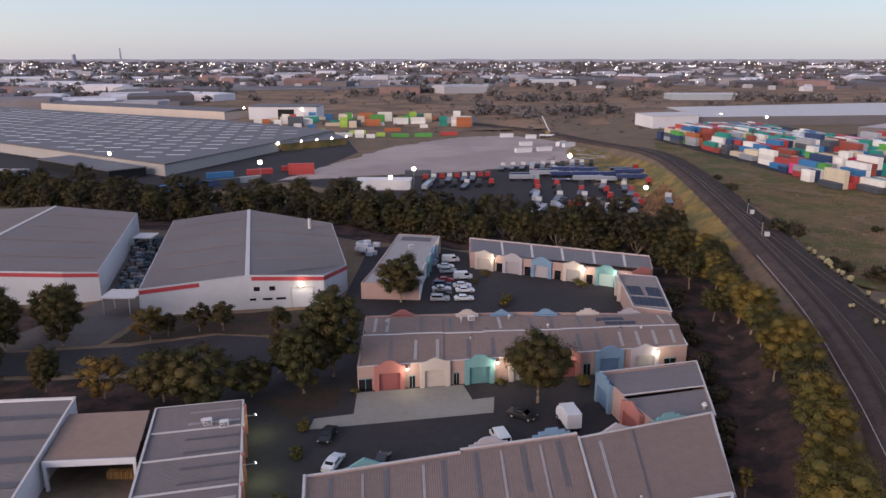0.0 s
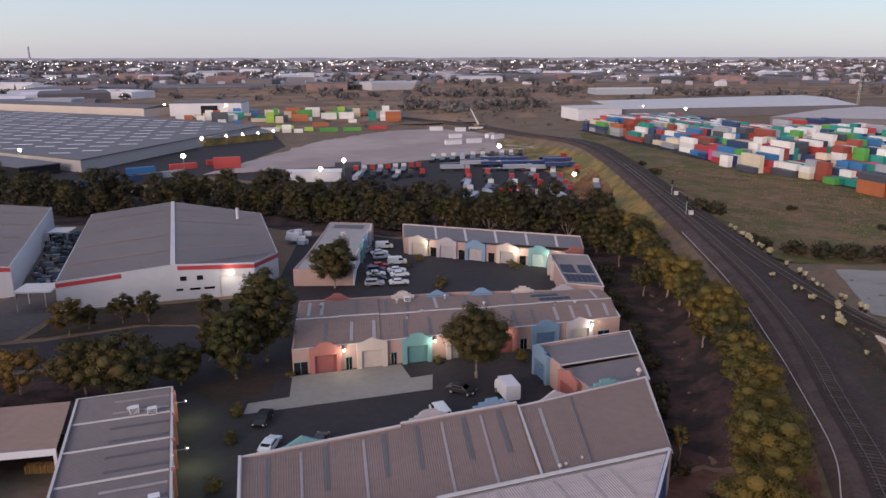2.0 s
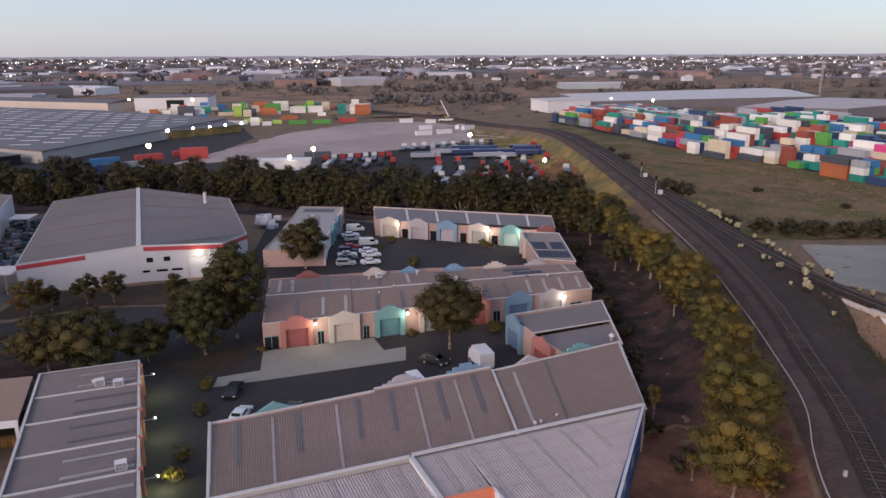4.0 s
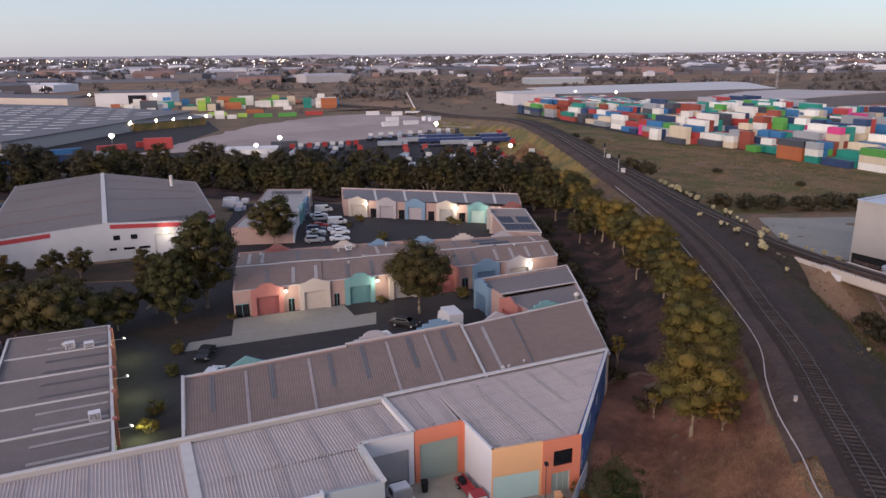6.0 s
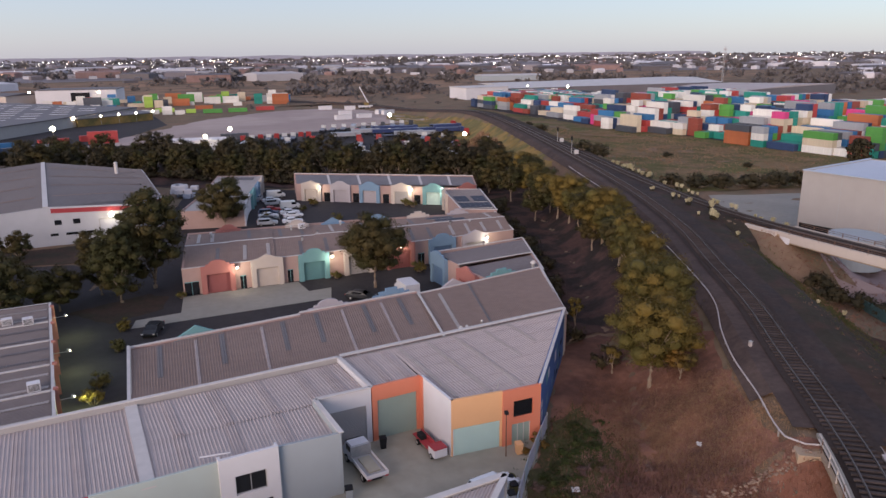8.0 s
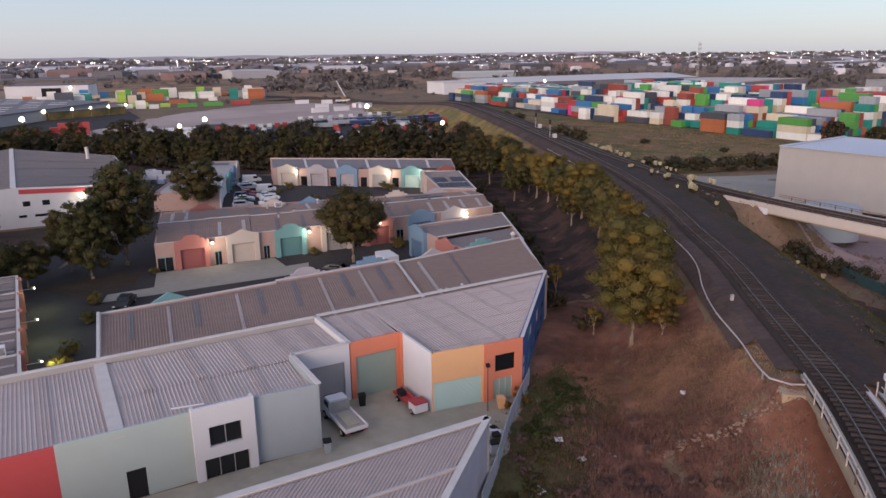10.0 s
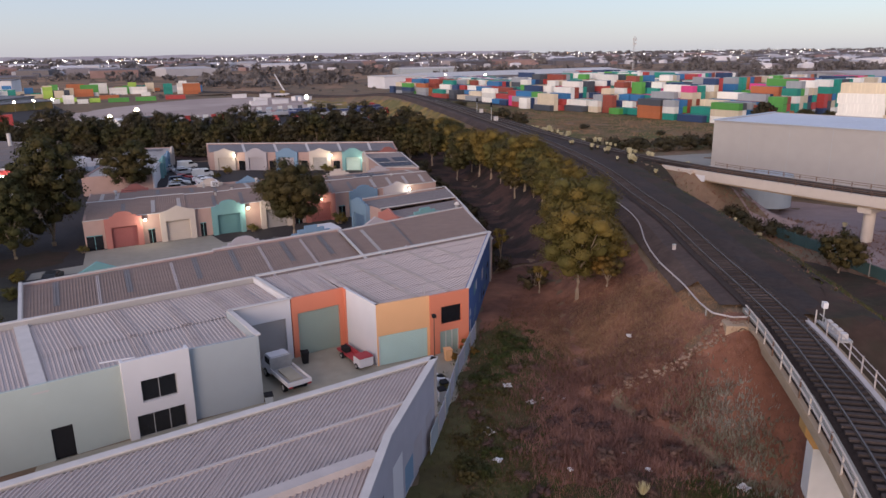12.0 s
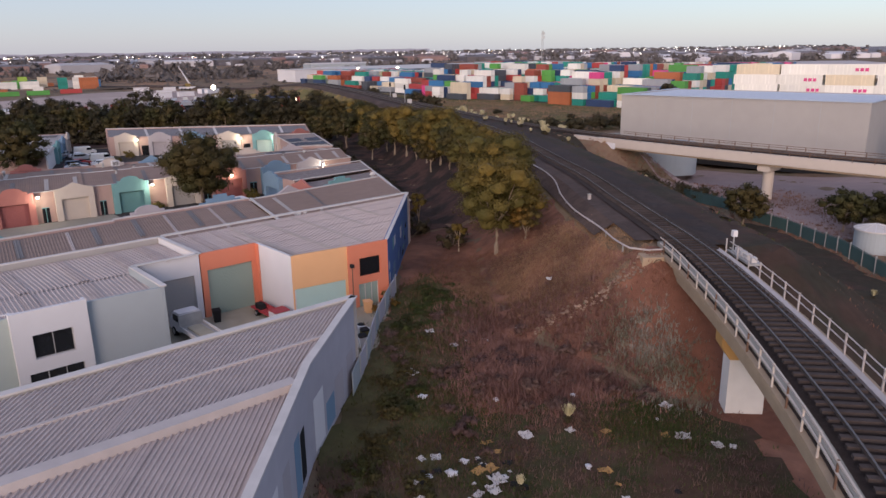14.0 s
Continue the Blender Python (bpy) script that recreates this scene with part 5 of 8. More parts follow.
def near_bridge():
    t = thing("rail_bridge", "concrete railway bridge with rusty handrails", "bridge", (28, 14, 3))
    c = MAIN_CUT
    rail_bar("deck", "main", 0, c + 1.0, 0, 8.452, 4.3, 0.1, "ballast", t, "dark ballasted deck")
    rail_bar("deck_slab", "main", 0, c, 0.0, 8.2, 4.9, 0.25, "bridgeconc", t, "stained concrete deck slab")
    for d in (-1.5, 1.5):
        rail_bar("girder", "main", 0, c, d, 7.0, 0.9, 1.18, "bridgeconc", t)
    rail_bar("kerb", "main", 0, c + 2, -1.9, 8.5, 0.35, 0.32, "concrete", t, "pale concrete kerb")
    rail_bar("kerb", "main", 0, c + 1, 1.85, 8.5, 0.35, 0.22, "capdull", t, "pale concrete kerb")
    for d, mats in ((-2.35, ("cream", "rust")), (2.3, ("steel", "steel"))):
        h = thing("bridge_handrail", "weathered metal handrail along the bridge edge", "handrail", at_run("main", c - 6, d)[0] + Vector((0, 0, 8.5)), "bridge handrails")
        for z in (9.5, 9.05):
            rail_bar("rail", "main", 0, c + (0.5 if d < 0 else -1.0), d, z, 0.08 if d < 0 else 0.05, 0.08 if d < 0 else 0.05, "cream" if d < 0 else "capdull", h)
        s, k = 0.6, 0
        while s < c:
            p, a = at_run("main", s, d)
            part("post", boxes((-0.04, 0.04, -0.04, 0.04, 8.1, 9.6), m=Matrix.Translation(p) @ Matrix.Rotation(a, 4, "Z")), mats[k % 3 == 2 and 1 or 0] if d < 0 else "capdull", h)
            s += 2.0
            k += 1
    # abutment with wing wall
    p, a = at_run("main", c - 0.3)
    m = Matrix.Translation(p) @ Matrix.Rotation(a, 4, "Z")
    part("abutment", boxes((-0.6, 1.2, -3.2, 3.2, 4.5, 7.4), m=m), "bridgeconc", t)
    part("bearing_shelf", boxes((-2.3, -0.5, -2.9, 3.2, 5.9, 6.7), m=m), "bridgeconc", t)
    bm = boxes((-0.5, 0.9, 1.95, 4.0, 5.2, 8.35), m=m)
    bmesh.ops.bevel(bm, geom=bm.edges[:], offset=0.12, segments=2)
    part("wing_wall", bm, "bridgeconc", t, "pale wing wall with worn painted marks")
    bm = bmesh.new()
    for k in range(24):
        b0, b1 = 2 * math.pi * k / 24, 2 * math.pi * (k + 1) / 24
        r = lambda b: 0.8 + 0.2 * math.cos(3 * b)
        tube(bm, m @ Vector((-0.51, 3.0 + r(b0) * math.cos(b0) * 0.62, 7.62 + r(b0) * math.sin(b0) * 0.62)), m @ Vector((-0.51, 3.0 + r(b1) * math.cos(b1) * 0.62, 7.62 + r(b1) * math.sin(b1) * 0.62)), 0.035, 0.035, 4)
    part("painted_mark", bm, "dark", t, "dark looping spray-paint mark")
    part("retaining_beam", boxes((1.2, 5.0, 4.2, 4.5, 6.3, 7.0), m=m), "rust", t)
    part("retaining_post", boxes((1.2, 1.5, 4.1, 4.6, 5.6, 7.2), (4.6, 4.9, 4.1, 4.6, 5.6, 7.2), m=m), "rust", t)
    # piers, wider towards the top
    for s in (beside("main", 32.39, 23.09)[0] + 0.62,):
        p, a = at_run("main", s)
        m = Matrix.Translation(p) @ Matrix.Rotation(a, 4, "Z")
        g = 1.4
        bm = bmesh.new()
        prism(bm, [(-0.62, -0.85), (0.62, -0.85), (0.62, 1.35), (-0.62, 1.35)], g, 5.5)
        bmesh.ops.transform(bm, matrix=m, verts=bm.verts)
        part("pier", bm, "whiteconc", t, "white painted pier")
        bm = bmesh.new()
        vs = [bm.verts.new(m @ Vector(v)) for v in ((-0.66, -0.87, 5.5), (-0.66, 1.37, 5.5), (-0.62, 1.9, 6.3), (-0.62, 1.9, 7.0), (-0.62, -2.4, 7.0), (-0.62, -2.4, 6.2),
                                                   (0.66, -0.87, 5.5), (0.66, 1.37, 5.5), (0.62, 1.9, 6.3), (0.62, 1.9, 7.0), (0.62, -2.4, 7.0), (0.62, -2.4, 6.2))]
        bm.faces.new(vs[:6])
        bm.faces.new(vs[6:][::-1])
        for i in range(6):
            bm.faces.new((vs[i], vs[(i + 1) % 6], vs[6 + (i + 1) % 6], vs[6 + i]))
        part("crosshead", bm, "orangeconc", t, "orange-stained concrete crosshead")


near_bridge()


def viaduct():
    t = thing("viaduct", "cream concrete railway viaduct on round piers", "bridge", (86, 67, 1.8))
    c = BRANCH_CUT
    rail_bar("girder", "branch", 0, c + 1, 0, 7.0, 4.6, 1.3, "bridgeconc", t)
    rail_bar("edge_beam", "branch", 0, c + 1, -2.5, 7.3, 0.5, 1.4, "cream", t, "cream concrete edge beam")
    rail_bar("edge_beam", "branch", 0, c + 1, 2.5, 7.3, 0.5, 1.4, "cream", t)
    rail_bar("ballast", "branch", 0, c + 1, 0, 8.3, 4.4, 0.35, "ballast", t)
    for d in (-2.7, 2.7):
        h = thing("viaduct_handrail", "thin dark handrail along the viaduct", "handrail", at_run("branch", c - 8, d)[0] + Vector((0, 0, 8.7)), "viaduct handrails")
        for z in (9.3, 9.0):
            rail_bar("rail", "branch", 0, c, d, z, 0.06, 0.06, "rust", h)
        s = 0.5
        while s < c:
            p, a = at_run("branch", s, d)
            part("post", boxes((-0.05, 0.05, -0.05, 0.05, 8.6, 9.34), m=Matrix.Translation(p) @ Matrix.Rotation(a, 4, "Z")), "rust", h)
            s += 2.6
    for s in (c - 27.5, c - 53):
        p, a = at_run("branch", s)
        m = Matrix.Translation(p) @ Matrix.Rotation(a, 4, "Z")
        bm = bmesh.new()
        tube(bm, m @ Vector((0, 0, 1.2)), m @ Vector((0, 0, 6.3)), 0.75, 0.75, 20)
        part("pier", bm, "cream", t)
        bm = boxes((-0.9, 0.9, -1.9, 1.9, 6.1, 7.0), m=m)
        bmesh.ops.bevel(bm, geom=bm.edges[:], offset=0.2, segments=2)
        part("pier_head", bm, "cream", t)
    p, a = at_run("branch", c)
    m = Matrix.Translation(p) @ Matrix.Rotation(a, 4, "Z")
    part("abutment", boxes((-0.8, 1.5, -2.8, 2.8, 3.5, 8.2), m=m), "bridgeconc", t)
    part("wing_wall", boxes((-0.4, 6.0, 2.8, 3.3, 5.5, 8.7), m=m), "cream", t, "cream wing wall with pale graffiti patches")
    part("graffiti", boxes((-2.9, -0.9, 2.752, 2.77, 7.0, 8.0), m=m), "white", t, "white graffiti patch")


viaduct()

# cable pipe along the shoulder, on short posts
PIPE = fine_line([(37.9, 35.2), (36.2, 37.2), (39.2, 44.2), (42.0, 51.4), (45.2, 58.0), (49.6, 66), (54.4, 79.5), (60.5, 98), (68.6, 127.5), (76.6, 168.0)], 1.5)
def cable_pipe():
    t = thing("cable_pipe", "pale cable pipe on short posts beside the track", "pipe", (42, 51, 8.2))
    bm = bmesh.new()
    zs = [ground_z(p.x, p.y) + 0.45 for p in PIPE]
    zs = [sum(zs[max(0, i - 3):i + 4]) / len(zs[max(0, i - 3):i + 4]) for i in range(len(zs))]
    for i in range(len(PIPE) - 1):
        tube(bm, (*PIPE[i], zs[i]), (*PIPE[i + 1], zs[i + 1]), 0.075, 0.075, 6)
    part("pipe", bm, "capdull", t)
    for i in range(0, len(PIPE), 3):
        p = PIPE[i]
        part("post", boxes((p.x - 0.05, p.x + 0.05, p.y - 0.05, p.y + 0.05, zs[i] - 0.9, zs[i] - 0.05)), "steel", t)


cable_pipe()


def signal_box():
    p, a = at_run("main", MAIN_CUT - 0.2, 2.9)
    m = Matrix.Translation(p) @ Matrix.Rotation(a, 4, "Z")
    t = thing("lineside_cabinet", "white lineside cabinet on a pole by the bridge", "cabinet", p + Vector((0, 0, 8.4)))
    bm = bmesh.new()
    tube(bm, m @ Vector((0, 0, 8.0)), m @ Vector((0, 0, 9.7)), 0.05, 0.05, 8)
    part("pole", bm, "steel", t)
    part("cabinet", boxes((-0.2, 0.2, -0.16, 0.16, 9.7, 10.15), m=m), "white", t)
    part("platform", boxes((-3.5, 0.5, -0.6, 0.3, 8.45, 8.6), m=m), "steel", t)
    for k in range(4):
        part("cable_box", boxes((-3.2 + k * 0.8, -2.7 + k * 0.8, -0.4, 0.0, 8.6, 8.95), m=m), "cap", t)


signal_box()


def signal_mast(x, y, h=5.5):
    z = ground_z(x, y)
    t = thing("signal_mast", "thin grey railway signal mast with a head", "signal", (x, y, z), "railway signals")
    bm = bmesh.new()
    tube(bm, (x, y, z - 0.3), (x, y, z + h), 0.1, 0.07, 8)
    part("mast", bm, "steel", t)
    part("signal_head", boxes((x - 0.25, x + 0.25, y - 0.12, y + 0.12, z + h - 1.3, z + h)), "dark", t)
    part("cabinet", boxes((x + 0.9, x + 2.0, y - 0.4, y + 0.4, z - 0.1, z + 1.5)), "cap", t)


signal_mast(84.5, 184.0)
signal_mast(92.2, 212.0, 5.0)
for s, d in ((MAIN_CUT + 19, -3.0),):
    p, a = at_run("main", s, d)
    z = ground_z(p.x, p.y)
    t = thing("trackside_box", "small pale cabinet on the ballast shoulder", "cabinet", (p.x, p.y, z), "trackside boxes")
    part("body", boxes((p.x - 0.13, p.x + 0.13, p.y - 0.12, p.y + 0.12, z - 0.1, z + 0.75)), "capdull", t)
    part("lid", boxes((p.x - 0.16, p.x + 0.16, p.y - 0.15, p.y + 0.15, z + 0.75, z + 0.8)), "steel", t)

# ---- trees and plants ----
def heart_of(fine):
    bm = bmesh.new()
    bmesh.ops.create_icosphere(bm, subdivisions=fine, radius=1.0)
    dirs, tris = np.array([v.co[:] for v in bm.verts]), np.array([[v.index for v in f.verts] for f in bm.faces])
    bm.free()
    return dirs, tris


HEART, COARSE = heart_of(2), heart_of(1)


def leaf_mesh(name, centres, radii, per, size, mat, seed, flat=0.75, thin=False):
    """A crown of many small two-triangle leaves in clumps."""
    rng = np.random.default_rng(seed)
    centres = np.asarray(centres, float)
    n = len(centres) * per
    c = np.repeat(centres, per, 0)
    r = np.repeat(np.asarray(radii, float), per)[:, None]
    d = rng.normal(size=(n, 3))
    d /= np.linalg.norm(d, axis=1, keepdims=True)
    low = (d[:, 2] < -0.15) & (rng.random(n) < 0.75)
    d[low, 2] *= -1
    lump = 1 + 0.22 * np.sin(d[:, :1] * 5 + c[:, 1:2] * 3) * np.cos(d[:, 1:2] * 4 + c[:, :1] * 5)
    pos = c + d * r * lump * (0.6 + 0.52 * rng.random((n, 1)) ** 0.8) * (1, 1, flat) + rng.normal(size=(n, 3)) * r * 0.15
    face = d + 0.55 * rng.normal(size=(n, 3))
    a = np.cross(face, rng.normal(size=(n, 3)))
    a /= np.linalg.norm(a, axis=1, keepdims=True) + 1e-9
    b = np.cross(face, a)
    b /= np.linalg.norm(b, axis=1, keepdims=True) + 1e-9
    s = size * (0.6 + 0.8 * rng.random((n, 1)))
    v = np.stack([pos - a * s, pos - b * s * 0.55, pos + a * s] + ([] if thin else [pos + b * s * 0.55]), 1).reshape(-1, 3)
    k = 3 if thin else 4
    faces = np.arange(k * n).reshape(-1, k).tolist()
    # each leaf is shaded as part of the rounded clump that it belongs to
    whole = pos - centres.mean(0)
    whole /= np.linalg.norm(whole, axis=1, keepdims=True)
    soft = 0.65 * d + 0.45 * whole + 0.2 * rng.normal(size=(n, 3))
    soft /= np.linalg.norm(soft, axis=1, keepdims=True)
    soft = np.repeat(soft, k, 0)
    # the dense twiggy heart of every clump
    dirs, tris = COARSE if thin else HEART
    for c0, r0 in zip(centres, radii):
        bulge = 0.6 + 0.12 * np.sin(dirs[:, :1] * 6 + c0[1] * 3) * np.cos(dirs[:, 1:2] * 5 + c0[0] * 4)
        faces += (tris + len(v)).tolist()
        v = np.concatenate([v, c0 + dirs * bulge * r0 * (1, 1, flat)])
        soft = np.concatenate([soft, dirs])
    me = bpy.data.meshes.new(name)
    me.from_pydata(v.tolist(), [], faces)
    me.shade_smooth()
    me.normals_split_custom_set_from_vertices(soft.tolist())
    me.materials.append(M[mat])
    return me


def tree(name, label, h, spread, seed, mat="leaf", clumps=42, per=60, leaf=0.34, bare=0.3, category="tree", group="", lean=0.0, thin=False):
    """A tapered trunk with forking limbs and clumps of leaves at their ends; built at the origin."""
    rnd = random.Random(seed)
    t = thing(name, label, category, group=group)
    bm = bmesh.new()
    r0 = h * 0.022 + 0.05
    ends = []
    def ring(p, r, way):
        q = Vector(way).to_track_quat("Z", "Y")
        return [bm.verts.new(Vector(p) + q @ Vector((r * math.cos(k * math.pi / 3), r * math.sin(k * math.pi / 3), 0))) for k in range(6)]
    def join(a, b):
        for k in range(6):
            bm.faces.new((a[k], a[(k + 1) % 6], b[(k + 1) % 6], b[k]))
    last, prev = ring((0, 0, -0.6), r0 * 1.1, (0, 0, 1)), Vector((0, 0, -0.6))
    for k in range(1, 4):
        p = Vector((lean * k / 3 + rnd.uniform(-0.1, 0.1), rnd.uniform(-0.1, 0.1), h * bare * k / 3))
        nxt = ring(p, r0 * (1 - 0.14 * k), p - prev)
        join(last, nxt)
        last, prev = nxt, p
    limbs = 6 if h > 6 else 4
    for i in range(limbs):
        a = 2 * math.pi * (i + rnd.uniform(-0.3, 0.3)) / limbs
        reach = spread * rnd.uniform(0.45, 0.8) * (0.35 if i == 0 else 1)
        mid = prev + Vector((math.cos(a) * reach * 0.45, math.sin(a) * reach * 0.45, h * rnd.uniform(0.15, 0.28)))
        fork = ring(mid, r0 * 0.34, mid - prev)
        join(last, fork)
        for j in range(3):
            b = a + rnd.uniform(-0.8, 0.8)
            e = mid + Vector((math.cos(b) * reach * 0.5, math.sin(b) * reach * 0.5, h * rnd.uniform(0.08, 0.36)))
            e.z = min(e.z, h * 0.93)
            join(fork, ring(e, r0 * 0.08, e - mid))
            ends.append(e)
    part("trunk", bm, "bark", t)
    cs, rs = [], []
    mid_z, half = h * (0.5 + 0.46 * bare), h * (0.5 - 0.46 * bare)
    tries = 0
    while len(cs) < clumps and tries < 4000:
        tries += 1
        r = spread * rnd.uniform(0.13, 0.34)
        if len(cs) < len(ends) // 2:
            c = ends[2 * len(cs)].copy()
        else:
            u = Vector((rnd.gauss(0, 1), rnd.gauss(0, 1), rnd.gauss(0.25, 1))).normalized()
            lobe = 1.0 + 0.32 * noise.noise(u * 1.6 + Vector((seed, 0, 0)))
            q = rnd.uniform(0.62, 0.84) * lobe if rnd.random() < 0.8 else rnd.uniform(0.1, 0.5)
            c = Vector((lean + u.x * q * spread, u.y * q * spread, mid_z + u.z * q * half))
            if any((c - o).length < 0.62 * (r + w) for o, w in zip(cs, rs)):
                continue
        cs.append(c)
        rs.append(r)
    ob = new("crown", leaf_mesh("crown", cs, rs, per, leaf, mat, seed, thin=thin))
    ob.parent = t
    return t


def bush(name, label, h, spread, seed, mat="leaf", clumps=12, per=45, leaf=0.22, group="", category="shrub"):
    rnd = random.Random(seed)
    t = thing(name, label, category, group=group)
    bm = bmesh.new()
    cs, rs = [], []
    for k in range(clumps):
        a, q = rnd.uniform(0, 2 * math.pi), math.sqrt(rnd.random())
        c = Vector((math.cos(a) * spread * 0.75 * q, math.sin(a) * spread * 0.75 * q, h * rnd.uniform(0.25, 0.8) * (1.1 - 0.5 * q)))
        tube(bm, (0, 0, -0.3), c, 0.05, 0.02, 5)
        cs.append(c)
        rs.append(spread * rnd.uniform(0.28, 0.42))
    tagged(part("stem", bm, "bark", t), kind="stuff")
    ob = new("foliage", leaf_mesh("foliage", cs, rs, per, leaf, mat, seed, thin=True))
    ob.parent = t
    return t


def plant(proto, spots, first=[]):
    """Sets a plant at the first spot and copies of it at the rest: (x, y, scale, turn)."""
    for k, (x, y, s, a) in enumerate(spots):
        m = Matrix.Translation((x, y, ground_z(x, y))) @ Matrix.Rotation(a, 4, "Z") @ Matrix.Diagonal((s, s, s, 1))
        if k == 0:
            proto.matrix_basis = m
        else:
            c = copy_thing(proto, Matrix())
            c.matrix_basis = m


rnd = random.Random(11)
# gums on the railway bank
BANK = "gums on the railway bank"
bank_a = tree("gum_tree", "broad olive gum tree on the railway bank", 10.5, 5.2, 21, "leaf", 50, 620, 0.095, 0.3, group=BANK)
bank_b = tree("gum_tree", "olive gum tree with orange-tipped leaves on the bank", 9.8, 4.3, 22, "leaf", 44, 300, 0.13, 0.28, group=BANK)
bank_c = tree("gum_tree", "golden brown gum tree on the railway bank", 7.0, 3.4, 23, "leafwarm", 26, 400, 0.09, 0.16, group=BANK)
bank_d = tree("gum_tree", "dark olive gum tree on the railway bank", 9.4, 4.0, 24, "leafmid", 42, 300, 0.13, 0.26, group=BANK)
plant(bank_a, [(36.6, 57.2, 0.95, 0.3), (41.6, 65.2, 1.0, 2.3), (45.2, 74.0, 0.82, 1.9), (57.4, 110.0, 0.98, 3.0), (60.6, 131.5, 1.0, 4.4)])
plant(bank_b, [(48.6, 81.5, 0.9, 5.1), (51.6, 88.6, 0.95, 1.1), (55.6, 103.0, 0.9, 3.1), (59.2, 124.0, 0.9, 0.1), (62.4, 146.0, 0.95, 2.1), (65.0, 162.0, 1.0, 1.1), (68.6, 177.0, 1.0, 2.0)])
plant(bank_d, [(53.4, 96.0, 0.95, 4.1), (58.2, 117.0, 1.0, 0.4), (61.2, 139.0, 1.0, 3.6), (63.6, 154.0, 1.05, 5.0), (66.6, 170.0, 1.1, 1.0), (65.0, 187.0, 1.2, 2.8), (55.5, 110.0, 0.72, 0.9), (58.0, 144.0, 0.8, 2.5), (60.0, 166.0, 0.95, 0.5)])
plant(bank_c, [(40.2, 58.2, 0.68, 0.0), (38.4, 54.6, 0.5, 1.0), (43.8, 69.0, 0.7, 4.0)])
sapling = tree("gum_sapling", "slender gum sapling below the railway bank", 5.2, 1.4, 25, "leaf", 14, 160, 0.11, 0.3, group=BANK)
plant(sapling, [(37.6, 78.0, 1.0, 0.4), (35.6, 63.5, 0.7, 2.0)])

# street and court trees
court = tree("court_gum", "round dark green gum tree in the court", 10.8, 5.0, 31, "leafmid", 70, 400, 0.125, 0.26)
plant(court, [(15.5, 106.7, 1.1, 0.7)])
big = tree("street_gum", "tall dense dark gum tree by the turning circle", 16.0, 4.9, 32, "leafmid", 80, 240, 0.17, 0.1, group="street gums")
plant(big, [(-19.4, 116.5, 1.1, 0.0), (-23.6, 110.0, 0.82, 2.0), (-27.4, 115.0, 0.62, 4.0), (-74.4, 130, 0.85, 1.2), (-84, 127, 0.82, 3.1), (-67.3, 110.5, 0.56, 0.6), (-77, 110, 0.66, 2.6)])
block = tree("yard_gum", "dense dark gum tree beside the side block", 11.5, 4.9, 33, "leafmid", 58, 280, 0.16, 0.14, group="street gums")
plant(block, [(-9.8, 156.2, 1.0, 0.2), (-81, 137, 0.78, 2.4), (-112, 132, 0.85, 4.8)])
sprawl = tree("sprawling_gum", "sprawling olive gum tree beside the street", 10.5, 7.0, 34, "leafmid", 56, 200, 0.17, 0.2, group="street gums")
plant(sprawl, [(-38.8, 105.0, 0.95, 0.0), (-46.0, 107.0, 0.85, 2.2), (-32.0, 108.6, 0.62, 4.2), (-86, 110, 1.0, 1.0), (-96, 108, 0.9, 2.0)])
slight = tree("thin_tree", "thin olive street tree", 7.8, 4.6, 35, "leafwarm", 30, 130, 0.15, 0.22)
plant(slight, [(-56.2, 108.0, 1.0, 0.5)])
golden = tree("golden_tree", "small golden street tree", 7.2, 3.8, 36, "leafwarm", 34, 190, 0.13, 0.2)
plant(golden, [(-58.3, 132.4, 1.0, 0.4)])
verge = tree("verge_tree", "small dark green verge tree", 6.2, 2.9, 37, "leafmid", 30, 190, 0.13, 0.18, group="verge trees")
plant(verge, [(-50.4, 138.0, 1.0, 0.4), (-45.6, 138.4, 1.0, 2.0), (-33.4, 137.0, 0.95, 4.0), (-55.8, 135.2, 0.8, 1.0), (-28.6, 141.0, 0.7, 1.0)])

# dark belt of gums behind the estate
BELT = "belt of gums behind the estate"
protos = [tree("belt_gum", "dark gum tree in the belt behind the estate", 11.0 + k, 4.6 + 0.4 * k, 41 + k, "leafdark" if k % 2 else "leafmid", 32, 120, 0.38, 0.03, group=BELT, thin=True) for k in range(4)]
spots = [[] for _ in protos]
line = [(-205, 285), (-150, 262), (-90, 243), (-36, 240), (-18, 226), (8, 214), (34, 203), (58, 192), (68, 208)]
walkline = fine_line(line, 5.2)
for k, p in enumerate(walkline):
    for row in range(3):
        x, y = p.x + rnd.uniform(-3, 3) + row * 1.5, p.y + row * 9.5 + rnd.uniform(-3.5, 3.5)
        if x > 62 and row > 1 or y > 262 and x > -30:
            continue
        spots[rnd.randrange(4)].append((x, y, rnd.uniform(0.55, 1.02), rnd.uniform(0, 6.28)))
spots[0] += [(-9, 222, 0.9, 1.0), (-24, 232, 0.95, 2.0), (58, 178, 0.8, 0.5), (62, 184, 0.9, 2.5)]
for t, s in zip(protos, spots):
    plant(t, s)

scrub = bush("belt_scrub", "dark scrub under the belt of gums", 4.0, 3.4, 56, "leafdark", 14, 60, 0.26, "belt scrub")
plant(scrub, [(p.x + rnd.uniform(-1, 1), p.y - 3.5 + rnd.uniform(-1.5, 1.5), rnd.uniform(0.7, 1.3), rnd.uniform(0, 6)) for p in walkline[::1]])

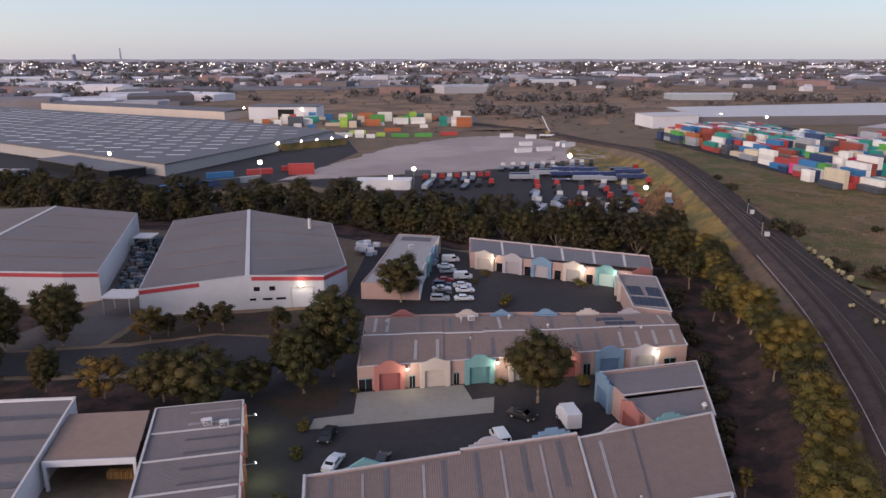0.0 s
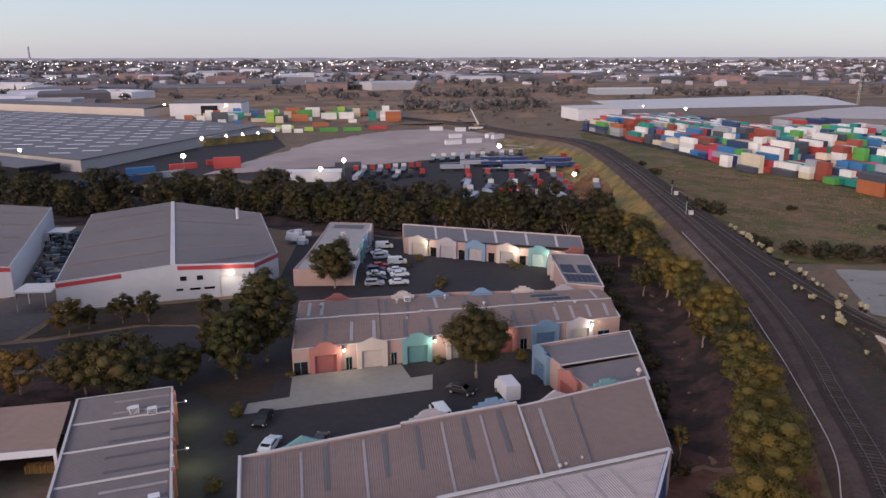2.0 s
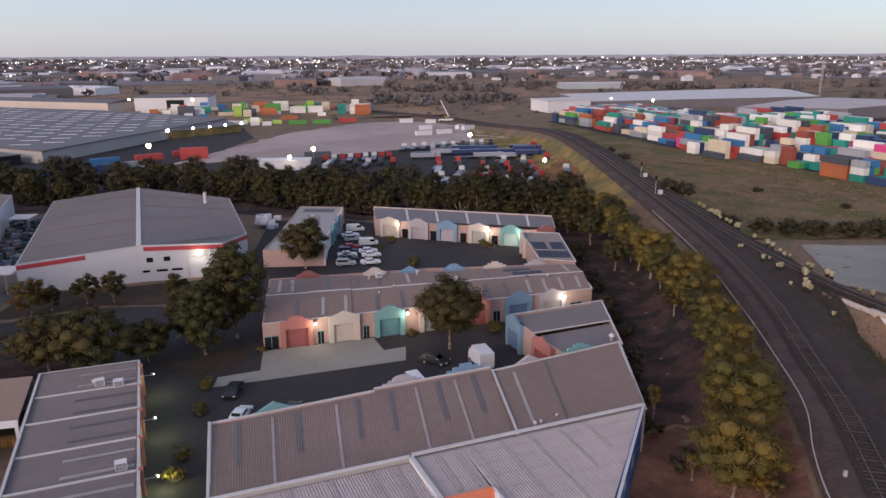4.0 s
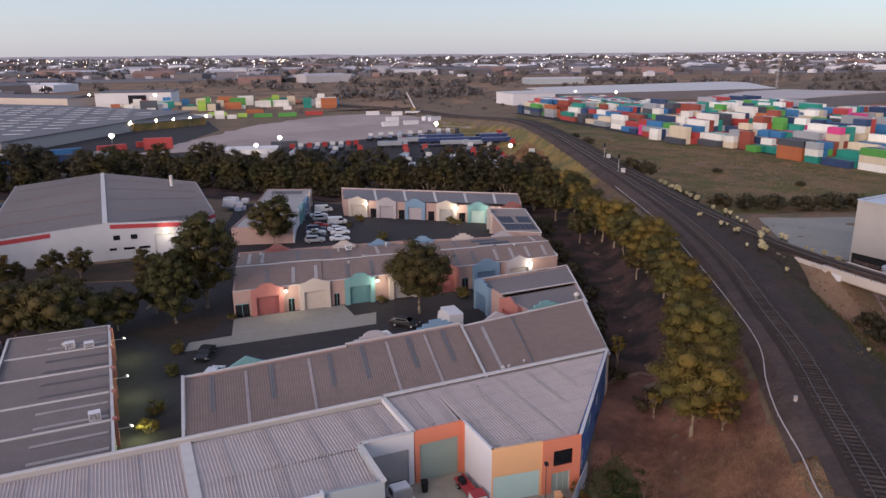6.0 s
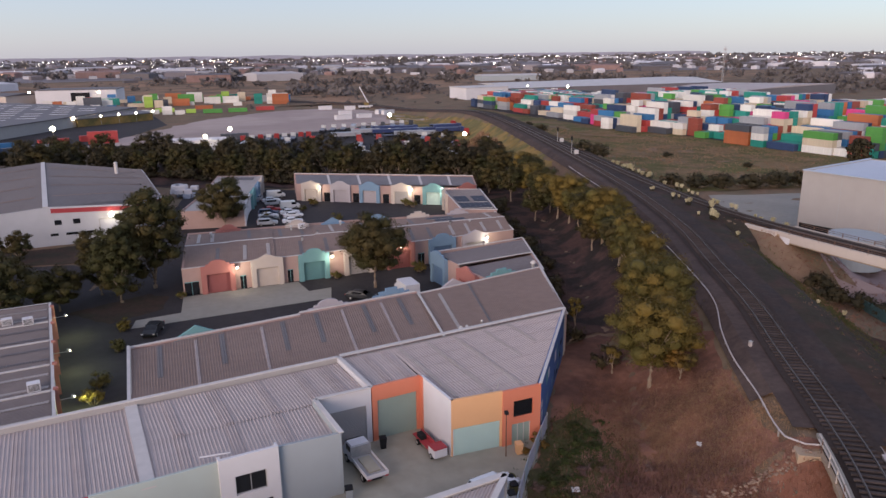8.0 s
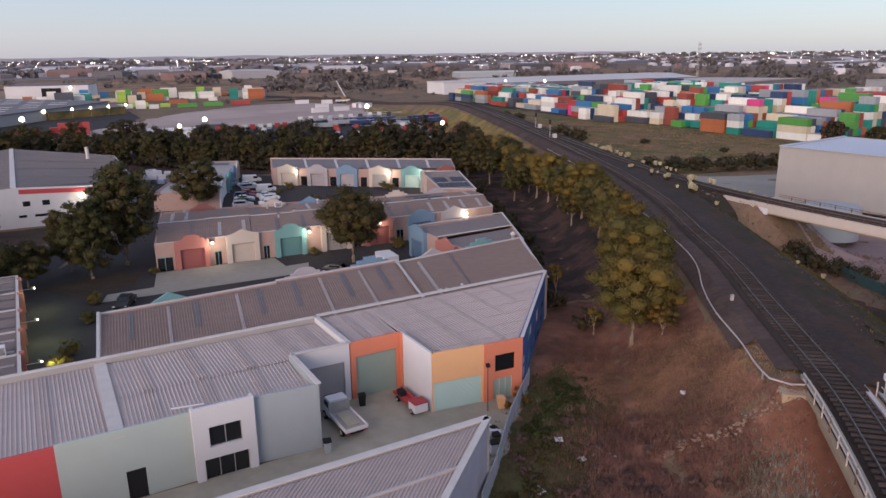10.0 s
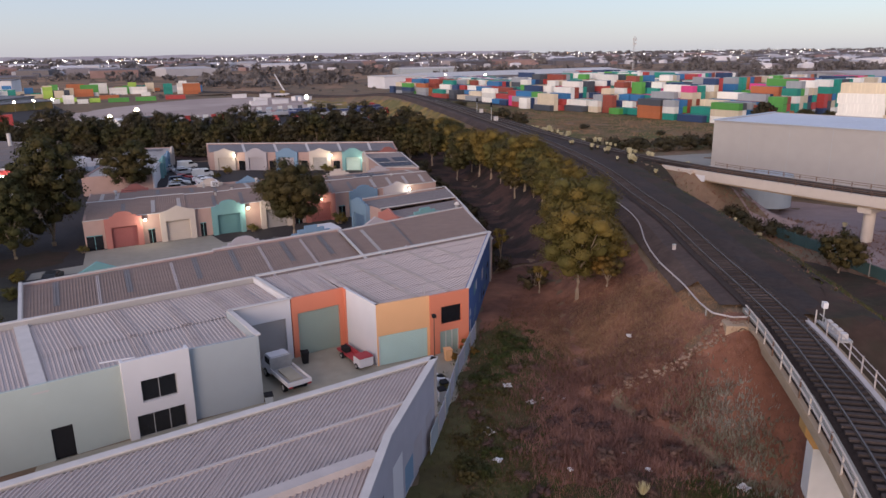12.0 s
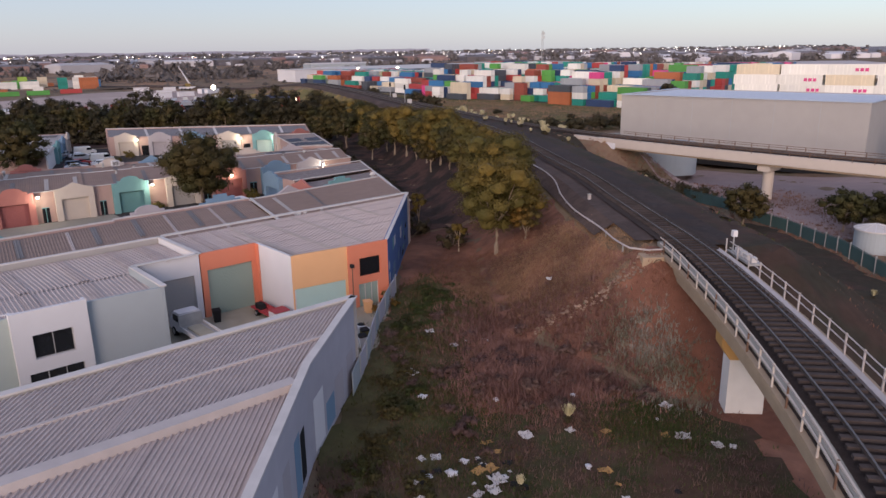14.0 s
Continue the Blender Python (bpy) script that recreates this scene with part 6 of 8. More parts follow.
# rough growth at the foot of the bank, and paddock shrubs
low = bush("bank_shrub", "dark low shrub at the foot of the bank", 2.6, 2.2, 51, "leafdark", 12, 45, 0.24, "bank shrubs")
plant(low, [(35, 75, 1.2, 0), (38, 84, 1.0, 1), (42, 97, 1.3, 2), (45, 108, 1.1, 3), (47, 121, 1.3, 4), (49, 132, 1.2, 5), (52, 152, 1.4, 1), (55, 160, 1.3, 2), (36, 66, 0.9, 4), (40, 92, 1.2, 2), (46, 115, 1.1, 5), (50, 140, 1.3, 0.5)])
pad = bush("paddock_shrub", "round dark shrub in the rough paddock", 4.0, 3.6, 52, "leafdark", 16, 50, 0.34, "paddock shrubs")
plant(pad, [(98, 196, 1.25, 0), (92, 192, 0.9, 2), (104, 178, 0.9, 1), (110, 172, 1.1, 2), (116, 168, 1.2, 3), (122, 166, 1.2, 4), (129, 164, 1.2, 5), (136, 163, 1.3, 0.5), (143, 162, 1.2, 1.5), (107, 188, 0.6, 2),
            (113, 232, 0.5, 1), (140, 224, 0.55, 3), (152, 196, 0.5, 5), (107, 262, 0.9, 4), (113, 292, 0.7, 2), (78.5, 78.5, 0.75, 0), (79.5, 74.5, 0.7, 1), (80.3, 70.5, 0.62, 4), (79.0, 81.5, 0.7, 2), (187, 168, 1.0, 2), (70, 268, 0.7, 1), (66, 262, 0.9, 2)])
screen = bush("garden_shrub", "clipped green shrub beside the unit doors", 2.0, 1.3, 53, "leaf", 10, 45, 0.16, "garden shrubs")
plant(screen, [(-21.5, 99.0, 0.9, 0), (-21.3, 97.6, 0.8, 1), (-21.0, 90.5, 0.9, 2), (-20.8, 89.2, 0.8, 3), (24.0, 113.2, 1.3, 2), (9.8, 113.2, 0.9, 3), (-14.8, 109.8, 0.8, 4), (27.4, 95.5, 0.9, 1), (10.6, 176.5, 1.2, 2),
               (33.2, 168.6, 1.3, 3), (34.6, 166.9, 1.1, 4), (14.6, 156.8, 1.3, 1), (14.2, 153.4, 1.3, 5), (7.9, 171.0, 0.9, 1), (-0.8, 164.5, 1.1, 3), (-0.9, 161.8, 1.1, 3.6), (5.2, 88.8, 0.9, 2), (-20.5, 77.5, 1.1, 1), (-20.2, 72.0, 1.2, 4)])
tall = tree("poplar", "tall narrow dark tree by the white stacks", 15, 3.4, 54, "leafdark", 44, 45, 0.5, 0.1)
plant(tall, [(166, 166, 0.95, 0.3)])
roundtree = tree("yard_tree", "rounded olive tree beside the viaduct yard", 6.5, 3.6, 55, "leafmid", 40, 160, 0.15, 0.2, group="yard trees")
plant(roundtree, [(70.5, 55.0, 0.8, 0.2), (78.5, 47.5, 0.8, 1.0), (82.5, 45.5, 0.75, 2.0), (81.0, 41.5, 0.9, 2.6), (86, 40, 0.9, 4.0), (77, 42.5, 0.5, 3), (206, 188, 1.1, 3.0), (213, 184, 1.0, 1.0), (240, 172, 1.0, 1.0)])


def pampas():
    t = thing("pampas_grass", "pale plumed pampas grass clump beside the track", "grass clump", group="pampas clumps")
    rng = np.random.default_rng(6)
    def blades(n, r, h, w, droop, mat, name, base=0.0):
        v, f = [], []
        for k in range(n):
            a, q = rng.uniform(0, 6.28), rng.uniform(0.2, 1.0)
            d = np.array((math.cos(a), math.sin(a), 0))
            side = np.array((-d[1], d[0], 0)) * w
            p0, p1, p2 = d * 0.15, d * r * q * 0.5 + (0, 0, h * 0.75), d * r * q + (0, 0, h * (1 - droop * q))
            if base:
                p0, p1 = p1 + (0, 0, h * 0.1), p2 + (0, 0, base * 0.55)
                p2 = p2 + d * 0.12 + (0, 0, base)
            i = len(v)
            v += [p0 - side, p0 + side, p1 + side, p1 - side, p2]
            f += [(i, i + 1, i + 2, i + 3), (i + 3, i + 2, i + 4)]
        ob = pydata(name, v, f, mat, t)
    blades(90, 1.1, 1.2, 0.035, 0.5, "leafdark", "blades")
    blades(64, 0.75, 1.4, 0.065, 0.1, "plume", "plumes", 1.0)
    return t


PAMPAS = [(77.6, 118, 1.0, 0), (76.6, 114.0, 1.1, 1), (78.2, 108.5, 1.2, 2), (83.6, 121.5, 1.0, 3), (84.2, 126, 1.1, 4), (85.4, 132, 1.2, 5), (87, 139, 1.0, 0.4), (88.5, 146, 1.2, 1.4), (84.8, 117, 0.9, 2.2), (85.6, 111, 1.0, 3.1),
          (86.3, 105.5, 1.0, 0.7), (87.2, 101, 1.1, 1.7), (76.4, 105.5, 1.1, 5), (75.2, 101, 1.2, 3), (73.8, 104, 0.9, 3), (77.8, 127, 1.0, 2), (89.0, 152, 1.2, 0.2), (89.4, 156, 1.2, 1.0), (90.3, 160, 1.3, 2.0), (91.0, 163.5, 1.2, 3.0),
          (92.2, 168, 1.3, 4.0), (93.2, 173, 1.2, 5.0), (94.1, 178, 1.2, 0.8), (70.5, 69.5, 0.8, 1), (63.0, 64.0, 0.7, 2), (90.5, 73.0, 0.9, 1), (23.0, 28.5, 0.85, 2), (17.4, 24.2, 0.8, 3), (71.5, 92, 0.8, 1), (95.5, 70, 0.7, 3), (57.5, 32, 0.7, 1)]
rp = random.Random(2)
PAMPAS = [(x + rp.uniform(-0.9, 0.9), y + rp.uniform(-1.6, 1.6), s * rp.uniform(0.45, 0.8), a) for x, y, s, a in PAMPAS for _ in range(2 if y > 95 else 1)]
plant(pampas(), PAMPAS)

# ---- vehicles ----
def wheel(t, x, y, r=0.33, w=0.22):
    bm = bmesh.new()
    tube(bm, (x, y - w / 2, r), (x, y + w / 2, r), r, r, 16)
    p = part("wheel", bm, "tyre", t)
    bm = bmesh.new()
    tube(bm, (x, y - w / 2 - 0.01, r), (x, y + w / 2 + 0.01, r), r * 0.6, r * 0.6, 12)
    part("rim", bm, "steel", p)


def profile(bm, pts, w, inset=0.0):
    """A side outline (x, z) made solid across the width, drawn in towards the top."""
    hi = max(z for _, z in pts)
    lo = min(z for _, z in pts)
    rows = []
    for s in (-1, 1):
        rows.append([bm.verts.new((x, s * (w / 2 - inset * max(0, (z - lo) / (hi - lo) - 0.45)), z)) for x, z in pts])
    bm.faces.new(rows[0])
    bm.faces.new(rows[1][::-1])
    n = len(pts)
    for i in range(n):
        bm.faces.new((rows[0][i], rows[1][i], rows[1][(i + 1) % n], rows[0][(i + 1) % n]))
    return bm


def car(label, colour, kind="sedan", group="parked cars"):
    """A parked car along x, its nose at +x, its wheels on z = 0."""
    names = {"sedan": "car", "van": "van", "wagon": "car"}
    t = thing(names[kind], label, names[kind], group=group)
    if kind == "van":
        L, w, hg = 4.9, 1.9, 2.0
        body = [(-2.4, 0.35), (2.35, 0.35), (2.45, 0.95), (1.75, 1.15), (1.15, 1.95), (-2.3, 2.0), (-2.45, 1.2)]
        glass = [("windscreen", [(1.72, 1.2), (1.22, 1.86)])]
        side = [(0.3, 1.5, 1.2, 1.75)]
    elif kind == "wagon":
        L, w, hg = 4.6, 1.85, 1.65
        body = [(-2.25, 0.35), (2.25, 0.35), (2.3, 0.8), (1.2, 1.0), (0.55, 1.58), (-1.95, 1.62), (-2.3, 1.0)]
        side = [(-1.9, 0.5, 1.05, 1.5)]
    else:
        L, w, hg = 4.6, 1.8, 1.45
        body = [(-2.25, 0.35), (2.25, 0.35), (2.3, 0.75), (1.1, 0.92), (0.45, 1.4), (-1.1, 1.42), (-1.75, 0.98), (-2.3, 0.92)]
        side = [(-1.2, 0.5, 0.98, 1.32)]
    bm = profile(bmesh.new(), body, w, 0.32 if kind != "van" else 0.12)
    bmesh.ops.bevel(bm, geom=bm.edges[:], offset=0.06, segments=2, affect="EDGES")
    part("body", bm, paint(colour), t, smooth=False)
    # glass laid just proud of the body
    def pane(name, a, b, wd):
        (x0, z0), (x1, z1) = a, b
        nx, nz = (z1 - z0), -(x1 - x0)
        k = 0.03 / math.hypot(nx, nz) * (1 if nx * (1 if x0 > 0 else -1) > 0 else -1)
        bm = bmesh.new()
        vs = [bm.verts.new(p) for p in ((x0 + nx * k, -wd, z0 + nz * k), (x0 + nx * k, wd, z0 + nz * k), (x1 + nx * k, wd * 0.9, z1 + nz * k), (x1 + nx * k, -wd * 0.9, z1 + nz * k))]
        bm.faces.new(vs)
        bmesh.ops.solidify(bm, geom=bm.faces[:], thickness=0.02)
        part(name, bm, "glass", t)
    front = [p for p in zip(body, body[1:]) if p[0][0] > p[1][0] and p[1][1] - p[0][1] > 0.35][0]
    rear = [p for p in zip(body, body[1:] + body[:1]) if p[0][0] < 0 and p[0][1] - p[1][1] > 0.35 and p[0][1] > 1.2][0]
    cut = lambda a, b, f: (a[0] + (b[0] - a[0]) * f, a[1] + (b[1] - a[1]) * f)
    pane("windscreen", cut(*front, 0.1), cut(*front, 0.9), w * 0.38)
    pane("rear_window", cut(*rear, 0.1), cut(*rear, 0.7), w * 0.36)
    for s in (-1, 1):
        for x0, x1, z0, z1 in side:
            y = s * (w / 2 - (0.10 if kind != "van" else 0.03))
            part("side_window", boxes((x0, x1, min(y, y + s * 0.03), max(y, y + s * 0.03), z0, z1)), "glass", t)
        part("headlight", boxes((2.2, 2.31, s * 0.75 - 0.15, s * 0.75 + 0.15, 0.62, 0.76)), "cap", t)
        part("tail_light", boxes((-2.33, -2.22, s * 0.75 - 0.12, s * 0.75 + 0.12, 0.75, 0.9)), "redband", t)
        for x in (-1.4, 1.4):
            wheel(t, x, s * (w / 2 - 0.1))
    return t


def put(t, x, y, turn, s=1.0, lift=0.1, copy=False):
    m = Matrix.Translation((x, y, ground_z(x, y) + lift)) @ Matrix.Rotation(radians(turn), 4, "Z") @ Matrix.Diagonal((s, s, s, 1))
    if copy:
        c = copy_thing(t, Matrix())
        c.matrix_basis = m
        return c
    t.matrix_basis = m
    return t


black = car("black parked car on the asphalt", (0.015, 0.016, 0.02))
put(black, -17.2, 95.4, 260)
put(black, 12.4, 101.6, 330, copy=True)
put(black, -8.6, 87.6, 80, copy=True)
put(black, -0.3, 160.8, 5, copy=True)
white = car("white parked car on the asphalt", (0.62, 0.63, 0.65))
put(white, -15.2, 87.4, 75)
for x, y, a in ((4.8, 157.4, 5), (5.2, 163.4, 6), (4.6, 167.0, 4), (-0.4, 164.4, 8), (0.6, 183.4, 10)):
    put(white, x, y, a, copy=True)
silver = car("silver parked car on the asphalt", (0.30, 0.32, 0.35), "wagon")
put(silver, 1.2, 179.3, 8)
put(silver, -0.8, 157.2, 2, copy=True)
put(silver, -2.6, 187.0, 80, copy=True)
redc = car("red parked car in the back court", (0.35, 0.03, 0.03))
put(redc, 0.4, 171.2, 10)
navy = car("dark blue parked car in the back court", (0.03, 0.05, 0.10), "wagon")
put(navy, -0.4, 167.6, 5)
van = car("white parked van on the asphalt", (0.66, 0.66, 0.64), "van", "parked vans")
put(van, 8.4, 94.2, 105)
put(van, 2.0, 189.5, 5, copy=True)
put(van, 5.0, 174.0, 5, copy=True)
suv = car("white parked wagon in the unit yard", (0.68, 0.69, 0.70), "wagon", "yard vehicles")
put(suv, 15.4, 45.2, 18, 0.95)


def box_truck():
    t = thing("box_truck", "white box truck parked in the court", "truck")
    bm = boxes((-2.6, 1.3, -1.15, 1.15, 0.95, 3.3))
    bmesh.ops.bevel(bm, geom=bm.edges[:], offset=0.05, segments=1)
    part("cargo_box", bm, "white", t)
    bm = profile(bmesh.new(), [(1.4, 0.5), (3.0, 0.5), (3.05, 1.3), (2.7, 2.2), (1.4, 2.25)], 2.0, 0.1)
    bmesh.ops.bevel(bm, geom=bm.edges[:], offset=0.06, segments=1)
    part("cab", bm, "white", t)
    part("windscreen", boxes((2.85, 3.0, -0.85, 0.85, 1.4, 2.0)), "glass", t)
    part("chassis", boxes((-2.5, 2.6, -0.5, 0.5, 0.5, 0.95)), "dark", t)
    for x in (-1.7, 2.2):
        for y in (-0.95, 0.95):
            wheel(t, x, y, 0.42, 0.28)
    return t


put(box_truck(), 19.2, 99.0, 100)


def ute():
    t = thing("flatbed_ute", "white flatbed ute parked in the concrete yard", "truck")
    part("chassis", boxes((-2.6, 2.4, -0.45, 0.45, 0.45, 0.75)), "dark", t)
    bm = boxes((-2.8, 0.75, -0.95, 0.95, 0.8, 0.92))
    tray = part("tray", bm, "greydoor", t, "grey alloy tray floor")
    part("tray_side", boxes((-2.8, 0.75, -1.0, -0.95, 0.8, 1.15), (-2.8, 0.75, 0.95, 1.0, 0.8, 1.15), (-2.86, -2.8, -1.0, 1.0, 0.8, 1.15)), "white", tray)
    part("headboard", boxes((0.75, 0.82, -0.95, 0.95, 0.8, 1.9), ), "steel", tray)
    part("load", boxes((-2.2, 0.3, -0.55, 0.5, 0.92, 1.05)), "yardconc", tray, "flat sheet load")
    bm = profile(bmesh.new(), [(0.85, 0.5), (2.75, 0.5), (2.8, 1.1), (2.5, 1.35), (2.05, 2.0), (0.9, 2.02)], 1.85, 0.2)
    bmesh.ops.bevel(bm, geom=bm.edges[:], offset=0.07, segments=2)
    part("cab", bm, "white", t)
    part("windscreen", boxes((2.25, 2.42, -0.75, 0.75, 1.42, 1.85)), "glass", t)
    part("rear_window", boxes((0.86, 0.885, -0.6, 0.6, 1.35, 1.8)), "glass", t)
    for s in (-1, 1):
        part("side_window", boxes((1.1, 2.0, s * 0.88 - 0.02, s * 0.88 + 0.02, 1.3, 1.8)), "glass", t)
        part("tail_light", boxes((-2.9, -2.86, s * 0.8 - 0.15, s * 0.8 + 0.15, 0.7, 0.82)), "redband", t)
        for x in (-1.7, 1.9):
            wheel(t, x, s * 0.85, 0.38, 0.25)
    return t


put(ute(), 5.75, 51.5, 105, 1.0, 0.06)


def red_trailer():
    t = thing("red_trailer", "low red and white trailer beside the white wall", "trailer")
    part("deck", boxes((-3.2, 0.8, -0.6, 0.6, 0.45, 0.62)), "redband", t)
    bm = boxes((0.8, 2.2, -0.75, 0.75, 0.35, 1.25))
    bmesh.ops.bevel(bm, geom=bm.edges[:], offset=0.06, segments=2)
    p = part("box", bm, "white", t, "white box with red lid")
    part("lid", boxes((0.78, 2.22, -0.77, 0.77, 1.26, 1.36)), "redband", p, "red lid")
    part("mast", boxes((-3.0, 0.6, 0.25, 0.45, 0.62, 1.0)), "redband", t)
    part("hose_reel", boxes((-2.4, -1.4, -0.5, 0.1, 0.62, 1.15)), "dark", t)
    for x in (-1.8, 1.4):
        for s in (-1, 1):
            wheel(t, x, s * 0.7, 0.3, 0.2)
    return t


put(red_trailer(), 12.05, 52.9, 284, 0.86, 0.06)


def yard_clutter():
    g = 1.95
    def bin_(x, y, mat, label):
        t = thing("wheelie_bin", label, "bin", (x, y, g), "yard bins")
        bm = boxes((x - 0.3, x + 0.3, y - 0.35, y + 0.35, g, g + 0.95))
        for v in bm.verts:
            if v.co.z < g + 0.1:
                v.co.x, v.co.y = x + (v.co.x - x) * 0.8, y + (v.co.y - y) * 0.8
        part("body", bm, mat, t)
        part("lid", boxes((x - 0.33, x + 0.33, y - 0.38, y + 0.38, g + 0.95, g + 1.05)), "dark" if mat != "peach" else "peach", t)
    bin_(7.9, 54.6, "dark", "dark wheelie bin against the orange wall")
    bin_(3.9, 47.6, "greywall", "grey bin at the corner of the yard")
    bin_(19.6, 50.4, "peach", "orange bin on the office step")
    bin_(17.0, 44.6, "yellowgrass", "yellow bin beside the fence")
    bin_(16.4, 43.5, "white", "white drum beside the fence")
    t = thing("dumped_bags", "white and yellow bags heaped by the fence", "bags", (17.5, 45.8, g))
    rb = random.Random(9)
    for k in range(9):
        bm = bmesh.new()
        bmesh.ops.create_icosphere(bm, subdivisions=2, radius=rb.uniform(0.25, 0.45), matrix=Matrix.Translation((17.5 + rb.uniform(-0.4, 0.4), 45.8 + rb.uniform(-1.0, 1.0), g + 0.2 + 0.2 * (k % 3))))
        for v in bm.verts:
            v.co += Vector((noise.noise(v.co * 4), noise.noise(v.co * 4 + Vector((5, 5, 5))), noise.noise(v.co * 4 + Vector((9, 1, 3))))) * 0.12
        part("bag", bm, ("white", "yellowgrass", "dark")[k % 3], t, smooth=True)
    for x, y, hh in ((21.6, 51.3, 1.8), (20.2, 50.2, 1.1), (22.2, 50.6, 1.2)):
        plant(bush("pot_plant", "yellow-green pot plant by the office door", hh, 0.5, int(x * 10), "leafwarm", 7, 30, 0.12, "pot plants"), [(x, y, 1.0, 0)])
    t = thing("lamp_post", "thin post with a small lamp head in the yard", "lamp post", (18.3, 50.2, g))
    bm = bmesh.new()
    tube(bm, (18.3, 50.2, g), (18.3, 50.2, g + 4.3), 0.06, 0.04, 8)
    part("post", bm, "rust", t)
    part("head", boxes((18.15, 18.45, 50.0, 50.4, g + 4.2, g + 4.45)), "dark", t)


yard_clutter()


# boundary fence of the lot
def lot_fence():
    t = thing("sheet_fence", "stained sheet fence with painted scrawls along the lot", "fence", (17, 42, 1.9))
    pts = [(23.6, 53.6), (19.2, 47.0), (15.6, 40.6), (13.0, 36.4)]
    for i in range(3):
        P, Q = Vector(pts[i]), Vector(pts[i + 1])
        n = max(1, round((Q - P).length / 2.4))
        for k in range(n):
            a, b = P.lerp(Q, k / n), P.lerp(Q, (k + 1) / n - 0.01)
            wall("sheet", b, a, 1.5, 3.6 + 0.05 * (k % 2), ("lavwall", "greywall")[(i + k) % 2], t, thick=0.06)
            part("post", boxes((a.x - 0.05, a.x + 0.05, a.y - 0.05, a.y + 0.05, 1.4, 3.8)), "steel", t)
    # pale scrawl panels on the shed wall
    for P, Q, za in (((8.4, 30.3), (14.3, 39.0), 2.0), ((3.3, 20.6), (8.4, 30.3), 2.0)):
        L, m = wall_frame(P, Q)
        rb = random.Random(int(L * 10))
        s = 0.6
        while s < L - 1.5:
            wd = rb.uniform(0.8, 2.0)
            part("painted_patch", boxes((s, s + wd, -0.014, -0.006, za + rb.uniform(0, 0.6), za + rb.uniform(1.6, 3.8)), m=m), ("white", "lilac", "blue", "white", "dark")[rb.randrange(5)], t, "blotch of spray paint")
            s += wd + rb.uniform(0.1, 1.2)


lot_fence()


def rubbish():
    protos = []
    for k, (nm, mat, lab) in enumerate((("rubbish_bag", "white", "torn white plastic bag dumped in the weeds"), ("rubbish_sheet", "cap", "crumpled pale sheet dumped in the weeds"),
                                       ("rubbish_board", "orangeconc", "broken brown board dumped in the weeds"), ("rubbish_clump", "dark", "dark heap of dumped rags"))):
        rb = random.Random(60 + k)
        bm = bmesh.new()
        if k in (0, 3):
            bmesh.ops.create_icosphere(bm, subdivisions=3, radius=0.5)
            for v in bm.verts:
                v.co += Vector((noise.noise(v.co * 3), noise.noise(v.co * 3 + Vector((4, 0, 0))), 0)) * 0.35
                v.co.z = max(-0.05, v.co.z * 0.5 + 0.12 * noise.noise(v.co * 5))
        else:
            bmesh.ops.create_grid(bm, x_segments=8, y_segments=6, size=0.6)
            for v in bm.verts:
                v.co.z = 0.15 + 0.18 * noise.noise(v.co * (2.5 if k == 1 else 0.8) + Vector((k, 0, 0)))
                v.co.x += 0.2 * noise.noise(v.co * 3 + Vector((0, 7, 0)))
            bmesh.ops.solidify(bm, geom=bm.faces[:], thickness=0.03)
        protos.append(tagged(part(nm, bm, mat, smooth=k in (0, 3)), lab, "rubbish", "dumped rubbish"))
    rb = random.Random(77)
    spots = [(25.1, 29.4, 0), (33.4, 43.5, 1), (24.0, 25.0, 2), (26.8, 23.2, 2), (27.6, 22.6, 1), (28.6, 21.0, 1), (29.2, 20.5, 1)]
    for _ in range(64):
        u, v = rb.random(), rb.random()
        y = 14 + 14 * v ** 0.8
        x0 = 4.0 + (y - 14) * 0.62
        spots.append((x0 + 1.0 + u * (23 - x0) * (1.0 if y < 23 else 0.5), y, rb.choice((0, 1, 1, 1, 3, 3, 2))))
    for _ in range(14):
        spots.append((rb.uniform(16, 31), rb.uniform(24, 44), rb.choice((1, 1, 0))))
    used = set()
    for x, y, k in spots:
        s = rb.uniform(0.2, 0.62)
        m = Matrix.Translation((x, y, ground_z(x, y) + 0.14)) @ Matrix.Rotation(rb.uniform(0, 6.28), 4, "Z") @ Matrix.Diagonal((s * rb.uniform(0.7, 1.4), s, s, 1))
        if k not in used:
            used.add(k)
            protos[k].matrix_basis = m
        else:
            c = copy_thing(protos[k], Matrix())
            c.matrix_basis = m


rubbish()


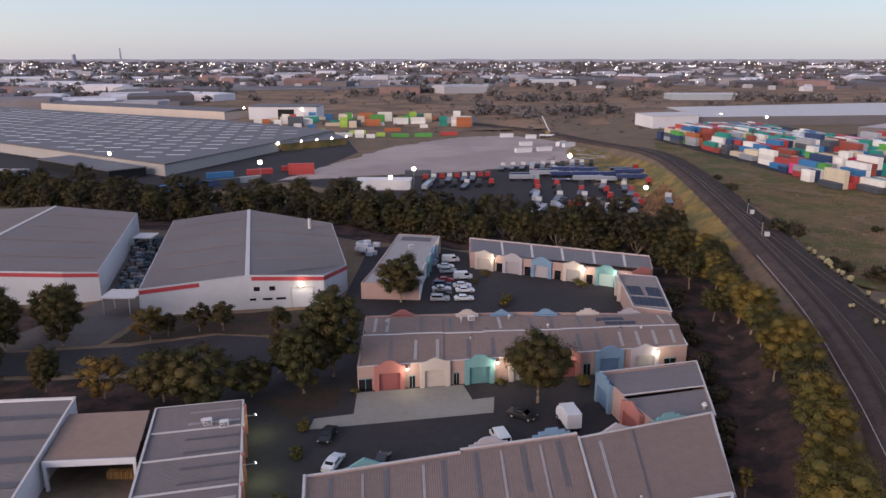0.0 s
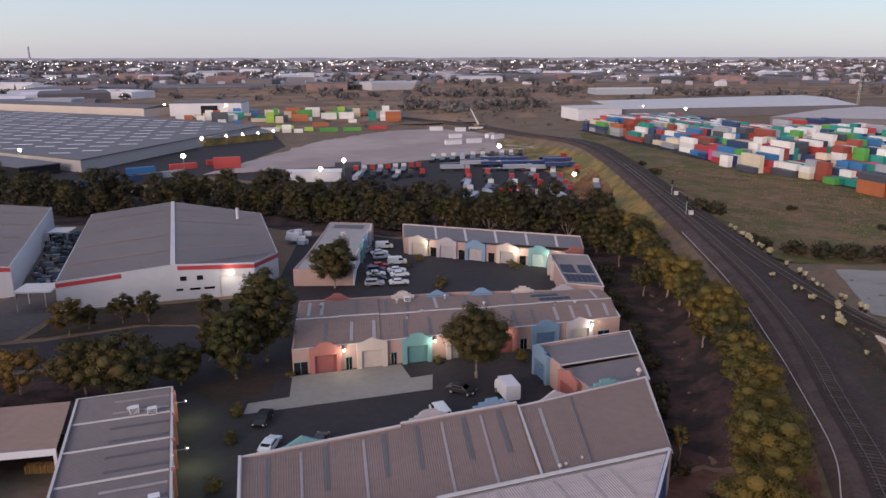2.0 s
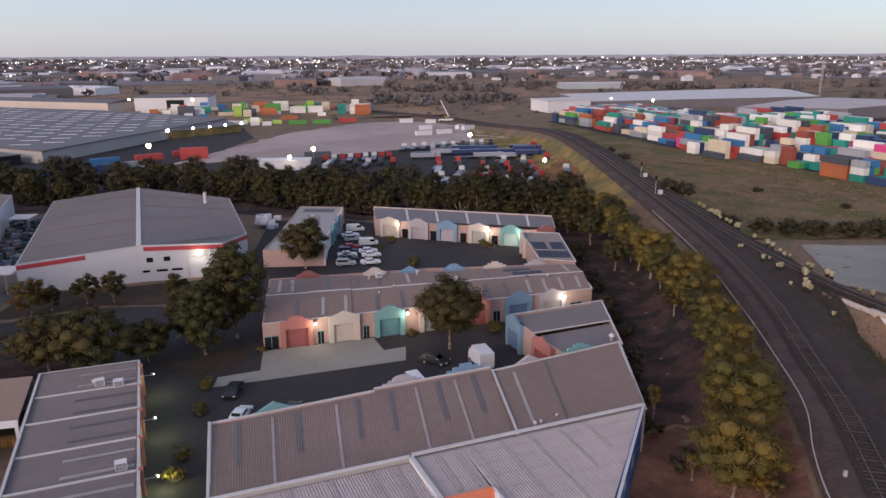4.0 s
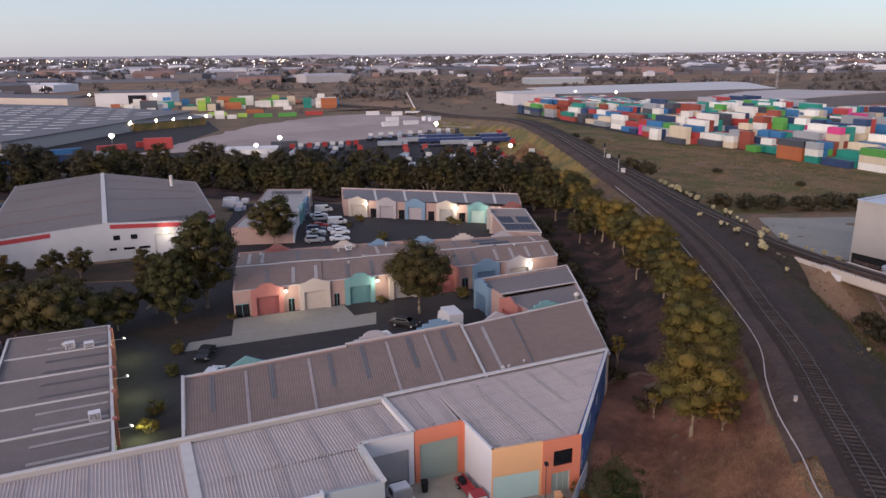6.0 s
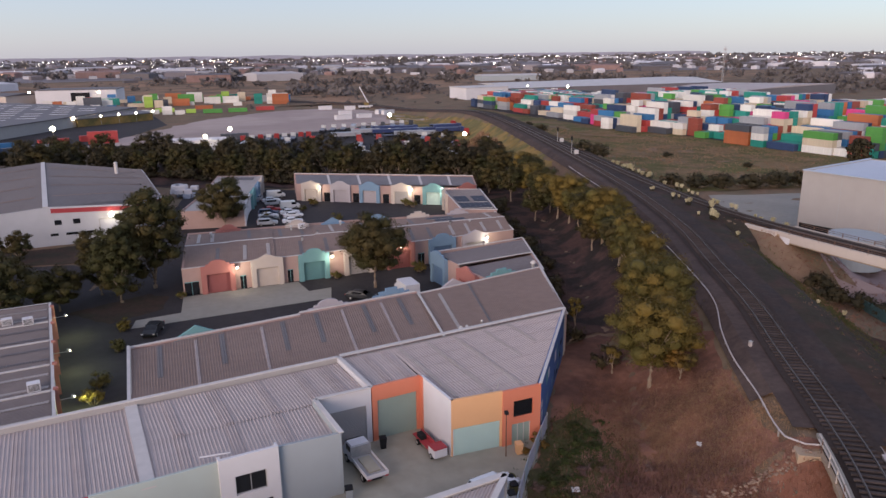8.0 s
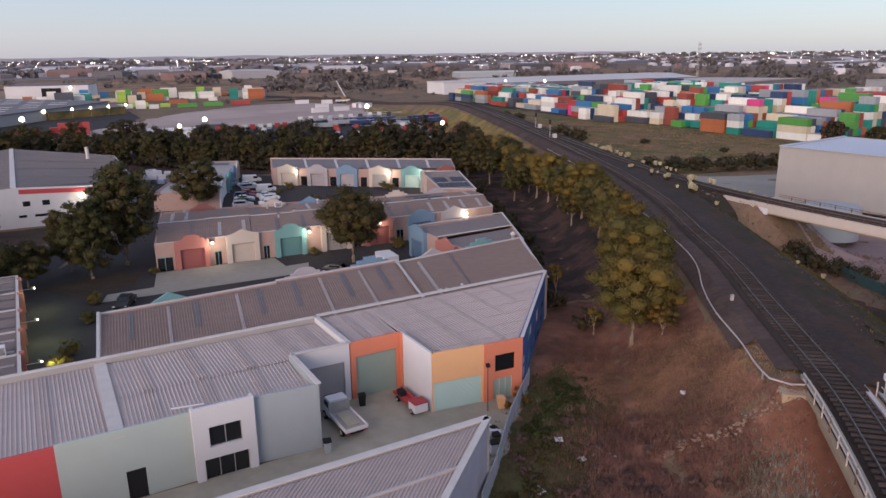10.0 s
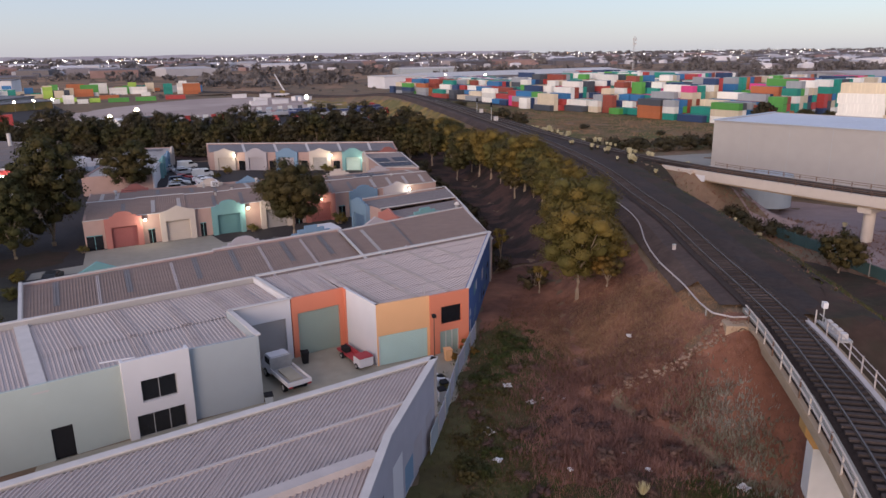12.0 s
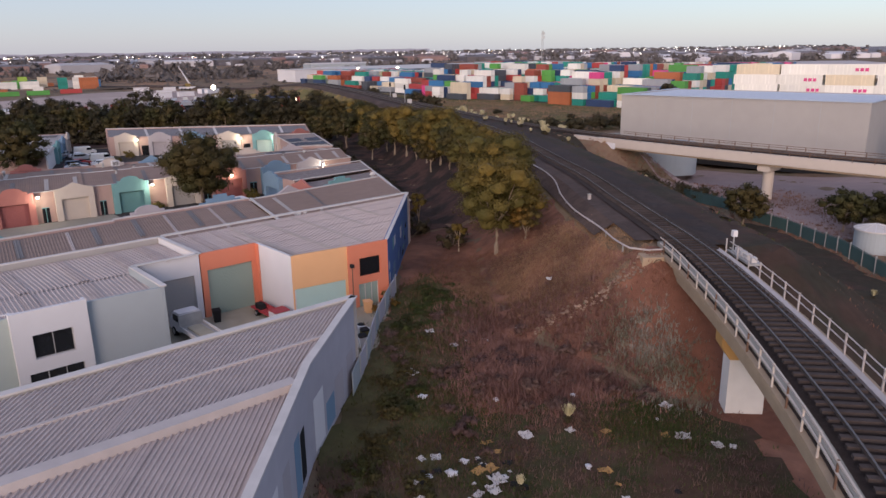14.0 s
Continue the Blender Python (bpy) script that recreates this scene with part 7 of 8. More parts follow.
def tufts(name, poly, n, seed, mat, hmin, hmax, width, label, blades=4, fuzz=0.7):
    """Countless blades of grass or dead stalks over a stretch of ground."""
    rng = np.random.default_rng(seed)
    P = np.array(poly, float)
    lo, hi = P.min(0), P.max(0)
    v, f = [], []
    made = 0
    while made < n:
        x, y = lo + (hi - lo) * rng.random(2)
        inside = False
        for (x0, y0), (x1, y1) in zip(P, np.roll(P, -1, 0)):
            if (y0 > y) != (y1 > y) and x < x0 + (y - y0) / (y1 - y0) * (x1 - x0):
                inside = not inside
        if not inside or noise.noise((x * 0.35, y * 0.35, seed)) < rng.uniform(-0.45, 0.25):
            continue
        made += 1
        x, y = x + rng.normal() * fuzz, y + rng.normal() * fuzz
        z = ground_z(x, y) + 0.05
        for _ in range(blades):
            a, h = rng.uniform(0, 6.28), rng.uniform(hmin, hmax)
            d, s = np.array((math.cos(a), math.sin(a))), width * rng.uniform(0.6, 1.4)
            bx, by = x + rng.normal() * 0.12, y + rng.normal() * 0.12
            i = len(v)
            v += [(bx - d[1] * s, by + d[0] * s, z), (bx + d[1] * s, by - d[0] * s, z), (bx + d[0] * h * 0.5, by + d[1] * h * 0.5, z + h)]
            f.append((i, i + 1, i + 2))
    return tagged(pydata(name, v, f, mat), label, "grass", kind="stuff")


M["deadgrass"] = leaf_material("dead_stalks", (0.25, 0.125, 0.085), (0.17, 0.087, 0.06))
M["deadshrub"] = leaf_material("dead_twigs", (0.12, 0.07, 0.062), (0.17, 0.105, 0.085))
M["greengrass"] = leaf_material("rank_grass", (0.06, 0.074, 0.022), (0.095, 0.08, 0.03))
M["purplestalk"] = leaf_material("purple_stalks", (0.27, 0.145, 0.12), (0.18, 0.095, 0.08))
M["greyleaf"] = leaf_material("grey_weeds", (0.26, 0.24, 0.20), (0.17, 0.16, 0.11))
M["strawgrass"] = leaf_material("straw_grass", (0.33, 0.20, 0.12), (0.23, 0.14, 0.085))
LOT = [(26, 56), (34, 64), (41, 54), (37.5, 44), (35.5, 37), (37, 33), (34, 24), (30, 22), (20, 25), (12, 27), (16, 39)]
tufts("dead_scrub", LOT, 14000, 3, "deadgrass", 0.06, 0.3, 0.025, "brown dead stalks over the vacant lot")
tufts("rank_grass", [(24, 53), (29, 57), (28, 46), (24, 40), (20, 33), (17, 22), (7, 22), (14, 36)], 6000, 4, "greengrass", 0.1, 0.35, 0.035, "green grass beside the fence", 4, 1.2)
tufts("rank_grass", [(25.5, 27.5), (28.5, 26.5), (30, 24), (27.5, 21.5), (23.5, 23.5)], 4500, 5, "greengrass", 0.08, 0.3, 0.03, "green grass below the bridge", 4, 0.9)
tufts("dead_scrub", [(27, 47), (31, 36), (29.5, 29), (25, 28), (20, 32), (23, 40)], 6000, 13, "purplestalk", 0.2, 0.6, 0.035, "purple-brown dead scrub on the slope", 4, 1.8)
DAMP = [(4, 20), (8.6, 29.4), (20, 29.5), (27, 28), (31, 22.5), (27, 13), (16, 2), (-4, 1)]
tufts("dead_scrub", DAMP, 7000, 16, "deadshrub", 0.1, 0.4, 0.03, "brown dead stalks among the rubbish", 4, 0.8)
tufts("rank_grass", DAMP, 4000, 17, "greengrass", 0.08, 0.3, 0.03, "patchy green weeds among the rubbish", 4, 0.8)
tufts("grey_weeds", [(30.5, 33.5), (32.5, 33.5), (32.5, 29), (31.5, 25.5), (29, 26.5)], 1300, 6, "greyleaf", 0.12, 0.45, 0.045, "pale grey weeds on the slope", 4, 1.1)
tufts("bank_grass", [(34, 57), (40, 49), (38, 39), (34.5, 36), (29.5, 38), (27.5, 45), (30, 52)], 14000, 7, "strawgrass", 0.06, 0.24, 0.022, "straw grass on the slope", 4, 1.5)
tufts("bank_grass", [(62, 205), (74, 215), (84, 245), (90, 290), (80, 280), (64, 235)], 3500, 8, "strawgrass", 0.5, 1.4, 0.18, "yellow grass on the far bank")
tufts("shoulder_weeds", [(60, 60), (70, 75), (76, 100), (92, 90), (95, 60), (80, 40), (50, 22), (46, 30)], 6500, 9, "deadgrass", 0.1, 0.35, 0.045, "dry weeds between the tracks", 4, 1.5)
tufts("shoulder_weeds", [(47, 33), (56, 48), (64, 66), (72, 92), (75, 92), (72, 70), (66, 50), (54, 32)], 4200, 14, "greengrass", 0.12, 0.45, 0.06, "green weeds along the track shoulder", 4, 1.2)
tufts("paddock_grass", [(98, 170), (112, 250), (118, 320), (140, 330), (176, 285), (192, 225), (214, 188), (180, 160), (125, 164)], 9000, 10, "strawgrass", 0.2, 0.5, 0.12, "rough grass in the paddock", 3)

weed = bush("weed_clump", "low dark weed clump in the vacant lot", 0.6, 0.9, 57, "leafmid", 9, 60, 0.07, "weed clumps")
dead = bush("dead_shrub", "low purple-brown dead shrub in the vacant lot", 0.7, 0.8, 58, "deadshrub", 9, 60, 0.07, "dead shrubs")
olive = bush("grass_tussock", "olive grass tussock in the vacant lot", 0.5, 0.9, 59, "greengrass", 9, 70, 0.09, "grass tussocks")
rw = random.Random(19)
near_fence = [(13.5 + 0.62 * (y - 36) + rw.uniform(0.6, 3.5), y, rw.uniform(0.5, 1.1), rw.uniform(0, 6)) for y in [rw.uniform(20, 54) for _ in range(30)]]
plant(weed, near_fence)
plant(dead, [(rw.uniform(17, 30), y, rw.uniform(0.4, 1.2), rw.uniform(0, 6)) for y in [rw.uniform(26, 46) for _ in range(80)]])
plant(olive, [(12.4 + 0.6 * (y - 36) + rw.uniform(2, 7), y, rw.uniform(0.5, 1.1), rw.uniform(0, 6)) for y in [rw.uniform(18, 54) for _ in range(60)]])


# goods stored between the sheds
def stored_goods():
    rb = random.Random(15)
    bm = bmesh.new()
    for k in range(170):
        v = rb.random()
        x, y = -77.5 - 17 * v + rb.uniform(0, 6.5), 160 + 54 * v + rb.uniform(-2, 2)
        w, d, h = rb.uniform(0.5, 1.6), rb.uniform(0.5, 1.8), rb.uniform(0.4, 1.9)
        box(bm, -w / 2, w / 2, -d / 2, d / 2, 0, h, pose(x, y, 0.05, 0, 0, rb.uniform(0, 90)))
    m = material("stored_goods", (0.16, 0.13, 0.12), 0.8, scale=1.0, island=0.8, tint=(0.10, 0.14, 0.17))
    tagged(part("stored_goods", bm, m), "crates and scrap piled along the warehouse wall", "goods", kind="stuff")
    t = thing("wrapped_stack", "heap of blue-white wrapped bales by the warehouse", "bales", (-21.5, 201, 0.1))
    for k in range(14):
        x, y, z = -22 + rb.uniform(-2.5, 2.5), 201 + rb.uniform(-5, 5), 0.1 + (k % 3) * 1.1
        b2 = boxes((-1, 1, -0.8, 0.8, 0, 1.1), m=pose(x, y, z, 0, 0, rb.uniform(-20, 20)))
        bmesh.ops.bevel(b2, geom=b2.edges[:], offset=0.2, segments=2)
        part("bale", b2, "blueroof" if k % 3 == 0 else "white", t)


stored_goods()


def rubble():
    """A broken line of pale stones down the slope, and blocks by the abutment."""
    rb = random.Random(31)
    bm = bmesh.new()
    for k in range(280):
        v = rb.random()
        x, y = 28.2 + 6.6 * v + rb.gauss(0, 0.2), 38.2 - 3.4 * v + rb.gauss(0, 0.2) + 0.3 * math.sin(v * 9)
        if k > 245:
            x, y = 35.6 + rb.uniform(-0.9, 0.9), 35.2 + rb.uniform(-0.8, 0.8)
        r = 0.04 + 0.13 * rb.random() ** 2
        bmesh.ops.create_icosphere(bm, subdivisions=1, radius=r, matrix=Matrix.Translation((x, y, ground_z(x, y) + 0.1 + r * 0.3)) @ Matrix.Diagonal((1, rb.uniform(0.6, 1.3), 0.7, 1)))
    tagged(part("rubble", bm, material("pale_rubble", (0.25, 0.175, 0.135), 0.9, scale=3.0, amount=0.3, island=0.3)), "pale broken stones strewn down the slope", "stones", kind="stuff")


rubble()


# palisade fence and tank beside the gravel yard
def yard_fence():
    t = thing("palisade_fence", "dark teal steel fence beside the gravel yard", "fence", (72, 48, natural(72, 48)))
    M["fenceteal"] = material("teal_fence", (0.05, 0.10, 0.10), 0.6, scale=1.0, amount=0.2)
    pts = fine_line([(80.5, 76), (77.0, 66), (74.5, 57), (73.2, 51), (71.2, 46), (68.4, 40), (65.4, 34), (62.0, 27)], 2.6)
    for a, b in zip(pts, pts[1:]):
        z = ground_z(a.x, a.y)
        beam("rail", (a.x, a.y, z + 1.55), (b.x, b.y, ground_z(b.x, b.y) + 1.55), 0.06, 0.06, "fenceteal", t)
        bm = boxes((a.x - 0.06, a.x + 0.06, a.y - 0.06, a.y + 0.06, z - 0.3, z + 1.8))
        part("post", bm, "steel" if a.y < 54 else "fenceteal", t)
        beam("sheet", (a.x, a.y, z + 0.1), (b.x, b.y, ground_z(b.x, b.y) + 0.1), 0.03, 1.4, "fenceteal", t)


yard_fence()


def water_tank():
    x, y = 74.0, 41.0
    z = natural(x, y)
    t = thing("water_tank", "grey corrugated tank with a pale conical lid", "tank", (x, y, z))
    bm = bmesh.new()
    tube(bm, (x, y, z - 0.2), (x, y, z + 2.3), 2.0, 2.0, 32)
    part("body", bm, "greywall", t)
    bm = bmesh.new()
    tube(bm, (x, y, z + 2.3), (x, y, z + 2.42), 2.12, 2.12, 32)
    tube(bm, (x, y, z + 2.42), (x, y, z + 2.95), 2.1, 0.15, 32)
    part("lid", bm, "cap", t)
    for k in range(12):
        a = k * math.pi / 6
        beam("lid_rib", (x + 0.2 * math.cos(a), y + 0.2 * math.sin(a), z + 2.95), (x + 2.08 * math.cos(a), y + 2.08 * math.sin(a), z + 2.44), 0.06, 0.04, "white", t)


water_tank()

# ---- containers ----
COLOURS = {"white": (0.74, 0.71, 0.66), "cream": (0.62, 0.52, 0.38), "teal": (0.02, 0.23, 0.18), "navy": (0.03, 0.055, 0.13), "blue": (0.04, 0.16, 0.34), "red": (0.40, 0.055, 0.05),
           "brown": (0.26, 0.06, 0.04), "grey": (0.30, 0.31, 0.33), "dark": (0.07, 0.075, 0.09), "pink": (0.62, 0.06, 0.22), "green": (0.09, 0.30, 0.06), "orange": (0.42, 0.13, 0.05), "lime": (0.34, 0.50, 0.08)}


def box_material(name, colour):
    m = material("container_" + name, colour, 0.55, scale=0.8, amount=0.08, big=0.12, obj=0.12, island=0.1)
    return m


CM = {k: box_material(k, c) for k, c in COLOURS.items()}


def container_geometry(L, W=2.44, H=2.59):
    """Corner posts, rails and recessed corrugated panels."""
    v, f = [], []
    def add(x0, x1, y0, y1, z0, z1):
        k = len(v)
        v.extend([(x0, y0, z0), (x1, y0, z0), (x1, y1, z0), (x0, y1, z0), (x0, y0, z1), (x1, y0, z1), (x1, y1, z1), (x0, y1, z1)])
        f.extend([tuple(k + i for i in q) for q in ((4, 5, 6, 7), (0, 1, 5, 4), (1, 2, 6, 5), (2, 3, 7, 6), (3, 0, 4, 7), (0, 3, 2, 1))])
    h, w = L / 2, W / 2
    add(-h + 0.1, h - 0.06, -w + 0.05, w - 0.05, 0.08, H - 0.04)
    for x in (-h, h - 0.14):
        for y in (-w, w - 0.14):
            add(x, x + 0.14, y, y + 0.14, 0, H)
    n = int(L / 1.0)
    for k in range(n):
        x = -h + 0.3 + k * (L - 0.6) / n
        add(x, x + 0.3, -w + 0.012, -w + 0.05, 0.16, H - 0.14)
    for y in (-w, w - 0.1):
        add(-h + 0.14, h - 0.14, y, y + 0.1, H - 0.12, H)
        add(-h + 0.14, h - 0.14, y, y + 0.1, 0, 0.14)
    for y in (-0.7, -0.3, 0.3, 0.7):
        add(-h + 0.05, -h + 0.1, y - 0.03, y + 0.03, 0.1, H - 0.1)
    return v, f


GEO = {12.19: container_geometry(12.19), 6.06: container_geometry(6.06)}
MESH = {}
def container_mesh(L, colour):
    if (L, colour) not in MESH:
        me = bpy.data.meshes.new("container")
        me.from_pydata(*[GEO[L][0], [], GEO[L][1]])
        me.materials.append(CM[colour])
        MESH[L, colour] = me
    return MESH[L, colour]


CONTAINERS = 0
REST = {}
def container(x, y, z, turn, L, colour, solo):
    global CONTAINERS
    m = Matrix.Translation((x, y, z)) @ Matrix.Rotation(turn, 4, "Z")
    if solo:
        ob = new("shipping_container", container_mesh(L, colour))
        ob.matrix_basis = m
        word = {"dark": "dark grey"}.get(colour, colour)
        tagged(ob, f"{word} steel shipping container in a stack" if z > 1 else f"{word} steel shipping container on the yard", "container", "stacked containers")
        CONTAINERS += 1
    else:
        v, f = REST.setdefault(colour, ([], []))
        k = len(v)
        h = L / 2
        for p in ((-h, -1.22, 0), (h, -1.22, 0), (h, 1.22, 0), (-h, 1.22, 0), (-h, -1.22, 2.55), (h, -1.22, 2.55), (h, 1.22, 2.55), (-h, 1.22, 2.55)):
            v.append(m @ Vector(p))
        f.extend([tuple(k + i for i in q) for q in ((4, 5, 6, 7), (0, 1, 5, 4), (1, 2, 6, 5), (2, 3, 7, 6), (3, 0, 4, 7))])


# the yard: bays parallel to the paddock, low in front and stepping up behind, with lanes between
WEIGHTS = ["white"] * 8 + ["cream"] * 5 + ["teal"] * 5 + ["navy"] * 5 + ["blue"] * 5 + ["red"] * 5 + ["brown"] * 4 + ["grey"] * 4 + ["dark"] * 3 + ["pink"] * 2 + ["green"] * 2 + ["orange"]
AX, UP = Vector((0.2, -0.98)), Vector((0.98, 0.2))
TURN = math.atan2(AX.y, AX.x)
rc = random.Random(4)
u, bay = -152.0, 0
while u > -450:
    half = rc.random() < 0.58                       # a bay of short boxes
    L = 6.06 if half else 12.19
    setback = float(np.interp(-u, (150, 172, 199, 220, 245, 259, 303, 346, 445), (0, -3, -4, 2, -2, -13, -3, 6, 7))) + rc.choice((-1.3, 0, 0, 1.3, 2.6))
    low = rc.choice((0, 1, 1, 2))
    top = 4 if u < -340 else 6
    hue = rc.choice(WEIGHTS)
    for r in range(38):
        if r % 13 in (11, 12) or r > 26 and u < -330:
            continue
        n = max(1, min(top, low + 1 + min(r, 9) // 3 + rc.choice((-1, 0, 0, 1))))
        if r > 4 and rc.random() < 0.08:
            n = max(1, n - 2)
        q = AX * (u - L / 2 + rc.uniform(-0.2, 0.2)) + UP * (235 + setback + r * 2.6)
        for k in range(n):
            if rc.random() < 0.62:
                hue = rc.choice(WEIGHTS)
            container(q.x, q.y, 0.25 + 2.6 * k, TURN, L, hue, (r < 3 or k == n - 1 and r < 9) and CONTAINERS < 290)
    bay += 1
    u -= L + (6.5 if bay % 6 == 0 else rc.choice((0.4, 0.4, 1.2)))
# tall white stacks
A, B = Vector((184, 156)), Vector((207, 112))
n = 4
d = (B - A).normalized()
for i in range(n):
    for row in range(2):
        for k in range(6):
            p = A + d * (i * 12.5 + 6.2 + 0.5 * math.sin(5 * i + 3 * k))
            q = p + Vector((-d.y, d.x)) * (row * 2.6)
            ob = new("tall_container", container_mesh(12.19, "white" if (i, k) not in ((0, 5), (1, 2), (2, 4)) else "cream"))
            ob.matrix_basis = Matrix.Translation((q.x, q.y, 0.25 + 2.9 * k)) @ Matrix.Rotation(math.atan2(d.y, d.x), 4, "Z") @ Matrix.Diagonal((1, 1, 1.115, 1))
            tagged(ob, "white high steel container in a tall stack", "container", "tall white stacks")
            if row == 0 and i >= 1 and k > 1 and (i + k) % 3:
                mk = part("mark", boxes(*[(x, x + 0.9, -1.25, -1.224, 0.9, 1.7) for x in (1.2, 2.4, 3.6)]), CM["pink"], label="row of pink bars")
                mk.parent = ob
for colour, (v, f) in REST.items():
    tagged(pydata("stacked_containers", v, f, CM[colour]), f"{colour} steel containers stacked deep in the yard", "containers", kind="stuff")
# loose containers west of the tracks
for x, y, a, L, c, z in ((-30, 500, 0.1, 12.19, "green", 0), (-14, 503, 0.1, 12.19, "green", 0), (4, 512, 0.1, 12.19, "red", 0), (-50, 495, 0.1, 6.06, "white", 0), (-58, 497, 0.1, 6.06, "white", 2.6), (-58, 497, 0.1, 6.06, "white", 0), (-84, 500, 0, 12.19, "lime", 0),
                       (-70, 505, 0, 12.19, "white", 0), (-100, 520, 0, 12.19, "green", 0), (-90, 530, 0, 6.06, "lime", 0), (-62, 520, 0, 12.19, "lime", 0), (-44, 505, 0, 6.06, "lime", 0), (-74, 352, 0.5, 12.19, "red", 0), (-88, 340, 0.5, 12.19, "red", 0), (-104, 330, 0.5, 12.19, "blue", 0), (-68, 340, 0.2, 12.19, "red", 2.6),
                       (-68, 340, 0.2, 12.19, "red", 0), (-104, 306, 0.6, 12.19, "navy", 0), (-96, 312, 0.6, 12.19, "dark", 0), (-88, 318, 0.6, 12.19, "grey", 0), (-12, 336, 0.1, 12.19, "dark", 0), (-115, 296, 0.6, 12.19, "blue", 0), (-38, 540, 0.1, 12.19, "orange", 0), (-110, 545, 0, 6.06, "white", 0)):
    me = container_mesh(L, c)
    ob = new("yard_container", me)
    ob.matrix_basis = Matrix.Translation((x, y, 0.12 + z)) @ Matrix.Rotation(a, 4, "Z")
    tagged(ob, f"{c} steel container standing by itself in the yard" if z == 0 else f"{c} steel container on top of another", "container", "loose containers")

rk = random.Random(23)
for k in range(64):
    x, y = rk.uniform(-150, 25), rk.uniform(565, 640)
    c, L = rk.choice(("white", "white", "white", "lime", "green", "dark", "teal", "red", "orange", "blue", "cream", "grey")), rk.choice((6.06, 6.06, 12.19))
    for level in range(rk.choice((1, 1, 2, 2, 3))):
        ob = new("yard_container", container_mesh(L, c))
        ob.matrix_basis = Matrix.Translation((x, y, 0.22 + 2.6 * level)) @ Matrix.Rotation(0.12, 4, "Z")
        tagged(ob, f"{c} steel container standing by itself in the yard" if level == 0 else f"{c} steel container on top of another", "container", "loose containers")


# ---- far sheds ----
def far_shed(name, label, pts, h, wall_mat, roof_mat, peak=0.0, eaves=0.6):
    t = thing(name, label, "warehouse", (*pts[0], 0))
    bm = bmesh.new()
    prism(bm, pts, -0.5, h)
    part("wall", bm, wall_mat, t)
    c = Vector((sum(p[0] for p in pts) / len(pts), sum(p[1] for p in pts) / len(pts)))
    out = [Vector(p) + (Vector(p) - c).normalized() * eaves for p in pts]
    bm = bmesh.new()
    if peak and len(pts) == 4:
        m0, m1 = (out[0] + out[3]) / 2, (out[1] + out[2]) / 2
        v = [bm.verts.new((*p, h + 0.02)) for p in out] + [bm.verts.new((*m0, h + peak)), bm.verts.new((*m1, h + peak))]
        for f in ((0, 1, 5, 4), (2, 3, 4, 5), (0, 4, 3), (1, 2, 5), (3, 2, 1, 0)):
            bm.faces.new([v[i] for i in f])
    else:
        prism(bm, out, h + 0.01, h + 0.5)
    part("roof", bm, roof_mat, t)
    return t


great = far_shed("great_shed", "vast low grey-roofed freight shed with skylights", [(-480, 566), (-221, 394), (-131, 334), (-75, 488), (-176, 572), (-435, 714)], 5.5, "precast", "roof_far")
rg = random.Random(8)
u, w = Vector((-0.835, 0.55)), Vector((0.345, 0.94))
for i in range(22):
    for j in range(13):
        p = Vector((-131, 334)) + u * (8 + i * 18) + w * (10 + j * 13.5) + u * (9 * (j % 2))
        poly = [(-470, 562), (-221, 400), (-136, 343), (-88, 486), (-178, 562), (-430, 700)]
        inside = sum((y0 > p.y) != (y1 > p.y) and p.x < x0 + (p.y - y0) / (y1 - y0) * (x1 - x0) for (x0, y0), (x1, y1) in zip(poly, poly[1:] + poly[:1])) % 2
        if not inside or rg.random() < 0.08:
            continue
        part("skylight", boxes((p.x - 4.6, p.x + 4.6, p.y - 0.8, p.y + 0.8, 6.0, 6.12)), "white", great)
far_shed("fringe_shed", "low dark lean-to at the freight shed's edge", [(-205, 360), (-152, 322), (-140, 334), (-195, 374)], 4.2, "dark", "roof_far")
far_shed("long_shed", "long cream freight shed with grey roof", [(-459, 773), (-191, 632), (-172, 660), (-440, 805)], 7.5, "cream", "roof_far", 2.0)
far_shed("pale_depot", "pale blue-white depot with a dark door", [(-172, 640), (-112, 640), (-112, 680), (-172, 680)], 11, "white", "roof_far")
part("depot_door", boxes((-146, -132, 639.4, 639.9, 0.2, 9)), "dark", bpy.data.objects["pale_depot"])
far_shed("ochre_wall_depot", "low ochre depot lit by floodlights", [(-96, 424), (-62, 458), (-72, 480), (-108, 446)], 4.0, "yellowgrass", "roof_far")
far_shed("white_hall", "long white hall with lit front in the truck yard", [(-36, 298), (-14, 298), (-14, 306), (-36, 306)], 4.2, "white", "white", 0.8)
far_shed("white_logistics_office", "tall white office block of the logistics warehouse", [(163, 562), (202, 572), (198, 606), (158, 596)], 9, "white", "cap")
# the dark wall colour paints the shade below the roof edge
far_shed("white_logistics_shed", "huge pale-roofed logistics warehouse, front coloured dark as in shade", [(204, 578), (430, 606), (470, 760), (212, 690)], 7.5, "roof_d", "cap", 2.0)
far_shed("grey_logistics_shed", "wide grey-roofed warehouse behind the containers", [(282, 490), (350, 462), (480, 520), (420, 580)], 8, "roof_d", "roof_b", 1.5)
far_shed("east_shed", "pale warehouse beyond the container yard", [(420, 330), (520, 300), (580, 420), (470, 450)], 9, "cap", "roof_b", 1.5)
far_shed("plain_shed", "long grey shed out on the plain", [(290, 925), (376, 925), (376, 960), (290, 960)], 7, "greywall", "cap", 1.5)
far_shed("plain_house", "red-brown building at the edge of the plain", [(-95, 1085), (-35, 1085), (-35, 1115), (-95, 1115)], 10, "brickfar", "roof_far", 2.0)
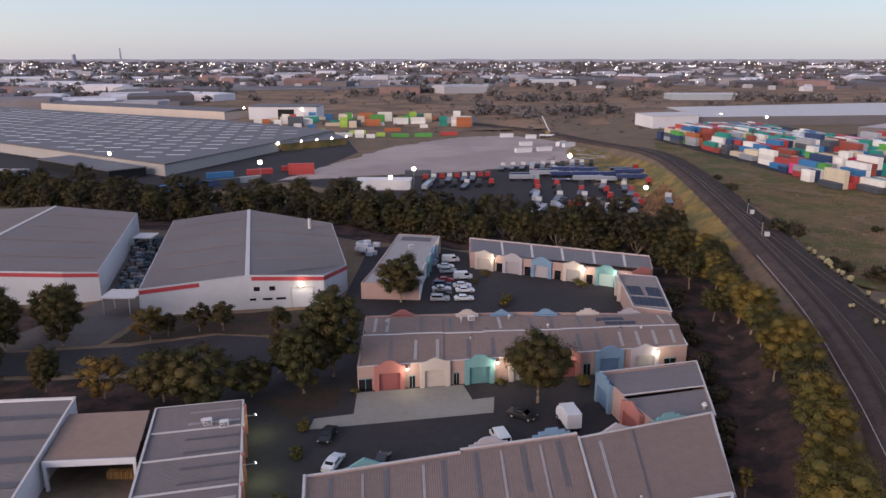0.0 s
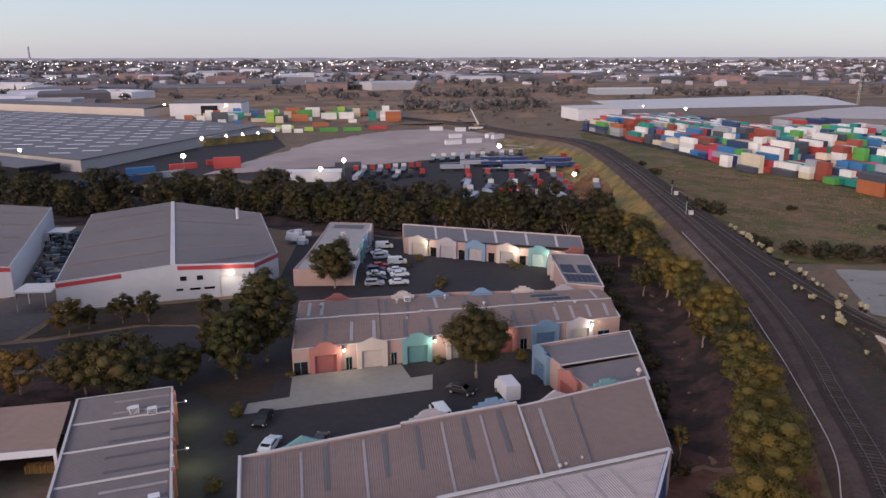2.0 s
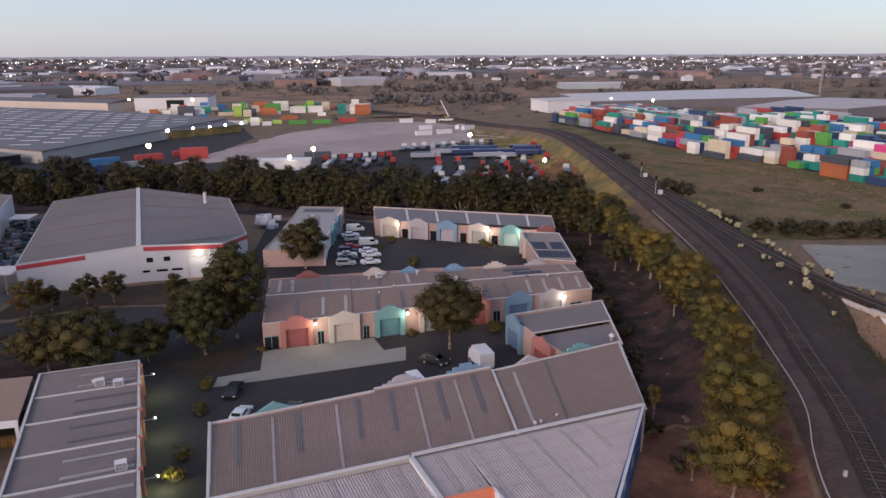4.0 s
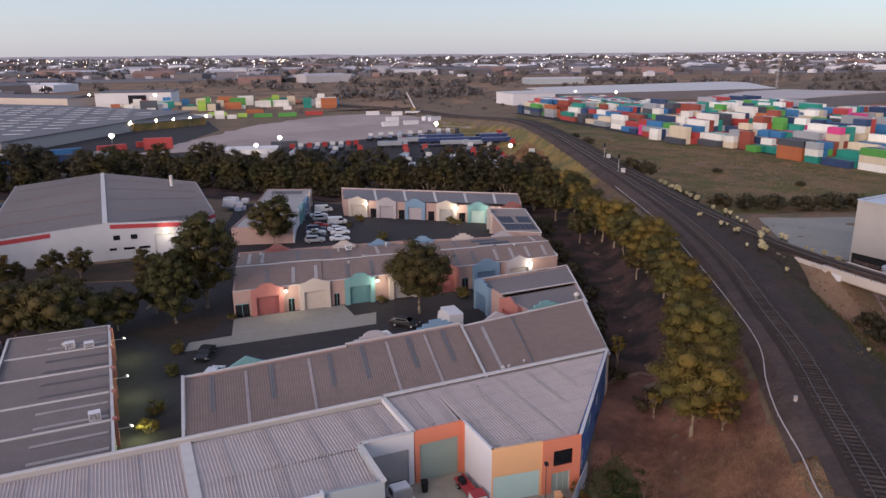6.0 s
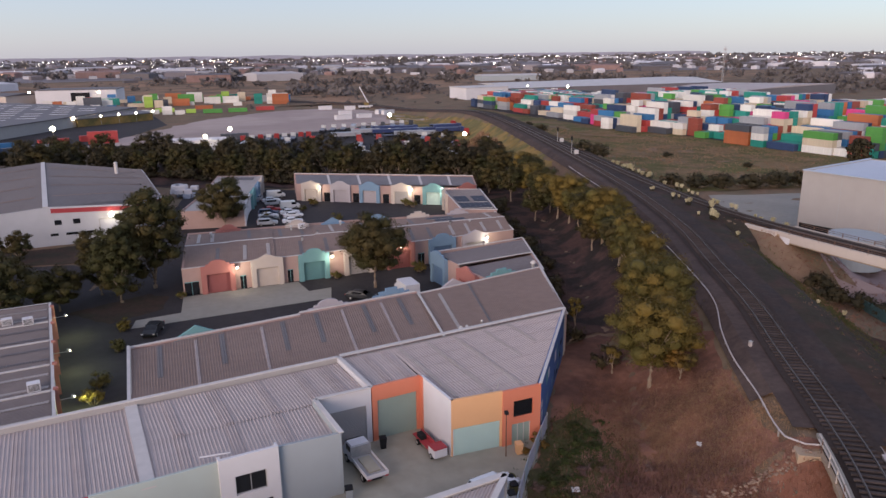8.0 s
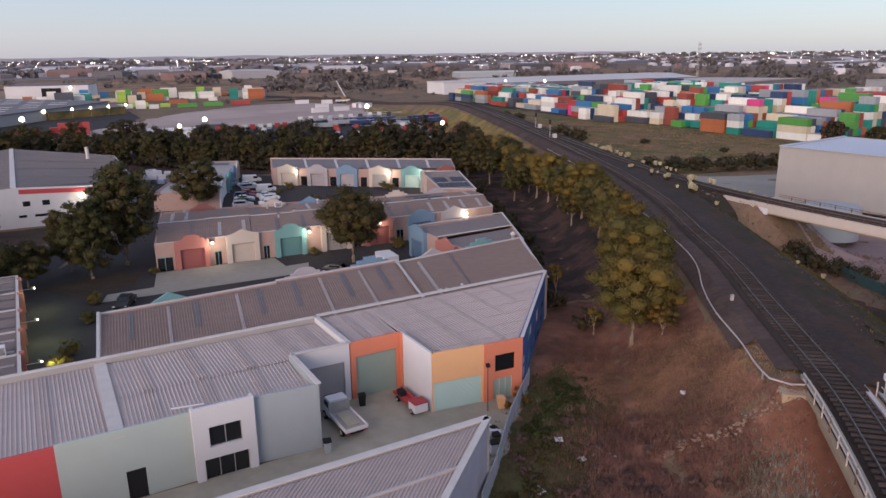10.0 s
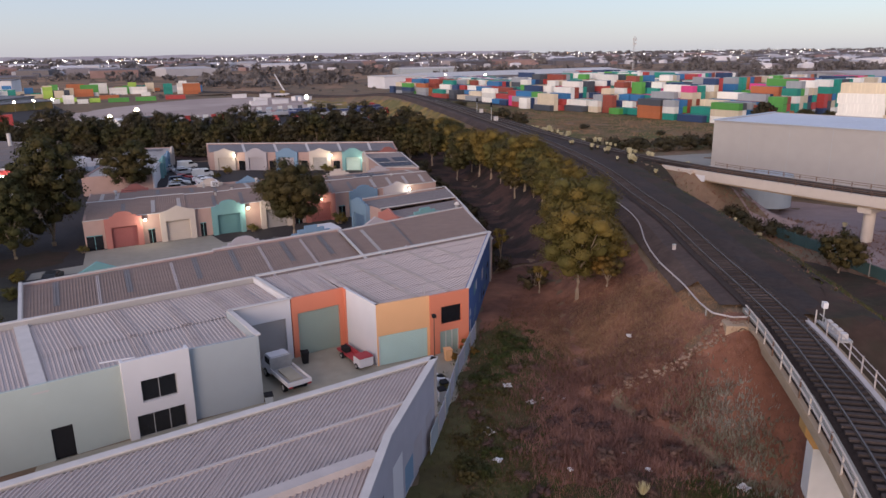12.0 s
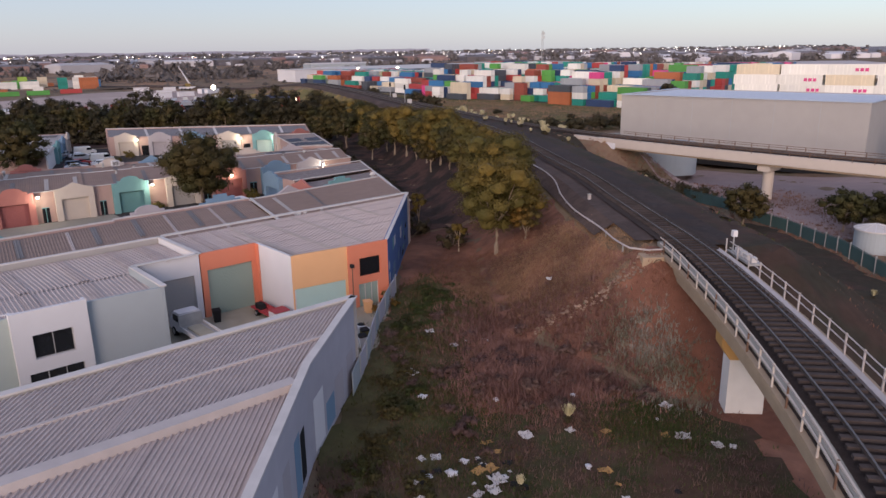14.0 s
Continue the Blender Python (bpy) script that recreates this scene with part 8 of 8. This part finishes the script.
far_shed("west_depot", "low blue-grey shed beyond the trees", [(-240, 295), (-185, 292), (-182, 312), (-240, 316)], 7, "greywall", "roof_b", 1.0)

# huts and crane on the sand lot
for k, (x, y, a, L) in enumerate(((47, 420, 0.3, 10), (60, 425, 0.3, 9), (52, 452, 0.2, 8), (74, 452, 0.9, 8), (44, 500, 0.1, 9), (60, 492, 0.1, 7), (78, 446, 0.6, 9))):
    m = pose(x, y, 0.1, 0, 0, math.degrees(a))
    t = thing("site_hut", "white site hut on the sand lot", "hut", (x, y, 0.1), "site huts")
    part("body", boxes((-L / 2, L / 2, -1.4, 1.4, 0, 2.5), m=m), "white", t)
    part("roof", boxes((-L / 2 - 0.2, L / 2 + 0.2, -1.55, 1.55, 2.5, 2.65), m=m), "cap", t)


def crane(x, y):
    t = thing("mobile_crane", "white mobile crane with raised boom", "crane", (x, y, 0.1))
    part("carrier", boxes((x - 5, x + 5, y - 1.3, y + 1.3, 0.9, 2.2)), "white", t)
    part("cab", boxes((x - 1, x + 2, y - 1.2, y + 1.2, 2.2, 4.2)), "yellowgrass", t)
    bm = bmesh.new()
    tube(bm, (x + 2, y, 3.5), (x - 4.0, y, 15), 0.5, 0.3, 8)
    part("boom", bm, "white", t)
    for k in (-3.5, -1.5, 1.5, 3.5):
        for s in (-1, 1):
            bm = bmesh.new()
            tube(bm, (x + k, y + s * 1.3 - 0.2, 0.65), (x + k, y + s * 1.3 + 0.2, 0.65), 0.65, 0.65, 12)
            part("wheel", bm, "tyre", t)


crane(72, 500)


# lorries in the yard
def lorry(label, colour, long):
    t = thing("lorry", label, "truck", group="lorries in the yard")
    bm = profile(bmesh.new(), [(0, 0.6), (2.3, 0.6), (2.35, 1.6), (2.1, 2.9), (0, 3.1)], 2.4, 0.1)
    part("cab", bm, paint(colour), t)
    part("windscreen", boxes((2.2, 2.32, -1.0, 1.0, 1.7, 2.5)), "glass", t)
    part("chassis", boxes((-5.5, 0, -0.5, 0.5, 0.6, 1.0)), "dark", t)
    if long:
        part("trailer", boxes((-12, -0.4, -1.25, 1.25, 1.1, long)), paint((0.05, 0.06, 0.10) if long < 2 else colour), t)
    for x in (1.3, -4.2, -5.2) + ((-10.2, -11.2) if long else ()):
        for s in (-1, 1):
            bm = bmesh.new()
            tube(bm, (x, s * 1.0 - 0.15, 0.5), (x, s * 1.0 + 0.15, 0.5), 0.5, 0.5, 10)
            part("wheel", bm, "tyre", t)
    return t


LOR = [lorry("red lorry cab parked in the yard", (0.30, 0.03, 0.03), 0), lorry("red lorry with flat trailer", (0.30, 0.03, 0.03), 1.6), lorry("white lorry with trailer parked in the yard", (0.5, 0.5, 0.5), 1.6),
       lorry("dark blue lorry with box trailer", (0.035, 0.05, 0.13), 2.8), lorry("dark lorry cab parked in the yard", (0.04, 0.045, 0.06), 0), lorry("pale grey lorry with box trailer", (0.30, 0.31, 0.34), 2.8)]
rl = random.Random(3)
rows = []
for k in range(9):
    rows.append((-8 + k * 3.6 + rl.uniform(-0.4, 0.4), 322 + k * 0.9, 85, rl.choice((0, 0, 4, 2))))
for k in range(6):
    rows.append((-6 + k * 5.4, 306 + k * 0.8, 80, rl.choice((4, 2, 0, 5))))
for r in range(7):
    for k in range(6):
        if rl.random() < 0.12:
            continue
        rows.append((36 + k * 9.5 + r * 1.4 + rl.uniform(-0.6, 0.6), 268 + r * 13.5 - k * 1.2, (2 if r > 3 else 75) + rl.uniform(-4, 4), rl.choice((3, 3, 5, 2, 1) if r > 3 else (1, 0, 0, 4, 2, 5))))
for k in range(10):
    rows.append((30 + k * 5.2, 358 + k * 1.3, 80, rl.choice((5, 2, 2, 4))))
for k in range(12):
    rows.append((34 + k * 3.3 + rl.uniform(-1, 1), 252 + rl.uniform(-2, 8) + k * 0.6, rl.uniform(60, 100), rl.choice((4, 2, 0, 5))))
seen = set()
for x, y, a, k in rows:
    put(LOR[k], x, y, a, 0.95, 0.12, copy=k in seen)
    seen.add(k)


def flood_mast(x, y, h, r=0.9, label="tall yard floodlight mast, lit"):
    z = ground_z(x, y)
    t = thing("floodlight_mast", label, "lamp", (x, y, z), "floodlight masts")
    bm = bmesh.new()
    tube(bm, (x, y, z - 0.2), (x, y, z + h), 0.08, 0.06, 8)
    part("mast", bm, "steel", t)
    bm = bmesh.new()
    bmesh.ops.create_icosphere(bm, subdivisions=2, radius=r, matrix=Matrix.Translation((x, y, z + h)))
    part("lamp_head", bm, "lampglow", t)


for x, y, h, r in ((61.5, 347, 8.0, 1.0), (79, 275, 5.5, 0.8), (-82, 318, 9, 1.0), (-13, 312, 7, 0.9), (-166, 355, 8, 0.8), (-200, 300, 8, 1.0), (-98, 424, 5, 1.0), (-86, 434, 5, 0.7), (-78, 442, 5, 0.7), (-70, 450, 5, 0.7), (-62, 460, 5, 0.7), (-22, 296, 6, 0.8),
                   (-125, 640, 9, 1.0), (-155, 650, 9, 1.0), (-180, 655, 9, 1.0), (250, 560, 9, 1.0), (230, 600, 8, 0.9)):
    flood_mast(x, y, h, r)


def radio_mast(x, y, h):
    t = thing("radio_mast", "thin lattice radio mast with antennas", "mast", (x, y, 0))
    bm = bmesh.new()
    c = [(x - 0.8, y - 0.5), (x + 0.8, y - 0.5), (x, y + 0.9)]
    for p in c:
        tube(bm, (*p, 0), (*p, h), 0.16, 0.12, 5)
    for k in range(int(h / 2)):
        for i in range(3):
            tube(bm, (*c[i], k * 2), (*c[(i + 1) % 3], k * 2 + 2), 0.07, 0.07, 4)
    part("lattice", bm, "steel", t)
    for d in (-1.5, 0, 1.5):
        for j in (0, 1):
            part("antenna", boxes((x + d - 0.3, x + d + 0.3, y - 1.2, y - 0.9, h - 4 - 4 * j, h - 1.5 - 4 * j)), "cap", t)


radio_mast(430, 608, 40)


# ---- the far town: countless roofs, trees and lamps out to the horizon ----
def far_town():
    rng = np.random.default_rng(12)
    mats = {"farpale": ([], []), "roof_far": ([], []), "brickfar": ([], []), "suburb": ([], [])}
    for _ in range(4200):
        y = 760 + 4000 * rng.random() ** 1.3
        x = rng.uniform(-0.78, 1.45) * y + rng.normal() * 80
        if 540 < y < 1330 and -0.32 * y < x < 0.95 * y and not (y > 1100 and rng.random() < 0.25):
            continue
        big = rng.random() < 0.22
        a, b, h = (rng.uniform(25, 90), rng.uniform(18, 50), rng.uniform(6, 11)) if big else (rng.uniform(9, 18), rng.uniform(8, 14), rng.uniform(3.5, 6.5))
        key = rng.choice(["farpale", "roof_far", "brickfar", "suburb"], p=[0.36, 0.30, 0.16, 0.18])
        v, f = mats[key]
        c, s = math.cos(0.3 * rng.normal()), math.sin(0.3 * rng.normal())
        k = len(v)
        for px, py, pz in ((-a, -b, 0), (a, -b, 0), (a, b, 0), (-a, b, 0), (-a, -b, h), (a, -b, h), (a, b, h), (-a, b, h), (-a * 0.9, 0, h * 1.25), (a * 0.9, 0, h * 1.25)):
            v.append((x + (px * c - py * s) / 2, y + (px * s + py * c) / 2, pz))
        f.extend([tuple(k + i for i in q) for q in ((0, 1, 5, 4), (1, 2, 6, 5), (2, 3, 7, 6), (3, 0, 4, 7), (4, 5, 9, 8), (6, 7, 8, 9), (4, 8, 7), (5, 6, 9))])
    for key, (v, f) in mats.items():
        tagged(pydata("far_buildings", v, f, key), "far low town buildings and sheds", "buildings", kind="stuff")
    # clumps of far trees, their base colour paled for distance haze
    v, f, nv = [], [], 0
    spots = []
    for _ in range(2600):
        y = 640 + 4200 * rng.random() ** 1.25
        x = rng.uniform(-0.8, 1.5) * y + rng.normal() * 60
        if y < 1300 and -0.3 * y < x < 0.9 * y and rng.random() < 0.86:
            continue
        spots.append((x, y, rng.uniform(4, 8) * (1 + y / 3500)))
    for cx, cy, n, sp in ((-40, 1120, 26, 40), (130, 900, 22, 60), (300, 1000, 26, 80), (240, 760, 14, 40), (430, 900, 18, 40), (-160, 620, 10, 60), (150, 720, 14, 30), (520, 700, 26, 90), (620, 560, 24, 80), (90, 690, 12, 50), (700, 900, 30, 120)):
        for _ in range(n):
            spots.append((cx + rng.normal() * sp, cy + rng.normal() * sp * 0.3, rng.uniform(4, 7)))
    for _ in range(420):
        y = rng.uniform(520, 1150)
        spots.append((rng.uniform(-0.2, 0.5) * y, y, rng.uniform(0.7, 1.8)))
    for x, y, r in spots:
        if -490 < x < -40 and 280 < y < 820 or 140 < x < 480 and 100 < y < 520 or 180 < x < 480 and 560 < y < 770:
            continue
        q = rng.normal(size=(44, 3))
        q /= np.linalg.norm(q, axis=1, keepdims=True)
        q = q * (0.5 + 0.5 * rng.random((44, 1))) * (r * rng.uniform(0.9, 1.7), r, r * rng.uniform(0.55, 0.85)) + (x, y, r * 0.6)
        e1, e2 = rng.normal(size=(44, 3)) * r * 0.2, rng.normal(size=(44, 3)) * r * 0.2
        w = np.stack([q - e1, q + e2, q + e1, q - e2], 1).reshape(-1, 3)
        v.extend(w.tolist())
        f.extend((np.arange(176).reshape(-1, 4) + nv).tolist())
        nv += 176
    tagged(pydata("far_trees", v, f, "hazetree"), "clumps of far trees over the plain, coloured pale as by haze", "trees", kind="stuff")
    # lamps
    for mat, n, seed in (("farglow", 1300, 1), ("warmglow", 130, 2)):
        r2 = np.random.default_rng(seed)
        v, f = [], []
        for _ in range(n):
            y = 800 + 3900 * r2.random() ** 0.8
            x = r2.uniform(-0.75, 1.4) * y
            if y < 1350 and -0.3 * y < x < 0.9 * y:
                continue
            s = y * 0.0006 * r2.choice([0.6, 0.8, 1.0, 1.9], p=[0.4, 0.3, 0.22, 0.08])
            z = r2.uniform(6, 14)
            k = len(v)
            v += [(x - s, y, z), (x + s, y, z), (x, y - s, z), (x, y + s, z), (x, y, z - s), (x, y, z + s)]
            f += [tuple(k + i for i in q) for q in ((0, 2, 5), (2, 1, 5), (1, 3, 5), (3, 0, 5), (2, 0, 4), (1, 2, 4), (3, 1, 4), (0, 3, 4))]
        tagged(pydata("far_lamps", v, f, mat), "far street and yard lamps, lit", "lamps", kind="stuff")
    # low far skyline, its haze put into the blue-grey colour
    v, f = [], []
    xs = np.arange(-4300, 5600, 60)
    for x in xs:
        y = 4750 - 0.00002 * x * x
        v += [(x, y, -5), (x, y, 30 + 6 * noise.noise((x * 0.004, 0, 0)) + 4 * noise.noise((x * 0.03, 3, 0))), (x, y + 120, -5)]
    for i in range(len(xs) - 1):
        f += [(3 * i, 3 * i + 3, 3 * i + 4, 3 * i + 1), (3 * i + 1, 3 * i + 4, 3 * i + 5, 3 * i + 2)]
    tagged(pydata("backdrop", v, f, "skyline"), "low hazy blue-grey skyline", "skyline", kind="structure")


# blue-grey base colour stands in for haze over the ridge
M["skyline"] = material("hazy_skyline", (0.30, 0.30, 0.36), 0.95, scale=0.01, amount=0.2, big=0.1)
far_town()
# chimneys share the skyline's painted haze colour
for x, y, h, r in ((-1900, 4350, 95, 6), (-2200, 4400, 60, 14)):
    t = thing("far_chimney", "tall hazy chimney on the skyline", "chimney", (x, y, 0), "far chimneys")
    bm = bmesh.new()
    tube(bm, (x, y, 0), (x, y, h), r, r * 0.7, 10)
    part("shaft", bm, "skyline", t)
